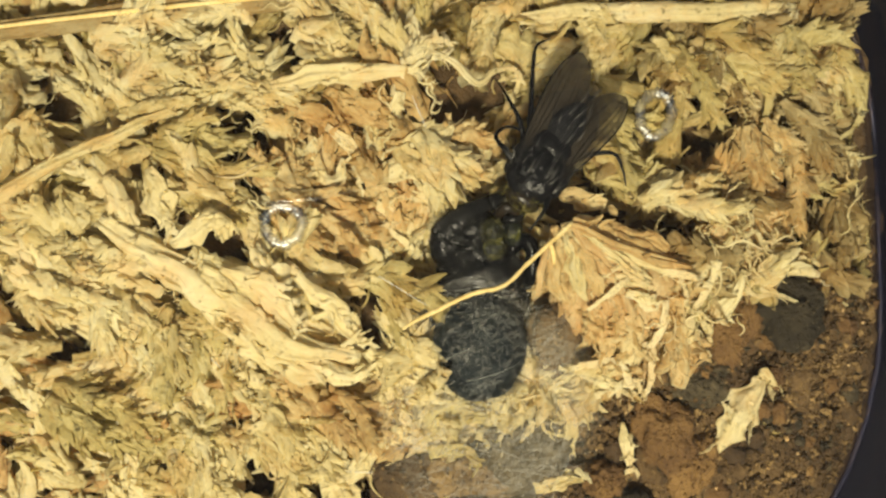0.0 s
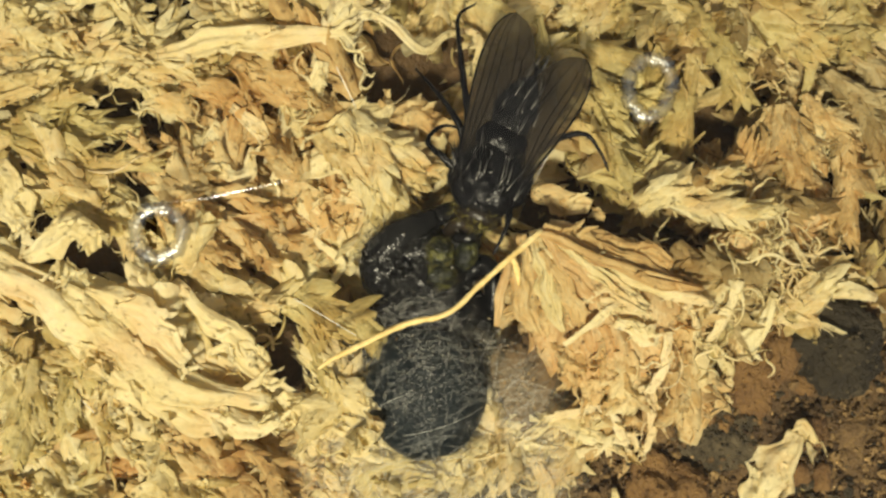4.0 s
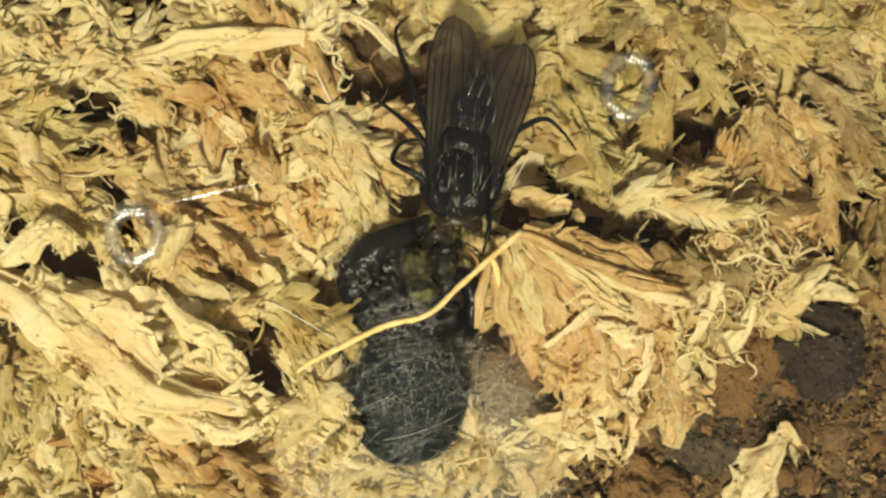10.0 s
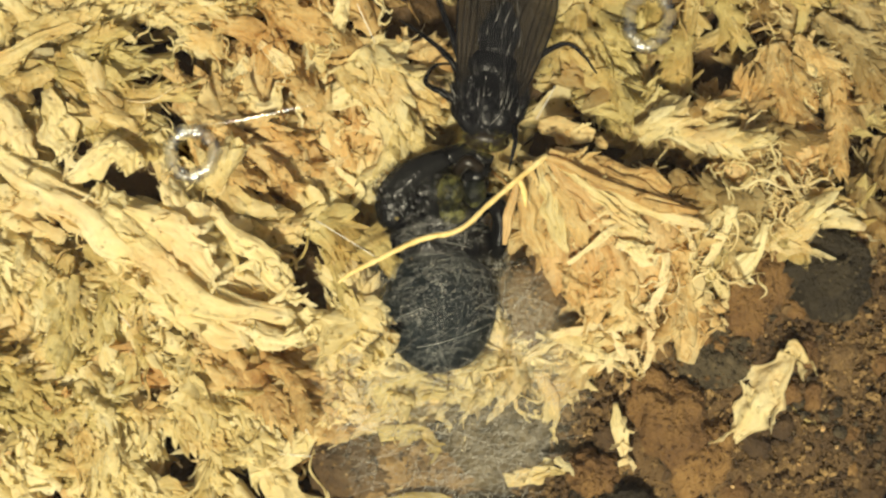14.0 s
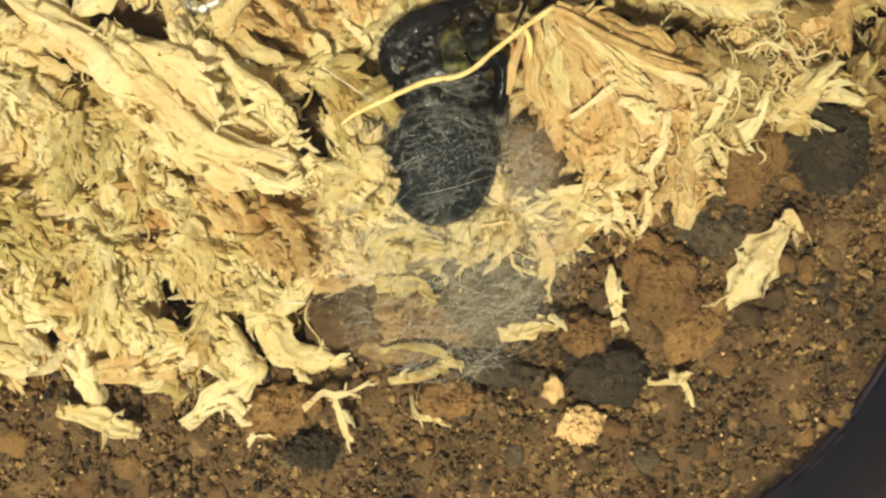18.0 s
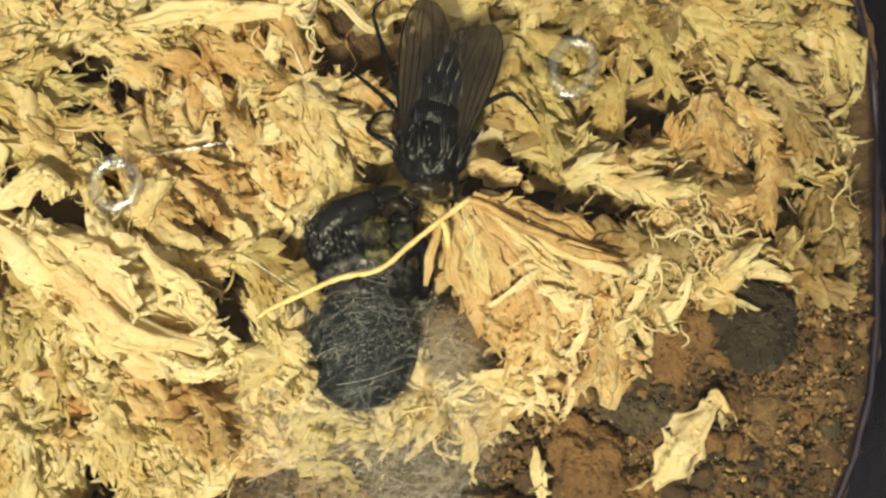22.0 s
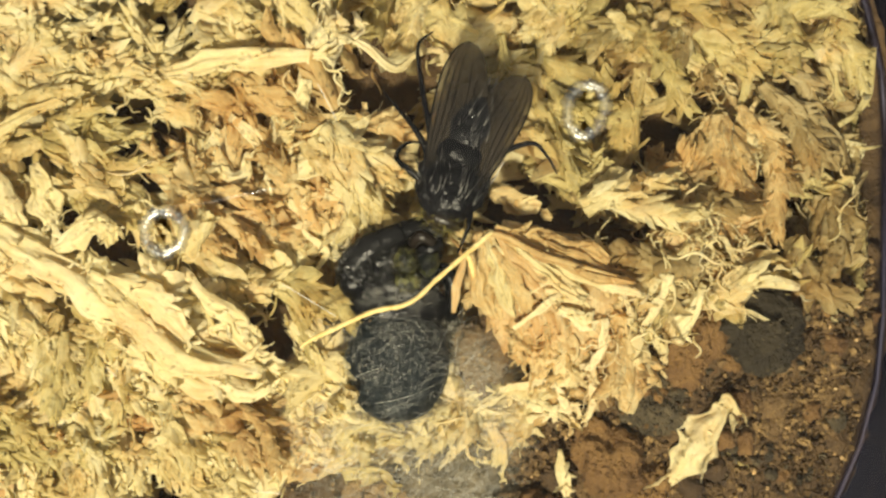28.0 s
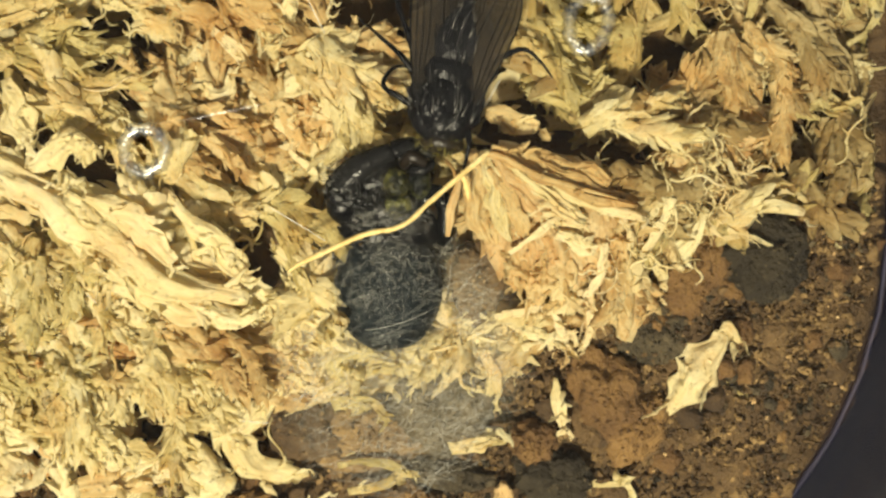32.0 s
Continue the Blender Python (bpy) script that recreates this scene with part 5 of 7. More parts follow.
moss_piece("moss_flake", MOSS_BROWN, [(2.47, 3.52, 2.70), (4.37, 2.92, 2.60), (6.15, 2.45, 2.40), (7.18, 1.89, 2.20)], [0.55, 0.94, 0.94, 0.44], "orange-brown", "broad crumpled flake of dead moss")
moss_piece("moss_flake", MOSS_BROWN, [(1.60, 2.40, 2.00), (2.63, 1.77, 2.20), (3.29, 0.77, 1.80)], [0.69, 1.33, 0.97], "orange-brown", "broad crumpled flake of dead moss")
moss_piece("moss_strand", PALE, [(3.86, 2.39, 2.80), (5.38, 1.54, 2.70), (7.16, 0.94, 2.50), (8.83, 0.47, 2.20)], [0.39, 0.83, 0.72, 0.28], "pale cream", "long stringy stem of dead moss")
moss_piece("moss_flake", MOSS_BROWN, [(2.35, 0.76, 1.60), (2.53, -0.01, 1.70), (2.63, -0.78, 1.40)], [0.28, 0.72, 0.33], "orange-brown", "broad crumpled flake of dead moss")
moss_piece("moss_curl", PALE, [(3.04, -1.01, 2.40), (4.03, -0.24, 2.60), (4.89, 0.40, 2.70), (5.52, 0.66, 2.60)], [0.17, 0.28, 0.33, 0.22], "pale cream", "thin curling moss shred")
moss_piece("moss_curl", PALE, [(3.52, 0.51, 2.50), (4.51, 1.15, 2.70), (5.39, 0.91, 2.70), (5.92, 0.17, 2.40)], [0.22, 0.33, 0.33, 0.22], "pale cream", "thin curling moss shred")
moss_piece("moss_curl", PALE, [(3.89, 0.76, 2.60), (4.90, 0.53, 2.60), (6.17, 0.17, 2.40)], [0.22, 0.39, 0.22], "pale cream", "thin curling moss shred")
moss_piece("moss_curl", PALE, [(7.82, 0.58, 2.20), (8.26, -0.17, 1.80), (8.26, -0.93, 1.40)], [0.33, 0.39, 0.28], "pale cream", "thin curling moss shred")
moss_piece("moss_curl", PALE, [(7.10, -0.57, 2.00), (7.14, -1.71, 1.70), (6.67, -2.62, 1.40), (6.05, -2.90, 1.20)], [0.39, 0.44, 0.39, 0.22], "pale cream", "thin curling moss shred")
moss_piece("moss_strand", PALE, [(6.44, -2.77, 1.10), (6.88, -3.55, 0.70), (7.04, -4.09, 0.40)], [0.44, 0.50, 0.17], "pale cream", "long stringy stem of dead moss")
moss_piece("moss_strand", PALE, [(6.68, -3.69, 0.60), (6.63, -4.90, 0.10), (6.33, -5.59, -0.20)], [0.33, 0.33, 0.22], "pale cream", "long stringy stem of dead moss")
moss_piece("moss_flake", PALE, [(5.05, -0.10, 2.30), (5.94, -0.59, 2.30), (6.72, -0.95, 2.00)], [0.55, 0.89, 0.44], "pale cream", "broad crumpled flake of dead moss")
moss_piece("moss_flake", MOSS_BROWN, [(4.70, -0.74, 1.90), (4.58, -1.50, 1.90), (4.49, -2.28, 1.50)], [0.50, 1.00, 0.69], "orange-brown", "broad crumpled flake of dead moss")
moss_piece("moss_flake", MOSS_BROWN, [(5.47, -1.23, 1.90), (5.36, -2.25, 1.80), (5.02, -3.17, 1.30)], [0.69, 1.25, 0.83], "orange-brown", "broad crumpled flake of dead moss")
moss_piece("moss_flake", MOSS_BROWN, [(3.44, -1.01, 1.70), (3.20, -1.91, 1.70), (3.61, -2.56, 1.20)], [0.55, 1.05, 0.69], "orange-brown", "broad crumpled flake of dead moss")
moss_piece("moss_flake", MOSS_BROWN, [(3.99, -2.30, 1.20), (4.39, -3.07, 1.10), (4.03, -3.61, 0.70)], [0.69, 1.25, 0.69], "orange-brown", "broad crumpled flake of dead moss")
moss_piece("moss_flake", MOSS_BROWN, [(7.39, -0.18, 1.60), (7.79, -0.94, 1.50), (7.72, -1.72, 1.10)], [0.55, 0.97, 0.55], "orange-brown", "broad crumpled flake of dead moss")
moss_piece("moss_strand", PALE, [(9.23, -0.93, 0.40), (9.84, -2.11, -0.20), (10.14, -2.78, -0.70), (10.11, -3.73, -1.00)], [0.33, 0.39, 0.44, 0.28], "pale cream", "long stringy stem of dead moss")
moss_piece("moss_strand", PALE, [(10.05, 1.40, 1.60), (9.61, 0.24, 1.20), (9.20, -0.93, 0.60), (8.35, -1.73, 0.20)], [0.33, 0.44, 0.39, 0.22], "pale cream", "long stringy stem of dead moss")
moss_piece("moss_flake", MOSS, [(11.60, 0.93, 0.80), (11.06, -0.37, 0.30), (10.37, -1.70, -0.20)], [0.50, 0.83, 0.89], "dry yellow", "broad crumpled flake of dead moss")
moss_piece("moss_flake", MOSS, [(0.90, -3.69, 0.40), (2.48, -4.05, 0.50), (4.05, -4.27, 0.50), (5.61, -3.99, 0.40)], [0.22, 0.39, 0.50, 0.28], "dry yellow", "broad crumpled flake of dead moss")
moss_piece("moss_curl", PALE, [(3.25, -3.88, 0.80), (4.80, -3.85, 0.80), (5.47, -4.62, 0.60), (5.77, -5.43, 0.20)], [0.22, 0.44, 0.39, 0.19], "pale cream", "thin curling moss shred")
moss_piece("moss_curl", PALE, [(3.78, -4.27, 0.60), (4.70, -4.78, 0.50), (5.00, -5.59, 0.10)], [0.22, 0.39, 0.22], "pale cream", "thin curling moss shred")
moss_piece("moss_curl", PALE, [(2.47, -4.02, 0.80), (4.02, -3.60, 0.90), (5.19, -3.58, 0.80)], [0.22, 0.33, 0.22], "pale cream", "thin curling moss shred")
moss_piece("moss_curl", PALE, [(10.38, 2.31, 1.42), (11.21, 3.05, 0.82), (12.06, 2.53, 0.31), (11.79, 1.76, 0.47), (10.84, 1.52, 0.89)], [0.22, 0.25, 0.25, 0.22, 0.16], "pale cream", "thin curling moss shred")
moss_piece("moss_curl", PALE, [(11.51, 2.79, 0.54), (12.67, 2.90, -0.29), (13.22, 2.12, -0.44), (14.07, 1.72, -0.77)], [0.22, 0.25, 0.22, 0.19], "pale cream", "thin curling moss shred")
moss_piece("moss_flake", PALE, [(12.64, 0.97, 0.03), (14.03, 1.20, -0.56), (16.34, 0.61, -1.04)], [0.82, 1.23, 0.33], "pale cream", "broad crumpled flake of dead moss")
moss_piece("moss_flake", MOSS, [(13.22, 1.73, -0.42), (14.69, 2.09, -1.28), (16.03, 1.69, -1.44)], [0.55, 0.82, 0.33], "dry yellow", "broad crumpled flake of dead moss")
moss_piece("moss_flake", MOSS_BROWN, [(9.44, 5.35, 0.71), (10.94, 6.14, -0.06), (12.16, 7.20, -0.52)], [0.82, 1.91, 1.09], "orange-brown", "broad crumpled flake of dead moss")
moss_piece("moss_flake", MOSS_BROWN, [(12.45, 6.17, -0.64), (13.23, 7.21, -0.73), (13.98, 8.12, -0.68)], [0.82, 1.64, 0.96], "orange-brown", "broad crumpled flake of dead moss")
moss_piece("moss_flake", PALE, [(12.78, 8.36, -0.44), (13.48, 7.21, -0.68), (14.13, 5.66, -1.29)], [0.55, 1.23, 0.55], "pale cream", "broad crumpled flake of dead moss")
moss_piece("moss_flake", MOSS, [(6.64, 5.35, 0.83), (7.91, 5.47, 0.84), (9.16, 4.96, 0.95)], [0.55, 1.23, 0.55], "dry yellow", "broad crumpled flake of dead moss")
moss_piece("moss_strand", MOSS, [(8.50, 12.41, -0.47), (8.89, 11.10, -0.40), (8.63, 9.53, -0.28), (7.98, 9.01, -0.21)], [0.68, 0.71, 0.60, 0.38], "dry yellow", "long stringy stem of dead moss")
moss_piece("moss_strand", MOSS, [(8.65, 11.86, -0.60), (10.85, 11.17, -0.60), (12.44, 10.48, -0.80), (13.36, 9.78, -0.90)], [0.38, 0.66, 0.66, 0.38], "dry yellow", "long stringy stem of dead moss")
moss_piece("moss_strand", MOSS_OLIVE, [(14.63, 12.70, -0.95), (13.98, 10.86, -0.83), (13.44, 8.92, -0.84)], [0.38, 0.38, 0.27], "dull olive", "long stringy stem of dead moss")
moss_piece("moss_strand", MOSS_OLIVE, [(20.07, 12.02, -2.81), (19.97, 9.42, -3.64), (18.76, 8.41, -3.58)], [0.33, 0.38, 0.22], "dull olive", "long stringy stem of dead moss")
moss_piece("moss_curl", PALE, [(-4.64, 11.94, 3.21), (-3.39, 11.49, 2.86), (-2.24, 10.66, 2.00), (-1.32, 11.35, 1.53), (-0.08, 11.32, 1.13), (-0.34, 9.70, 1.04)], [0.33, 0.55, 0.49, 0.33, 0.33, 0.22], "pale cream", "thin curling moss shred")
moss_piece("moss_curl", PALE, [(-4.04, 13.00, 2.72), (-3.64, 12.10, 2.89), (-4.58, 11.56, 3.25)], [0.22, 0.38, 0.22], "pale cream", "thin curling moss shred")
moss_piece("moss_flake", MOSS_OLIVE, [(-1.09, 12.82, 0.73), (0.44, 12.50, 0.27), (1.99, 12.69, -0.20)], [1.36, 3.00, 1.36], "dull olive", "broad crumpled flake of dead moss")
moss_piece("moss_flake", MOSS_OLIVE, [(2.25, 10.88, -0.32), (3.82, 10.63, -0.47), (5.14, 9.58, -0.57)], [1.09, 2.18, 1.09], "dull olive", "broad crumpled flake of dead moss")
moss_piece("moss_flake", MOSS_OLIVE, [(2.39, 12.34, 0.31), (2.65, 11.31, 0.29), (2.27, 10.27, 0.43)], [0.38, 0.60, 0.22], "dull olive", "broad crumpled flake of dead moss")
moss_piece("moss_flake", MOSS_OLIVE, [(4.36, 8.28, -0.62), (5.42, 6.96, -0.55), (4.89, 6.16, -0.26)], [1.09, 1.91, 1.09], "dull olive", "broad crumpled flake of dead moss")
moss_piece("moss_flake", MOSS_BROWN, [(1.98, 4.83, 0.74), (2.94, 4.77, 1.24), (4.20, 4.37, 1.83)], [0.71, 0.98, 0.60], "orange-brown", "broad crumpled flake of dead moss")
moss_piece("moss_flake", MOSS_OLIVE, [(4.09, 5.88, 0.30), (5.64, 5.62, 0.38), (6.93, 6.14, 0.21)], [0.68, 1.36, 0.68], "dull olive", "broad crumpled flake of dead moss")
# Widened pale strip standing in for the right end of the box's back rim.
moss_piece("moss_strand", PALE, [(-0.25, 14.2, 0.20), (3.30, 14.55, 0.20), (8.07, 14.7, 0.00), (15.32, 14.8, -0.40)], [0.5, 1.0, 1.15, 0.9], "pale cream", "long stringy stem of dead moss")
moss_piece("moss_flake", MOSS, [(16.74, 7.04, -2.42), (18.41, 7.66, -3.73), (20.11, 7.12, -3.99)], [0.82, 1.64, 0.82], "dry yellow", "broad crumpled flake of dead moss")
moss_piece("moss_flake", MOSS_OLIVE, [(15.62, 5.15, -2.05), (17.25, 5.69, -2.31), (18.97, 4.89, -2.76)], [0.68, 1.36, 0.68], "dull olive", "broad crumpled flake of dead moss")
moss_piece("moss_strand", MOSS_OLIVE, [(15.85, 12.46, -1.20), (16.87, 10.21, -2.06), (16.72, 8.38, -2.40)], [0.55, 0.66, 0.38], "dull olive", "long stringy stem of dead moss")
moss_piece("moss_strand", MOSS_OLIVE, [(17.80, 13.59, -1.80), (17.70, 11.56, -2.30), (18.93, 9.57, -3.75)], [0.55, 0.60, 0.33], "dull olive", "long stringy stem of dead moss")
moss_piece("moss_flake", PALE, [(-9.86, -9.24, 0.08), (-9.20, -10.67, 0.02), (-7.71, -11.47, 0.03), (-6.06, -11.58, 0.04)], [0.88, 1.56, 1.26, 0.25], "pale cream", "broad crumpled flake of dead moss")
moss_piece("moss_flake", PALE, [(-12.39, -8.82, 0.24), (-11.45, -7.83, 0.29), (-10.73, -5.88, 0.57)], [0.50, 1.01, 0.35], "pale cream", "broad crumpled flake of dead moss")
moss_piece("moss_curl", PALE, [(-7.86, -13.62, 0.10), (-7.02, -12.98, 0.20), (-6.06, -12.95, 0.20), (-5.01, -12.33, 0.10)], [0.25, 0.40, 0.25, 0.20], "pale cream", "thin curling moss shred")
moss_piece("moss_curl", PALE, [(-6.43, -13.09, 0.10), (-6.16, -14.17, 0.00), (-5.79, -15.01, -0.10)], [0.30, 0.35, 0.50], "pale cream", "thin curling moss shred")
moss_piece("moss_strand", MOSS_OLIVE, [(-4.67, -10.99, 0.30), (-3.33, -10.74, 0.60), (-2.01, -10.95, 0.50), (-1.30, -11.43, 0.10)], [0.25, 0.45, 0.40, 0.15], "dull olive", "long stringy stem of dead moss")
moss_piece("moss_strand", MOSS, [(-4.16, -12.38, 0.10), (-2.83, -12.01, 0.30), (-1.77, -11.44, 0.20), (-0.82, -11.51, -0.10)], [0.40, 0.55, 0.45, 0.25], "dry yellow", "long stringy stem of dead moss")
moss_piece("moss_curl", PALE, [(-3.21, -12.79, -0.20), (-2.93, -13.73, -0.10), (-2.32, -13.83, -0.10), (-1.41, -14.11, -0.30)], [0.20, 0.23, 0.30, 0.20], "pale cream", "thin curling moss shred")
moss_piece("moss_curl", PALE, [(-1.81, -13.21, -0.10), (-1.96, -13.82, -0.10), (-2.20, -13.87, -0.10)], [0.13, 0.18, 0.20], "pale cream", "thin curling moss shred")
moss_piece("moss_flake", PALE, [(12.75, -4.75, -0.60), (12.3, -5.6, -0.45), (11.6, -6.5, -0.40), (10.9, -7.5, -0.50), (10.15, -8.95, -0.9)], [0.6, 1.3, 2.2, 1.6, 0.15], "pale cream", "broad crumpled flake of dead moss")
moss_piece("moss_flake", MOSS, [(12.59, -4.49, -0.33), (13.08, -4.72, -0.33), (13.44, -5.20, -0.31)], [0.50, 0.76, 0.20], "dry yellow", "broad crumpled flake of dead moss")
moss_piece("moss_flake", MOSS, [(16.78, -6.43, -3.60), (17.04, -7.58, -3.80), (17.07, -8.76, -4.20)], [0.35, 0.71, 0.30], "dry yellow", "broad crumpled flake of dead moss")
moss_piece("moss_flake", MOSS_OLIVE, [(12.99, -6.66, -1.80), (13.49, -7.15, -1.80), (13.67, -7.64, -2.00)], [0.50, 0.86, 0.35], "dull olive", "broad crumpled flake of dead moss")
moss_piece("moss_curl", PALE, [(14.62, -6.74, -2.30), (14.76, -7.62, -2.50)], [0.35, 0.20], "pale cream", "thin curling moss shred")
moss_piece("moss_flake", PALE, [(5.23, -6.88, -0.20), (5.29, -8.08, 0.00), (5.58, -9.17, -0.30)], [0.20, 0.71, 0.40], "pale cream", "broad crumpled flake of dead moss")
moss_piece("moss_curl", PALE, [(5.30, -9.59, -0.30), (5.77, -9.28, -0.20), (6.09, -9.72, -0.40)], [0.20, 0.30, 0.15], "pale cream", "thin curling moss shred")
moss_piece("moss_curl", MOSS, [(6.12, -11.78, -0.80), (7.57, -11.96, -0.70), (8.54, -11.89, -0.70), (9.14, -12.99, -1.00)], [0.23, 0.25, 0.30, 0.15], "dry yellow", "thin curling moss shred")
moss_piece("moss_curl", MOSS, [(8.04, -11.30, -0.70), (8.42, -11.77, -0.70)], [0.45, 0.55], "dry yellow", "thin curling moss shred")
moss_piece("moss_flake", MOSS, [(17.19, -0.89, -3.00), (17.71, -1.14, -3.00), (18.29, -0.84, -3.20)], [0.45, 1.01, 0.45], "dry yellow", "broad crumpled flake of dead moss")
moss_piece("moss_flake", MOSS_BROWN, [(-17.22, -12.70, 0.20), (-15.45, -12.10, 0.14), (-13.39, -12.19, 0.06)], [0.76, 1.31, 0.63], "orange-brown", "broad crumpled flake of dead moss")
moss_piece("moss_flake", PALE, [(-12.96, -14.63, -0.07), (-11.34, -13.16, -0.17), (-9.91, -12.40, -0.19)], [0.63, 1.51, 0.63], "pale cream", "broad crumpled flake of dead moss")
moss_piece("moss_flake", PALE, [(-12.45, -13.20, -0.22), (-11.09, -13.88, -0.26), (-9.84, -14.57, -0.26)], [0.50, 1.13, 0.50], "pale cream", "broad crumpled flake of dead moss")
moss_piece("moss_flake", MOSS, [(-18.54, -14.07, 0.08), (-16.60, -14.50, 0.00), (-14.89, -14.93, -0.07)], [0.50, 1.01, 0.50], "dry yellow", "broad crumpled flake of dead moss")
moss_piece("moss_curl", PALE, [(-15.21, -11.31, 0.22), (-15.09, -9.87, 0.21), (-15.45, -8.91, 0.22)], [0.50, 0.55, 0.40], "pale cream", "thin curling moss shred")
moss_piece("moss_flake", PALE, [(-18.40, -10.69, 0.26), (-16.75, -10.40, 0.15), (-15.40, -10.61, 0.12)], [0.35, 0.76, 0.30], "pale cream", "broad crumpled flake of dead moss")
moss_piece("moss_flake", MOSS, [(0.31, -4.13, 0.40), (1.05, -4.84, 0.50), (2.02, -5.05, 0.30)], [0.63, 1.26, 0.50], "dry yellow", "broad crumpled flake of dead moss")
moss_piece("moss_flake", MOSS, [(1.79, -5.54, 0.40), (2.43, -6.96, 0.40), (2.35, -8.41, 0.10)], [0.50, 0.86, 0.40], "dry yellow", "broad crumpled flake of dead moss")
moss_piece("moss_curl", MOSS, [(0.86, -6.65, 0.60), (1.11, -7.24, 0.60), (2.08, -7.45, 0.40)], [0.15, 0.20, 0.15], "dry yellow", "thin curling moss shred")
moss_piece("moss_flake", MOSS, [(0.47, -10.12, 0.40), (1.66, -9.73, 0.40), (2.49, -9.36, 0.20)], [0.76, 1.13, 0.50], "dry yellow", "broad crumpled flake of dead moss")
moss_piece("moss_flake", MOSS_OLIVE, [(-5.90, -7.19, 0.20), (-3.96, -6.42, 0.40), (-2.05, -6.12, 0.30)], [1.01, 1.76, 0.76], "dull olive", "broad crumpled flake of dead moss")
moss_piece("moss_flake", MOSS_OLIVE, [(-4.90, -8.37, 0.10), (-3.20, -8.08, 0.20), (-2.46, -9.03, 0.10)], [0.76, 1.26, 0.63], "dull olive", "broad crumpled flake of dead moss")
moss_piece("moss_flake", MOSS, [(2.97, -4.30, 0.30), (4.41, -4.75, 0.40), (5.66, -5.42, 0.10)], [0.35, 0.66, 0.35], "dry yellow", "broad crumpled flake of dead moss")
moss_piece("moss_curl", PALE, [(3.71, -5.49, 0.40), (4.89, -4.98, 0.50), (5.84, -4.71, 0.50), (6.14, -5.41, 0.10)], [0.30, 0.45, 0.40, 0.20], "pale cream", "thin curling moss shred")

# This flat tan strip stands in for the back rim of the box.
stem = thing("flat_stem", (-16.0, 14.45, 1.7), "long flat tan bar standing in for the back rim of the box", "stem")
part("stalk", strap([(-11.0, -1.1, -0.1), (-4.5, -0.35, 0.0), (3.0, 0.4, 0.1), (8.0, 0.8, -0.2)], [1.0, 1.15, 1.0, 0.6], cup=-0.25, crumple=0.03, ragged=0.04, thick=0.35, steps=12, nv=11, twist=0.1), MOSS_TAN, stem)
part("rib", tube([(-11.0, -1.0, 0.1), (-4.5, -0.25, 0.22), (3.0, 0.5, 0.3), (8.0, 0.85, -0.05)], [0.1, 0.14, 0.12, 0.05], 7, 10, 0.7, 0.05), STRAW, stem, "raised pale rib")

# ---- the folded bundle below the bent straw ----
def build_bundle():
    at = np.array((4.8, 0.35, 0.5))
    ob = thing("moss_bundle", at, "orange-cream bundle of folded moss leaves beside the spider", "moss")
    v, f = ball((0, 0, 0), (3.2, 3.0, 1.55), 26, 32, 0.22, 1.8, None, 4.0)
    part("core", (v, f, v[:, :2] * 2), MOSS_ORANGE, ob, "creased orange-brown core")
    tip = np.array((-2.7, 3.4, 1.6))
    base, out = on_ball((0, 0, 0), (3.2, 3.0, 1.65), 190, 0.12)
    way = base - tip
    far = np.linalg.norm(way, axis=1)
    base, out, way, far = base[far > 1.0], out[far > 1.0], way[far > 1.0], far[far > 1.0]
    way = way / np.linalg.norm(way, axis=1, keepdims=True) + rng.normal(0, 0.22, way.shape)
    way -= (way * out).sum(1, keepdims=True) * out
    way /= np.linalg.norm(way, axis=1, keepdims=True)
    a = rng.normal(0.12, 0.14, (len(way), 1))
    way, out = np.cos(a) * way + np.sin(a) * out, np.cos(a) * out - np.sin(a) * way
    size = np.interp(far, [1, 4, 8], [2.6, 1.8, 1.15]) * rng.uniform(0.7, 1.2, len(far))
    start = at + base - way * size[:, None] * 0.4
    lower = base[:, 1] < -0.6
    clad(ob, at, start[lower], way[lower], out[lower], size[lower], MOSS_ORANGE)
    side = ~lower & (base[:, 0] > 1.2)
    clad(ob, at, start[side], way[side], out[side], size[side], MOSS_BROWN)
    # creased sheets that fan out from under the straw
    for mat, pts, widths in ((MOSS_BROWN, [(1.5, 3.3, 2.3), (1.45, 1.9, 2.2), (1.75, 0.4, 1.7), (2.4, -0.7, 1.3)], [0.4, 1.0, 1.1, 0.3]),
                             (MOSS, [(1.9, 3.4, 2.7), (2.2, 2.1, 2.7), (2.7, 0.8, 2.3), (3.1, -0.5, 2.0)], [0.4, 1.0, 1.1, 0.25]),
                             (MOSS_BROWN, [(2.1, 2.6, 2.9), (2.9, 1.5, 2.8), (3.5, 0.4, 2.5), (3.9, -0.6, 2.2)], [0.3, 0.7, 0.8, 0.2]),
                             (MOSS_ORANGE, [(2.2, 3.3, 2.8), (3.2, 2.1, 2.9), (4.2, 1.0, 2.6), (4.9, -0.2, 2.4)], [0.3, 0.9, 1.0, 0.3]),
                             (PALE, [(2.6, 3.0, 2.9), (4.0, 2.0, 2.9), (5.4, 1.1, 2.7), (6.3, 0.4, 2.4)], [0.3, 0.8, 0.9, 0.4]),
                             (MOSS_BROWN, [(2.8, 3.3, 2.7), (4.6, 2.6, 2.7), (6.4, 1.7, 2.5), (8.1, 1.3, 2.0)], [0.3, 0.8, 0.9, 0.3])):
        part("sheet", strap([tuple(np.array(p) - at) for p in pts], widths, cup=-0.35, crumple=0.24, ragged=0.12, steps=9, nv=17, thick=0.09, twist=0.3, freq=2.6), mat, ob)


build_bundle()

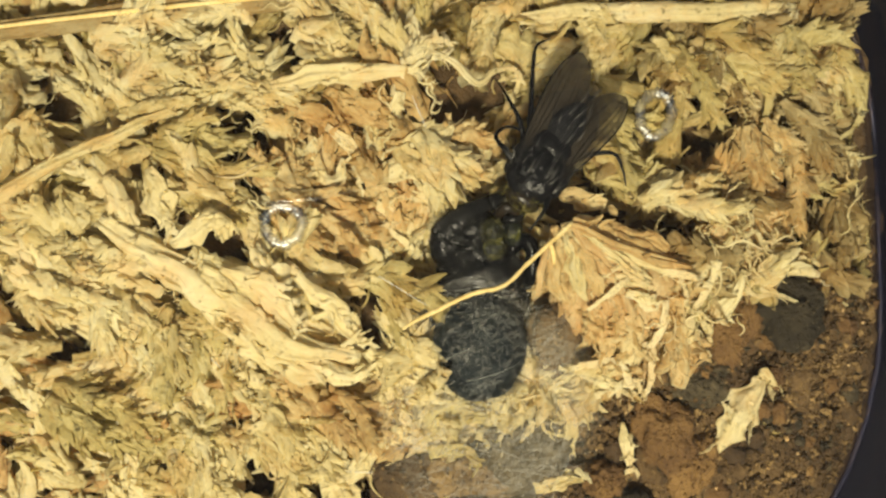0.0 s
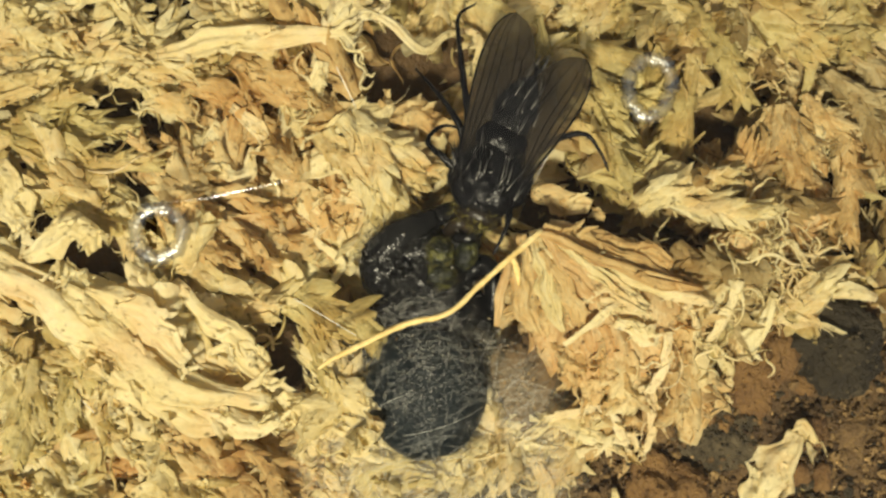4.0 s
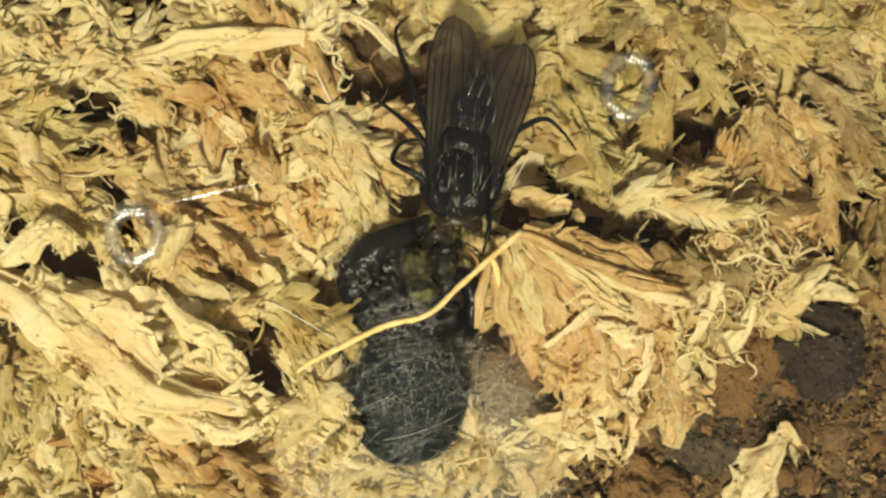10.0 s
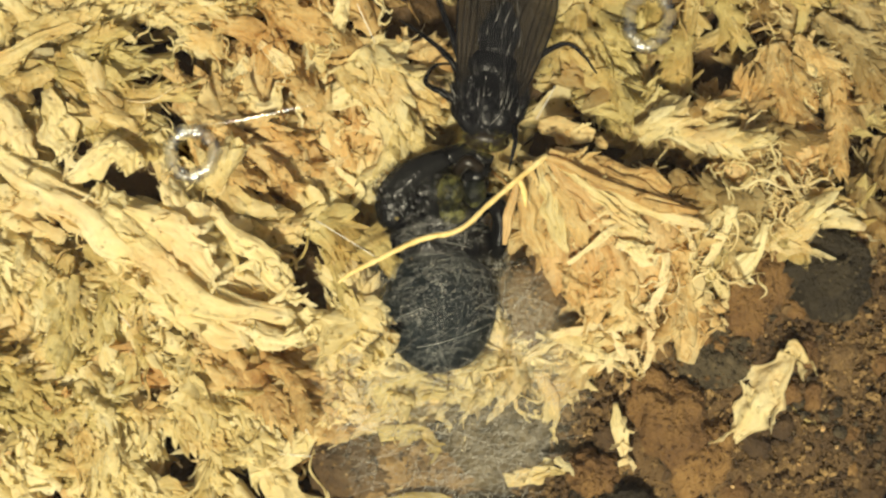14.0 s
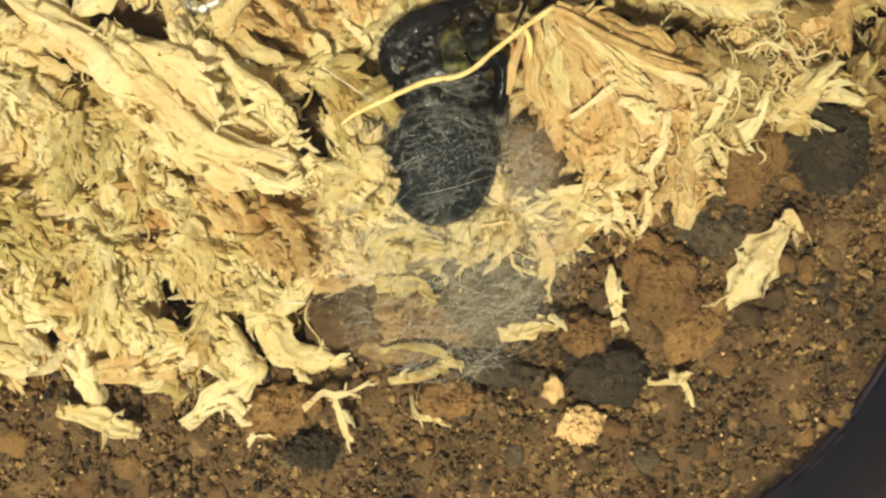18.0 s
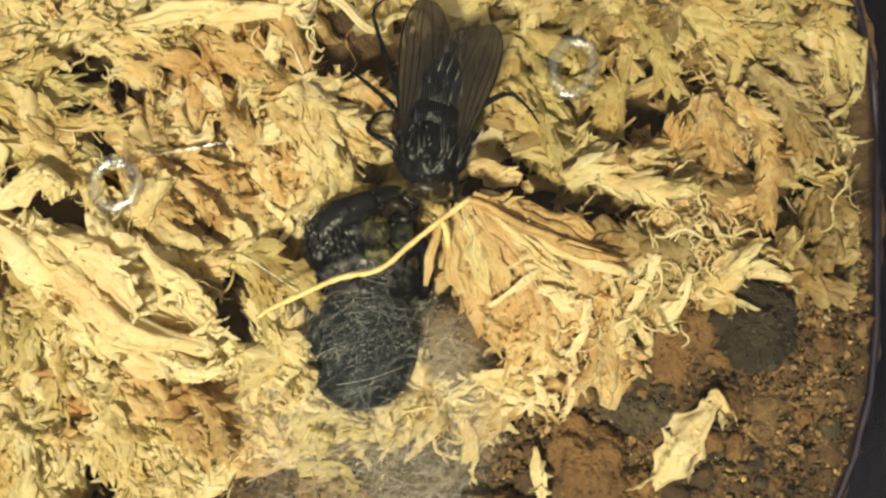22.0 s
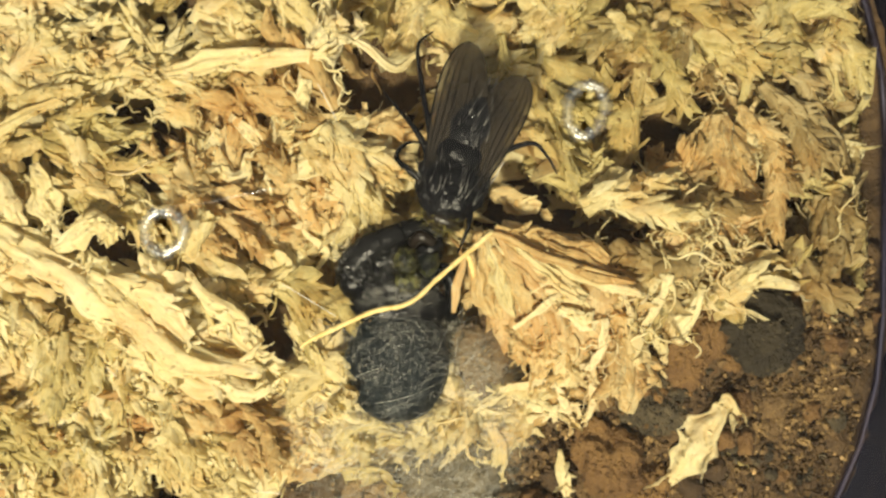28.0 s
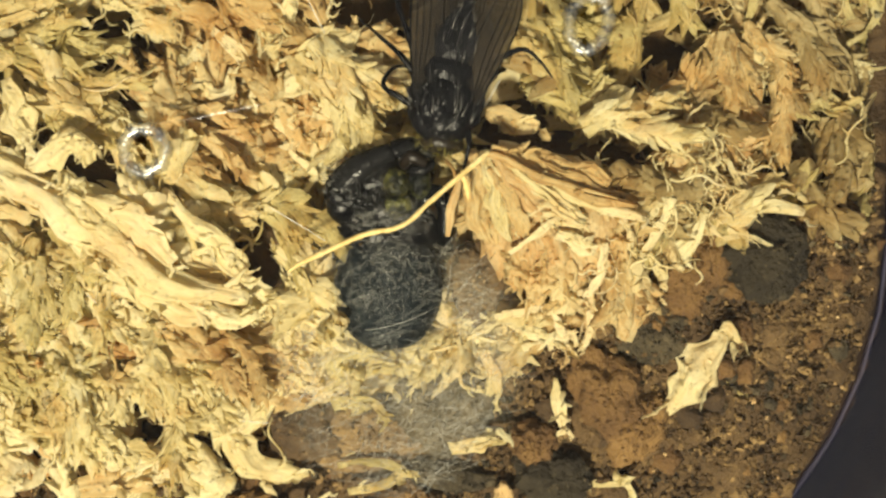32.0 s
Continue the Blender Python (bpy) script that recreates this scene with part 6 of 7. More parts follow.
# ---- more crumpled flakes strewn over the heap ----
def strew(count, mats, where, low, high, lift):
    made = 0
    while made < count:
        x, y = rng.uniform(-24, RIGHT - 1.5), rng.uniform(-13.5, 18)
        hollow = np.hypot(HOLLOWS[:, 0] - x, HOLLOWS[:, 1] - y) < HOLLOWS[:, 2] + 0.8
        body = ((x + 2.2) / 3.6) ** 2 + ((y + 0.5) / 5.6) ** 2 < 1 or ((x - 0.8) / 2.6) ** 2 + ((y - 7.5) / 4.2) ** 2 < 1
        if not (mossy(x, y) and where(x, y)) or math.hypot((x - 4.5) / 3.6, (y - 0.1) / 3.4) < 1 or hollow.any() or body or inside(x, y) < 3.0:
            continue
        made += 1
        flow = 0.95 + 1.3 * noise.noise(Vector((x * 0.12, y * 0.12, 4.0))) if x < -4 else 2.4 + 2.5 * noise.noise(Vector((x * 0.14, y * 0.14, 8.0)))
        yaw = flow + rng.normal(0, 0.45)
        length, wide = rng.uniform(low, high), rng.uniform(0.5, 1.25)
        bend = rng.normal(0, 0.16) * length
        pts = []
        for s in (-0.5, -0.17, 0.17, 0.5):
            px = x - math.sin(yaw) * s * length + math.cos(yaw) * bend * (1 - 4 * s * s)
            py = y + math.cos(yaw) * s * length + math.sin(yaw) * bend * (1 - 4 * s * s)
            pz = 0.5 * float(moss_height(np.array(px), np.array(py))) + 0.5 * float(moss_height(np.array(x), np.array(y))) + lift + rng.normal(0, 0.14)
            pts.append((px, py, min(pz, 4.2)))
        mat, colour = mats[int(rng.integers(len(mats)))]
        base = np.array(pts[0])
        ob = thing("moss_sprig", base, f"{colour} plump sprig of dead moss with overlapping leaves", "moss", "moss sprigs")
        fat = rng.uniform(0.45, 0.8)
        path, side, up, body, at, way, face, big = sprig_frames([base], yaw, math.atan2(pts[-1][2] - pts[0][2], length), length, fat, int(10 + 4 * length))
        part("stem", tube(path[0] - base, 0.62 * body[0], 7, 2, 0.8, 0.08), mat, ob)
        clad(ob, base, at[0], way[0], face[0], 1.25 * big[0].ravel(), mat)


strew(78, ((MOSS, "dry yellow"), (PALE, "pale cream"), (MOSS, "dry yellow")), lambda x, y: x < 3 and not brown_place(x, y), 2.2, 5.0, 0.25)
strew(36, ((MOSS_BROWN, "orange-brown"), (MOSS_BROWN, "orange-brown"), (MOSS, "dry yellow")), brown_place, 1.6, 3.6, 0.3)
strew(44, ((MOSS_OLIVE, "dull olive"), (MOSS_TAN, "withered shade-darkened tan"), (MOSS, "dry yellow")), lambda x, y: x > 3 and not brown_place(x, y), 2.0, 4.6, 0.3)


def curl(x, y, mat, colour, lift, long, thick):
    """A thin crinkled shred with two or three side shoots."""
    z = float(moss_height(np.array(x), np.array(y))) + lift
    yaw = rng.uniform(0, 2 * math.pi)
    stem = ropes([(x, y, min(z, 4.0))], yaw, rng.normal(0, 0.12), long, thick, 22, 7)
    k = int(rng.integers(2, 4))
    at = stem[0].reshape(22, 7, 3).mean(1)[rng.integers(5, 20, k)]
    shoots = ropes(at, yaw + rng.choice([-1, 1], k) * rng.uniform(0.4, 1.2, k), rng.normal(0.05, 0.2, k), rng.uniform(0.25, 0.5, k) * long, 0.7 * thick, 12, 6)
    vf = join_uv(stem, shoots)
    vf[0][:, 2] = np.minimum(vf[0][:, 2], 4.6)
    solo("moss_curl", vf, mat, f"{colour} thin curling moss shred", "moss", "moss curls", at=(x, y, z))


# a lacy tangle by the dark clod, then shreds over the bundle and the rest
for cx, cy, sx, sy, count, mat, colour in ((11.8, 2.4, 1.5, 0.9, 80, PALE, "pale cream"), (6.0, -2.6, 1.8, 1.4, 16, PALE, "pale cream"), (7.0, -0.8, 1.1, 1.5, 24, PALE, "pale cream"), (5.2, 0.6, 0.9, 0.6, 12, PALE, "pale cream"), (15.5, 6.0, 2.2, 3.5, 16, MOSS, "dry yellow"), (-6.0, 11.5, 2.5, 2.5, 12, PALE, "pale cream"),
                                             (-14.0, 4.0, 5.0, 5.0, 34, MOSS, "dry yellow"), (-9.0, -5.0, 2.5, 2.5, 14, MOSS, "dry yellow"), (4.0, -6.6, 1.6, 0.8, 12, PALE, "pale cream")):
    for _ in range(count):
        x, y = rng.normal(cx, sx), rng.normal(cy, sy)
        body = ((x + 2.2) / 3.4) ** 2 + ((y + 0.5) / 5.4) ** 2 < 1 or ((x - 0.8) / 2.8) ** 2 + ((y - 7.5) / 4.4) ** 2 < 1
        if body or inside(x, y) < 4.2 or moss_depth(x, y) < 0.6:
            continue
        curl(x, y, mat, colour, rng.uniform(0.35, 0.9), rng.uniform(1.4, 3.4), rng.uniform(0.03, 0.085))

# ---- spider and fly ----
def hairs(points, outward, length, thick, lean=0.5):
    """Short stiff hairs from points on a body."""
    p, d = np.asarray(points, float), np.asarray(outward, float)
    n = len(p)
    d = d + lean * rng.normal(size=(n, 3))
    d /= np.linalg.norm(d, axis=1, keepdims=True)
    ln = length * rng.uniform(0.5, 1.3, (n, 1))
    s = np.cross(d, rng.normal(size=(n, 3)))
    s = s / np.linalg.norm(s, axis=1, keepdims=True) * thick
    q = np.cross(d, s)
    tip = p + d * ln
    v = np.stack([p + s, p - 0.5 * s + 0.87 * q, p - 0.5 * s - 0.87 * q, tip], 1).reshape(-1, 3)
    f = [(4 * k + a, 4 * k + b, 4 * k + 3) for k in range(n) for a, b in ((0, 1), (1, 2), (2, 0))]
    return v, f


def build_spider():
    """Its own origin is under its waist; it faces up the picture towards the fly."""
    sp = thing("spider", (-2.2, 0.0, -1.2), "black hairy jumping spider feeding on a fly, wrapped in silk", "spider")
    ab, ar = (-0.1, -2.8, 2.0), (2.42, 2.75, 1.75)
    body = part("abdomen", ball(ab, ar, 30, 36, 0.04, 2.2), GREY_HAIR, sp, "dark slate-grey hairy abdomen")
    part("hair", hairs(*on_ball(ab, ar, 1500, 0.1), 0.34, 0.012, 0.7), GREY_HAIR, body, "short grey hairs")
    front = part("carapace", join(ball((-0.1, 0.0, 1.9), (2.35, 1.5, 1.15), 20, 26, 0.06, 2.0), ball((-0.1, 1.2, 2.0), (1.7, 1.3, 1.1), 20, 26, 0.06, 2.0), ball((-0.4, 2.2, 2.0), (1.55, 1.15, 0.9), 20, 26, 0.1, 3.0), ball((1.2, 2.6, 2.0), (0.9, 0.8, 0.8), 16, 20, 0.1, 3.0)), BLACK_HAIR, sp, "black hairy back and head")
    part("hair", hairs(*on_ball((-0.1, 0.3, 1.9), (2.15, 1.3, 1.1), 500, 0.1), 0.38, 0.014, 0.7), BRISTLE, front)
    left = part("front_leg", join(tube([(-0.9, 0.6, 2.0), (-1.9, 1.1, 2.4), (-2.0, 2.0, 2.7)], [0.55, 0.8, 0.72], 14, 6, 0.85, 0.06),
                                  ball((-1.7, 1.75, 2.4), (1.0, 0.9, 0.8), 20, 24, 0.16, 3), ball((-2.05, 2.1, 2.7), (0.62, 0.55, 0.5), 14, 18, 0.12, 3),
                                  tube([(-2.0, 2.0, 2.8), (-1.1, 2.85, 3.05), (0.3, 3.55, 3.0)], [0.72, 0.62, 0.42], 18, 8, 0.7, 0.035)), BLACK_HAIR, front, "glossy black front leg, bent")
    part("foot", tube([(0.3, 3.55, 3.0), (1.1, 3.75, 2.9), (2.2, 3.35, 2.8)], [0.42, 0.4, 0.24], 12, 5, 0.8, 0.035), BLACK_HAIR, left)
    part("hair", hairs(*on_ball((-1.3, 2.1, 2.6), (1.5, 1.2, 0.85), 420, 0.1), 0.32, 0.014, 0.9), BRISTLE, left, "short stiff glossy hairs, some coloured pale as glints")
    right = part("front_leg", tube([(1.1, 0.9, 1.9), (2.0, 1.7, 2.3), (2.5, 1.2, 2.4), (2.5, 0.0, 2.2), (2.3, -0.7, 1.6)], [0.4, 0.42, 0.4, 0.34, 0.24], 10, 6, 1, 0.04), BLACK_HAIR, front, "black bent front leg")
    part("foot", tube([(2.3, -0.7, 1.6), (2.5, -1.3, 1.1)], [0.24, 0.12], 8, 5), BLACK_HAIR, right)
    for x, y, z, r, turn, lab in ((0.45, 2.15, 2.95, (0.55, 0.62, 0.42), 10, "iridescent yellow-green jaw"), (1.5, 2.1, 2.75, (0.46, 0.66, 0.42), -14, "grey-green jaw"), (0.45, 1.25, 2.8, (0.66, 0.55, 0.4), 0, "hairy yellow-green brow")):
        jaw = part("jaw" if y > 2 else "brow", ball((x, y, z), r, 18, 22, 0.16, 3.0, (0, 0, turn)), GREEN_JAW, front, lab)
        part("bristle", hairs(*on_ball((x, y, z), r, 150, 0.0), 0.26, 0.012, 0.8), GOLD_HAIR if x < 1 else GREY_HAIR, jaw, "fine bristles")
    part("palp", tube([(0.7, 2.9, 2.8), (1.15, 3.3, 3.25), (1.75, 3.0, 3.1)], [0.22, 0.3, 0.2], 10, 5, 0.8, 0.03), FLY_HEAD, front, "dark brown palp")
    part("palp", tube([(1.0, 2.7, 2.9), (1.6, 2.75, 3.0), (2.1, 3.1, 2.9)], [0.2, 0.3, 0.16], 10, 5, 0.8, 0.03), BLACK_HAIR, front, "black palp")
    for pts in ([(-1.4, 0.1, 1.6), (-2.1, 0.2, 1.9), (-2.5, -0.35, 1.5), (-2.75, -0.55, 0.9)], [(-1.2, -0.4, 1.3), (-2.3, -0.5, 1.2), (-2.7, -1.6, 0.8)], [(-1.0, -0.8, 1.0), (-2.4, -1.8, 1.0), (-2.9, -3.2, 0.6)],
                [(1.2, -0.2, 1.4), (2.2, -0.2, 1.6), (2.5, -1.2, 1.0)], [(1.1, -0.5, 1.1), (2.3, -0.8, 1.1), (2.6, -2.2, 0.6)], [(1.0, -0.9, 0.9), (2.4, -2.0, 0.8), (2.5, -3.6, 0.5)]):
        leg = part("leg", tube(pts, [0.4, 0.38, 0.2], 10, 6, 1, 0.04), BLACK_HAIR, sp)
    # White specks serve both as silk lint and as sparkles on the black.
    lint = [hairs(*on_ball(c, r, k, 0.25), 0.18, 0.018, 1.6) for c, r, k in (((-1.5, 1.9, 2.55), (1.25, 1.1, 0.9), 34), ((0.2, 1.2, 2.2), (1.9, 1.6, 1.0), 40), ((0.6, 3.3, 2.9), (1.3, 0.5, 0.45), 14))]
    tagged(part("lint", join(*lint), SILK, front, "tiny white specks, silk lint and painted sparkles"), kind="stuff")
    for x, y in ((-0.9, 1.75), (-1.35, 1.2), (-0.35, 0.75), (0.1, 0.55), (-1.9, 2.0), (-2.3, 1.5)):
        part("glint_eye", ball((x, y, 2.95 if x > -1.8 else 3.2), (0.13, 0.13, 0.12), 8, 10), FLY_BODY, front, "tiny glossy black eye")
    return sp, front


def wing(flip):
    """A wing along +y from its hinge; flip is -1 for the left one. Leading edge outside."""
    n, m = 30, 9
    u = np.sin(np.linspace(0, np.pi / 2, n))
    grow = np.clip(u / 0.58, 0, 1)
    half = (0.18 + 0.90 * grow**1.3 * (2.6 - 1.6 * grow**0.8)) * np.sqrt(np.clip(1 - ((u - 0.58) / 0.421).clip(0) ** 2.2, 0, 1))
    mid = -0.80 * np.sin(np.pi / 2 * np.clip(u / 0.65, 0, 1))
    lead, trail = mid + half, half - mid
    s = np.linspace(0, 1, m)
    x = flip * (lead[:, None] - (lead + trail)[:, None] * s[None])
    y = np.broadcast_to(u[:, None] * (5.3 if flip > 0 else 6.0), x.shape) + 0.25 * s[None] * np.sin(np.pi * u)[:, None] * -1
    z = 0.18 * np.sin(u * 2.6)[:, None] + 0.10 * np.cos(s * 9)[None] * u[:, None] * 0.6 - 0.30 * s[None] * (0.4 + 0.6 * u[:, None])
    top = np.stack([x, y, z], -1)
    v = np.concatenate([top.reshape(-1, 3), (top - [0, 0, 0.025]).reshape(-1, 3)])
    k = n * m
    f = []
    for i in range(n - 1):
        for j in range(m - 1):
            q = (i * m + j, i * m + j + 1, (i + 1) * m + j + 1, (i + 1) * m + j)
            f += [q, tuple(k + a for a in q[::-1])]
    veins = []
    for e, (c0, c1, end) in enumerate(((0.0, 0.0, 0.99), (0.12, 0.05, 0.97), (0.25, 0.2, 0.95), (0.4, 0.42, 0.93), (0.55, 0.66, 0.86), (0.72, 0.88, 0.7))):
        idx = np.linspace(0, end * (n - 1), 9)
        col = np.interp(idx, [0, n - 1], [c0, c1]) * (m - 1)
        pts = [top[int(round(i)), int(round(c))] * (1, 1, 1) + (0, 0, 0.012) for i, c in zip(idx, col)]
        veins.append((pts, 0.050 if e == 0 else 0.028))
    return (v, f), veins


def build_fly():
    """Origin at the neck; the body runs back along +y."""
    fly = thing("fly", (0.0, 4.0, 2.6), "dead black bristly fly with smoky wings, held by the spider", "fly")
    th, tr = (0, 1.35, 0.0), (1.58, 1.65, 1.0)
    thorax = part("thorax", join(ball(th, tr, 30, 36, 0.14, 2.2), ball((0.55, 1.2, 0.15), (0.65, 1.0, 0.75), 16, 20, 0.1, 3), ball((-0.55, 1.2, 0.15), (0.65, 1.0, 0.75), 16, 20, 0.1, 3), ball((0, 2.7, 0.05), (1.5, 0.95, 0.9), 14, 18, 0.1)), FLY_BODY, fly, "glossy black thorax")
    p, d = on_ball(th, tr, 420, 0.0)
    part("bristle", hairs(p, 0.6 * d + [0, 1.0, 0], 0.75, 0.016, 0.3), FLY_BODY, thorax, "stiff black bristles")
    p, d = on_ball(th, tr, 150, 0.0)
    # Paler bristles: their glints are partly in the colour.
    part("bristle", hairs(p, 0.5 * d + [0, 1.0, 0], 0.85, 0.024, 0.25), BRISTLE, thorax, "bristles with glints put into their pale colour")
    # The same on the fly: lint that doubles as painted sparkles.
    tagged(part("lint", hairs(*on_ball((0, 1.4, 0.05), (1.32, 1.6, 0.98), 60, 0.2), 0.16, 0.018, 1.6), SILK, thorax, "tiny white specks, lint and painted sparkles"), kind="stuff")
    aa, ar = (0.03, 3.9, -0.1), (1.6, 2.15, 0.98)
    abdomen = part("abdomen", ball(aa, ar, 22, 26, 0.03, 2), FLY_BODY, fly, "black striped hairy abdomen")
    p, d = on_ball(aa, ar, 420, 0.0)
    part("bristle", hairs(p, d * 0.5 + [0, 1.0, 0.1], 0.6, 0.015, 0.3), FLY_BODY, abdomen)
    p, d = on_ball(aa, ar, 170, 0.0)
    part("bristle", hairs(p, d * 0.4 + [0, 1.0, 0.1], 0.8, 0.022, 0.2), BRISTLE, abdomen)
    head = part("head", join(ball((0.1, -0.25, -0.35), (1.0, 0.55, 0.75), 16, 20, 0.04), ), FLY_HEAD, fly, "dark brown head under golden hairs")
    p, d = on_ball((0.1, -0.2, -0.3), (1.0, 0.6, 0.75), 150, 0.0)
    part("fringe", hairs(p, d + [0, -0.2, 0.3], 0.42, 0.016, 0.5), GOLD_HAIR, head, "golden-yellow hair fringe")
    for pts in ([(-1.05, 1.0, -0.1), (-1.9, 1.3, 0.25), (-2.7, 1.7, 0.1), (-2.35, 2.5, -0.1), (-1.3, 2.7, -0.3)], [(-1.0, 1.8, -0.1), (-2.0, 2.9, 0.2), (-3.2, 3.7, 0.0), (-4.2, 4.3, -0.6)],
                [(-0.95, 2.1, -0.1), (-1.9, 3.8, 0.15), (-2.8, 5.5, 0.1), (-3.3, 6.7, -0.1), (-2.9, 7.5, -0.5)],
                [(1.1, 0.5, 0.1), (1.3, -0.3, 0.3), (1.2, -1.5, 0.1)], [(1.0, 2.0, -0.2), (1.7, 3.3, 0.0), (2.8, 4.1, -0.1), (3.6, 3.8, -0.4), (4.3, 3.2, -0.8)]):
        leg = part("leg", tube(pts, [0.16, 0.15, 0.10, 0.07, 0.04], 8, 6, 1, 0.1), FLY_BODY, fly)
        run = spline(pts, 8)
        part("bristle", hairs(np.repeat(run, 2, 0), rng.normal(size=(2 * len(run), 3)), 0.24, 0.01, 0.5), BRISTLE, leg)
    wings = []
    for flip in (-1, 1):
        vf, veins = wing(flip)
        w = part("wing", vf, WING, fly, "smoky brown translucent wing")
        w.location = (flip * 1.12 * MM, 1.35 * MM, 0.68 * MM)
        for pts, r in veins:
            part("vein", tube(pts, [r, r * 0.9, r * 0.45], 5, 3), FLY_BODY, w)
        wings.append(w)
    return fly, wings


SPIDER, SPIDER_FRONT = build_spider()
FLY, WINGS = build_fly()

straw = thing("bent_straw", (-1.35, 0.3, 4.4), "bent golden straw lying across the spider", "straw")
part("stalk", tube([(-4.9, -2.05, -0.8), (-4.3, -1.65, -0.5), (-3.35, -1.2, -0.3), (-1.6, -0.4, 0.0), (0.0, 0.0, 0.0), (1.2, 1.05, -0.2), (2.32, 2.03, -0.4), (3.5, 3.05, -0.9)], [0.07, 0.09, 0.115, 0.11, 0.10, 0.10, 0.115, 0.13], 9, 7, 0.85, 0.13), STRAW, straw)
part("torn_end", tube([(3.4, 2.95, -0.9), (4.2, 2.75, -1.0), (5.4, 2.1, -1.1), (7.0, 1.6, -1.5), (8.9, 1.1, -1.7)], [0.13, 0.12, 0.14, 0.12, 0.04], 8, 5, 0.7, 0.14), MOSS_BROWN, straw)

leaf = thing("dry_leaf", (0.68, 1.1, 3.3), "narrow orange dried leaf hanging below the straw", "leaf")
part("blade", strap([(0.27, 1.35, 0.1), (0.1, 0.5, 0.1), (-0.1, -0.5, 0.0), (-0.26, -1.35, -0.2)], [0.16, 0.36, 0.42, 0.16], cup=-0.3, crumple=0.05, ragged=0.05, thick=0.08, twist=0.1), MOSS_ORANGE, leaf)
part("tip", tube([(0.35, 1.3, 0.1), (0.55, 0.75, 0.0), (0.62, 0.2, -0.3)], [0.1, 0.14, 0.05], 7, 5, 0.6, 0.1), STRAW, leaf, "short pale side blade")

# ---- silk ----
def cover(x, y):
    """Height of whatever the silk is spread over."""
    low = np.maximum(ground_top(x, y) + 0.7, 0.45)
    q = 1 - ((x + 2.3) / 2.45) ** 2 - ((y + 2.8) / 2.8) ** 2
    hump = np.where(q > 0, 0.75 + 1.85 * np.sqrt(np.maximum(q, 0)), -9)
    q = 1 - ((x + 2.3) / 2.1) ** 2 - ((y - 0.3) / 1.6) ** 2
    waist = np.where(q > 0, 0.5 + 1.25 * np.sqrt(np.maximum(q, 0)), -9)
    for cx, cy, rx, ry, top in ((1.6, -2.4, 1.6, 2.4, 1.35), (0.0, -8.2, 3.0, 2.3, 1.0), (-3.0, -9.6, 3.2, 2.2, 0.55), (-6.1, -9.6, 2.0, 1.8, 0.7)):
        q = 1 - ((x - cx) / rx) ** 2 - ((y - cy) / ry) ** 2
        low = np.maximum(low, np.where(q > 0, 0.2 + top * np.sqrt(np.maximum(q, 0)), -9))
    return np.maximum(np.maximum(low, hump), waist)


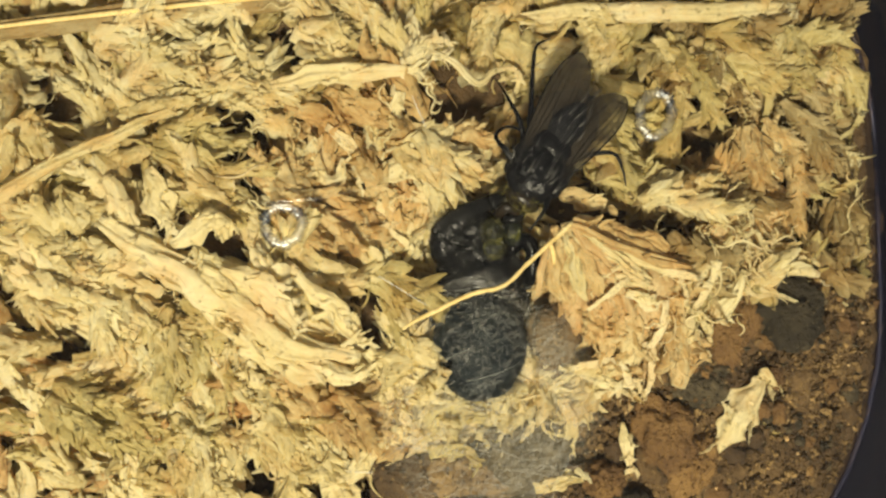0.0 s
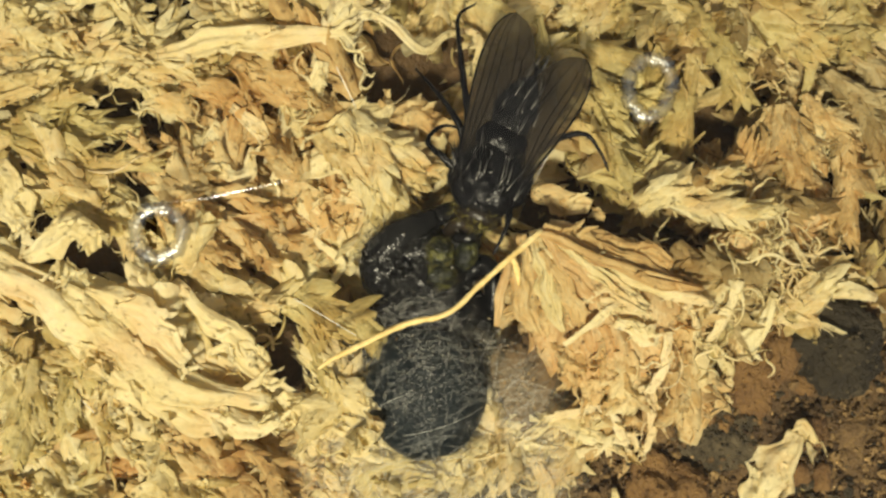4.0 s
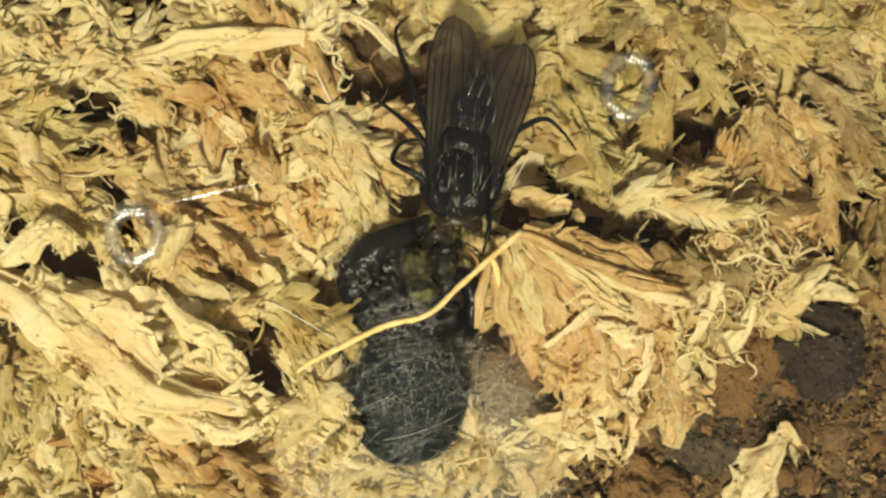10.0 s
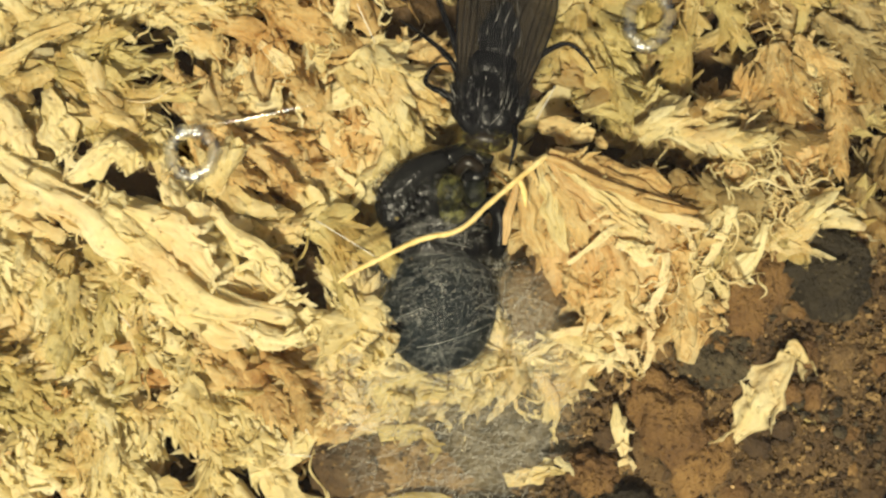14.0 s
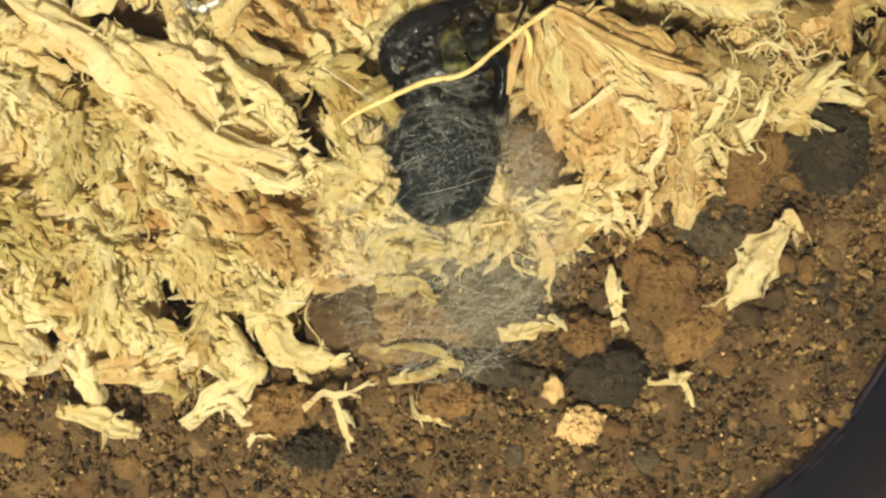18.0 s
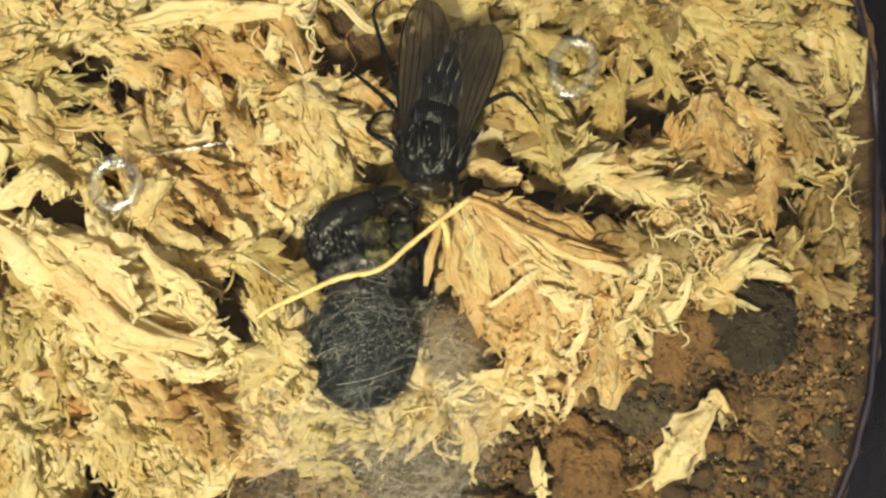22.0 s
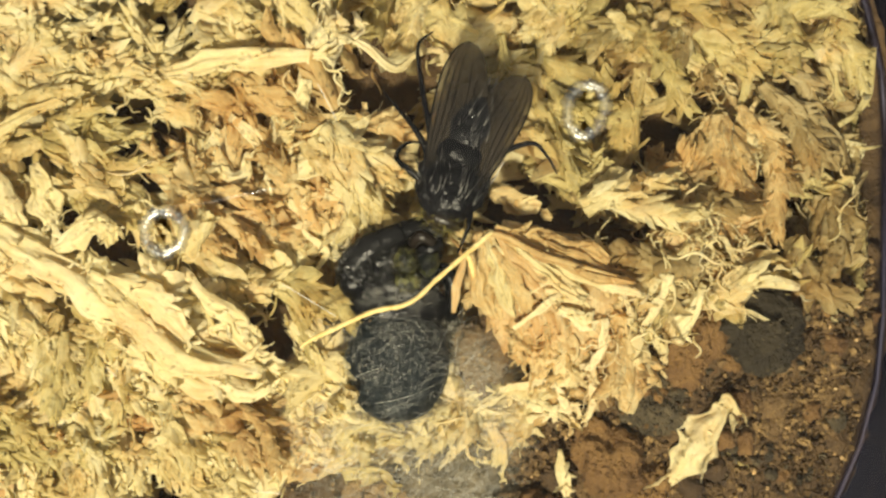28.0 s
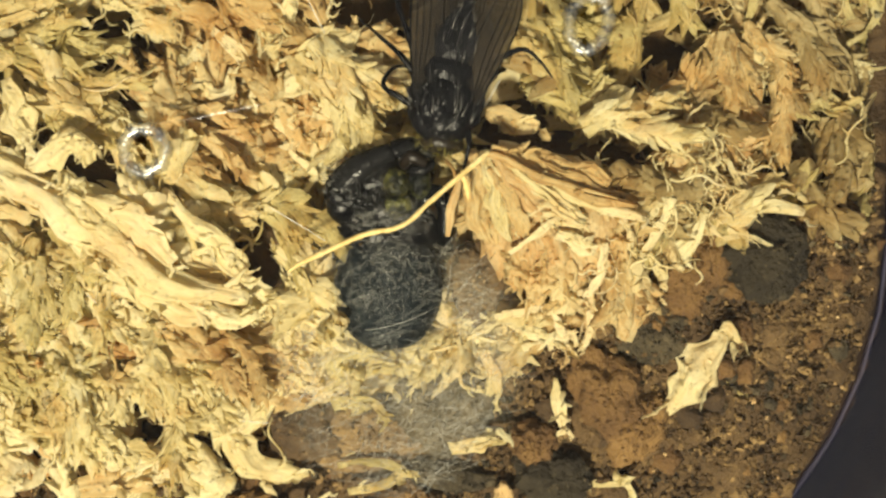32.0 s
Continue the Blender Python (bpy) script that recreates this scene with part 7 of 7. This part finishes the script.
def build_silk():
    web = thing("silk_web", (-2.0, -6.0, 0.0), "thin felted pale silk spread over the spider and soil", "silk")
    n = 54
    gx, gy = np.meshgrid(np.linspace(-8.2, 4.4, n), np.linspace(-13.4, 0.6, n), indexing="ij")
    z = cover(gx, gy)
    for _ in range(5):
        z[1:-1, 1:-1] = np.maximum(z[1:-1, 1:-1], (z[:-2, 1:-1] + z[2:, 1:-1] + z[1:-1, :-2] + z[1:-1, 2:]) / 4)
    z += 0.12 + 0.12 * np.array([noise.fractal(Vector((x * 0.8, y * 0.8, 3.0)), 0.8, 2.0, 3) for x, y in zip(gx.ravel(), gy.ravel())]).reshape(n, n)
    body = ((gx + 2.1) / 6.3) ** 2 + ((gy + 5.9) / 6.5) ** 2
    ring = np.sqrt(((gx + 2.3) / 2.45) ** 2 + ((gy + 2.75) / 2.8) ** 2)
    fade = np.clip((1.0 - body) * 2.6, 0, 1) * np.clip((0.3 - gy) / 1.6, 0, 1) * np.clip((ring - 0.96) / 0.16, 0, 1) * np.interp(gy, [-9.0, -6.5], [0.34, 1.0])
    v = np.stack([gx + 2.0, gy + 6.0, z], -1).reshape(-1, 3)
    f = [(i * n + j, (i + 1) * n + j, (i + 1) * n + j + 1, i * n + j + 1) for i in range(n - 1) for j in range(n - 1)]
    uv = np.stack([fade.ravel(), gy.ravel()], -1)
    part("veil", (v, f, uv), VEIL, web, "milky see-through sheet of silk")

    def thread(x, y, ang, length, r, lift):
        s = np.linspace(-0.5, 0.5, 7)
        bow = rng.normal(0, 0.05) * length
        px = x + s * length * math.cos(ang) - bow * (1 - 4 * s**2) * math.sin(ang)
        py = y + s * length * math.sin(ang) + bow * (1 - 4 * s**2) * math.cos(ang)
        pz = cover(px, py) + lift
        pz = np.maximum(pz, np.interp(s, [-0.5, 0.5], [pz[0], pz[-1]]) - 0.2)
        return tube(np.stack([px + 2.0, py + 6.0, pz], -1), [r, r], 4, 2)

    # single threads stretched over the abdomen
    for x, y, a, ln in ((-3.9, -3.3, 28, 1.5), (-1.6, -3.9, 18, 2.2), (-2.6, -4.8, 14, 1.2), (-1.0, -2.2, 22, 0.9), (-3.2, -2.2, 25, 0.8), (-2.0, -4.4, 24, 1.0), (-0.9, -4.9, 30, 0.8),
                        (-2.4, -1.4, 8, 0.7), (-3.6, -4.4, 40, 0.9), (-1.7, -3.0, 35, 0.8), (0.2, -1.2, 60, 1.4), (0.3, -2.6, 80, 1.6), (-2.9, -3.0, 30, 1.0), (-0.6, -3.3, 26, 1.1)):
        part("thread", thread(x, y, radians(a), ln * 1.5, rng.uniform(0.004, 0.007), 0.26), SILK if ln > 1.3 else FLOSS, web)
    fine = []
    for _ in range(900):
        a = rng.uniform(0, 2 * math.pi)
        r = math.sqrt(rng.random())
        x, y = -1.9 + 5.0 * r * math.cos(a), -6.2 + 6.0 * r * math.sin(a)
        if math.hypot((x + 2.3) / 2.6, (y + 2.5) / 3.0) < 1:
            continue
        fine.append(thread(x, y, rng.normal(0.5, 0.7), rng.uniform(0.6, 2.8), rng.uniform(0.003, 0.008), rng.uniform(0.12, 0.4)))
    for _ in range(400):
        a, r = rng.uniform(0, 2 * math.pi), math.sqrt(rng.random())
        fine.append(thread(-2.3 + 2.5 * r * math.cos(a), -1.9 + 3.3 * r * math.sin(a), rng.normal(0.6, 0.9), rng.uniform(0.3, 1.2), rng.uniform(0.0025, 0.0048), rng.uniform(0.06, 0.22)))
    mesh = [thread(rng.uniform(-4.4, 0.6), rng.uniform(-1.6, 1.3), rng.normal(0.5, 0.8), rng.uniform(0.3, 1.5), rng.uniform(0.003, 0.0055), rng.uniform(0.1, 0.5)) for _ in range(170)]
    tagged(part("fuzz", join(*mesh), FLOSS, web, "white tangle of silk over the waist"), kind="stuff")
    tagged(part("floss", join(*fine), FLOSS, web, "countless fine silk fibres"), kind="stuff")


build_silk()
# lone threads slung between the moss
for k, (a, b) in enumerate((((-16.2, -2.6, 1.6), (-13.9, -5.2, 1.0)), ((-9.3, -6.2, 0.6), (-7.9, -8.2, 0.3)), ((-7.4, 0.9, 2.0), (-5.0, -0.6, 1.6)), ((-5.6, 9.8, 2.8), (-4.9, 8.3, 2.2)), ((1.8, 5.0, 2.4), (2.6, 6.4, 2.2)), ((-9.5, -9.0, 0.4), (-7.8, -9.1, 0.4)))):
    mid = tuple((p + q) / 2 - (0.1 if i == 2 else 0) for i, (p, q) in enumerate(zip(a, b)))
    solo("silk_strand", tube([a, mid, b], [0.018, 0.022, 0.018], 5, 4), SILK, "single pale silk thread slung between moss leaves", "silk", "silk strands", at=a)


# ---- what moves: the feeding spider tugs the fly about ----
def motions():
    # seconds, neck in millimetres, turn in degrees
    tug = [
        (0, -0.09, 4.90, -32.29),
        (1, -0.10, 5.35, -17.75),
        (2, 0.09, 4.15, -28.65),
        (3, -0.15, 4.20, -27.5),
        (6, -0.24, 4.58, -9.21),
        (7, -0.14, 4.65, -16.89),
        (8, 0.05, 4.65, -1.78),
        (9, 0.1, 4.7, -1.74),
        (10, -0.25, 4.14, -8.89),
        (11, 0.0, 4.45, -3.89),
        (12, -0.05, 4.4, -5.54),
        (13, 0.15, 4.4, -3.93),
        (14, -0.35, 4.45, -8.29),
        (17, -0.2, 4.35, -14.64),
        (20, -0.05, 3.9, -18.16),
        (21, 0.15, 4.35, -6.40),
        (22, 0.27, 4.14, -7.37),
        (23, 0.05, 4.25, -6.49),
        (24, 0.1, 4.15, -13.87),
        (27, -0.3, 4.25, -8.20),
        (28, -0.1, 4.15, -17.89),
        (29, -0.15, 4.05, -8.87),
        (30, -0.1, 4.1, -11.09),
        (31, 0.1, 4.05, -11.14),
        (32, 0.05, 4.0, -9.03),
    ]
    walk(FLY, [(t, pose(x * MM, y * MM, 2.6 * MM, 0, 0, a)) for t, x, y, a in tug])
    # seconds, turn of the left and the right wing against the body
    spread = [
        (0, 6.88, -14.38),
        (1, 13.34, -24.82),
        (2, 4.93, -11.23),
        (3, 5.22, -11.71),
        (6, 12.42, -23.34),
        (7, 10.09, -19.57),
        (8, 10.71, -20.58),
        (9, 12.28, -23.12),
        (10, 6.26, -13.38),
        (11, 4.19, -10.05),
        (12, 5.21, -11.69),
        (13, 5.77, -12.59),
        (14, 6.10, -13.13),
        (17, 2.35, -7.07),
        (20, 1.69, -6.01),
        (21, 6.00, -12.96),
        (22, 6.93, -14.46),
        (23, 9.30, -18.30),
        (24, 7.02, -14.61),
        (27, 6.31, -13.47),
        (28, 6.40, -13.61),
        (29, 8.51, -17.02),
        (30, 8.45, -16.92),
        (31, 8.01, -16.22),
        (32, 8.81, -17.51),
    ]
    for side, w in enumerate(WINGS):
        hinge = w.location.copy()
        walk(w, [(row[0], Matrix.Translation(hinge) @ pose(0, 0, 0, 0, 0, row[1 + side])) for row in spread])
    # seconds, how far the head end reaches forward and aside, and its turn
    head = [(0, 0.95, 0.15, 0), (1, 0.85, 0.2, 0), (2, 0.65, 0.1, 0), (3, 0.6, 0.1, 0), (6, 0.22, 0.0, 0), (8, 0.2, 0.1, -1), (10, 0.1, 0.0, 0), (13, 0.0, 0.0, 0),
            (17, -0.02, -0.1, 1), (19, 0.02, -0.1, 1), (21, -0.05, 0.05, 0), (23, -0.15, 0.0, 0), (24, -0.15, 0.05, 0), (27, -0.2, 0.0, 0), (30, -0.25, -0.08, 1), (32, -0.22, -0.08, 1)]
    walk(SPIDER_FRONT, [(t, pose(x * MM, y * MM, 0, 0, 0, a)) for t, y, x, a in head])


motions()
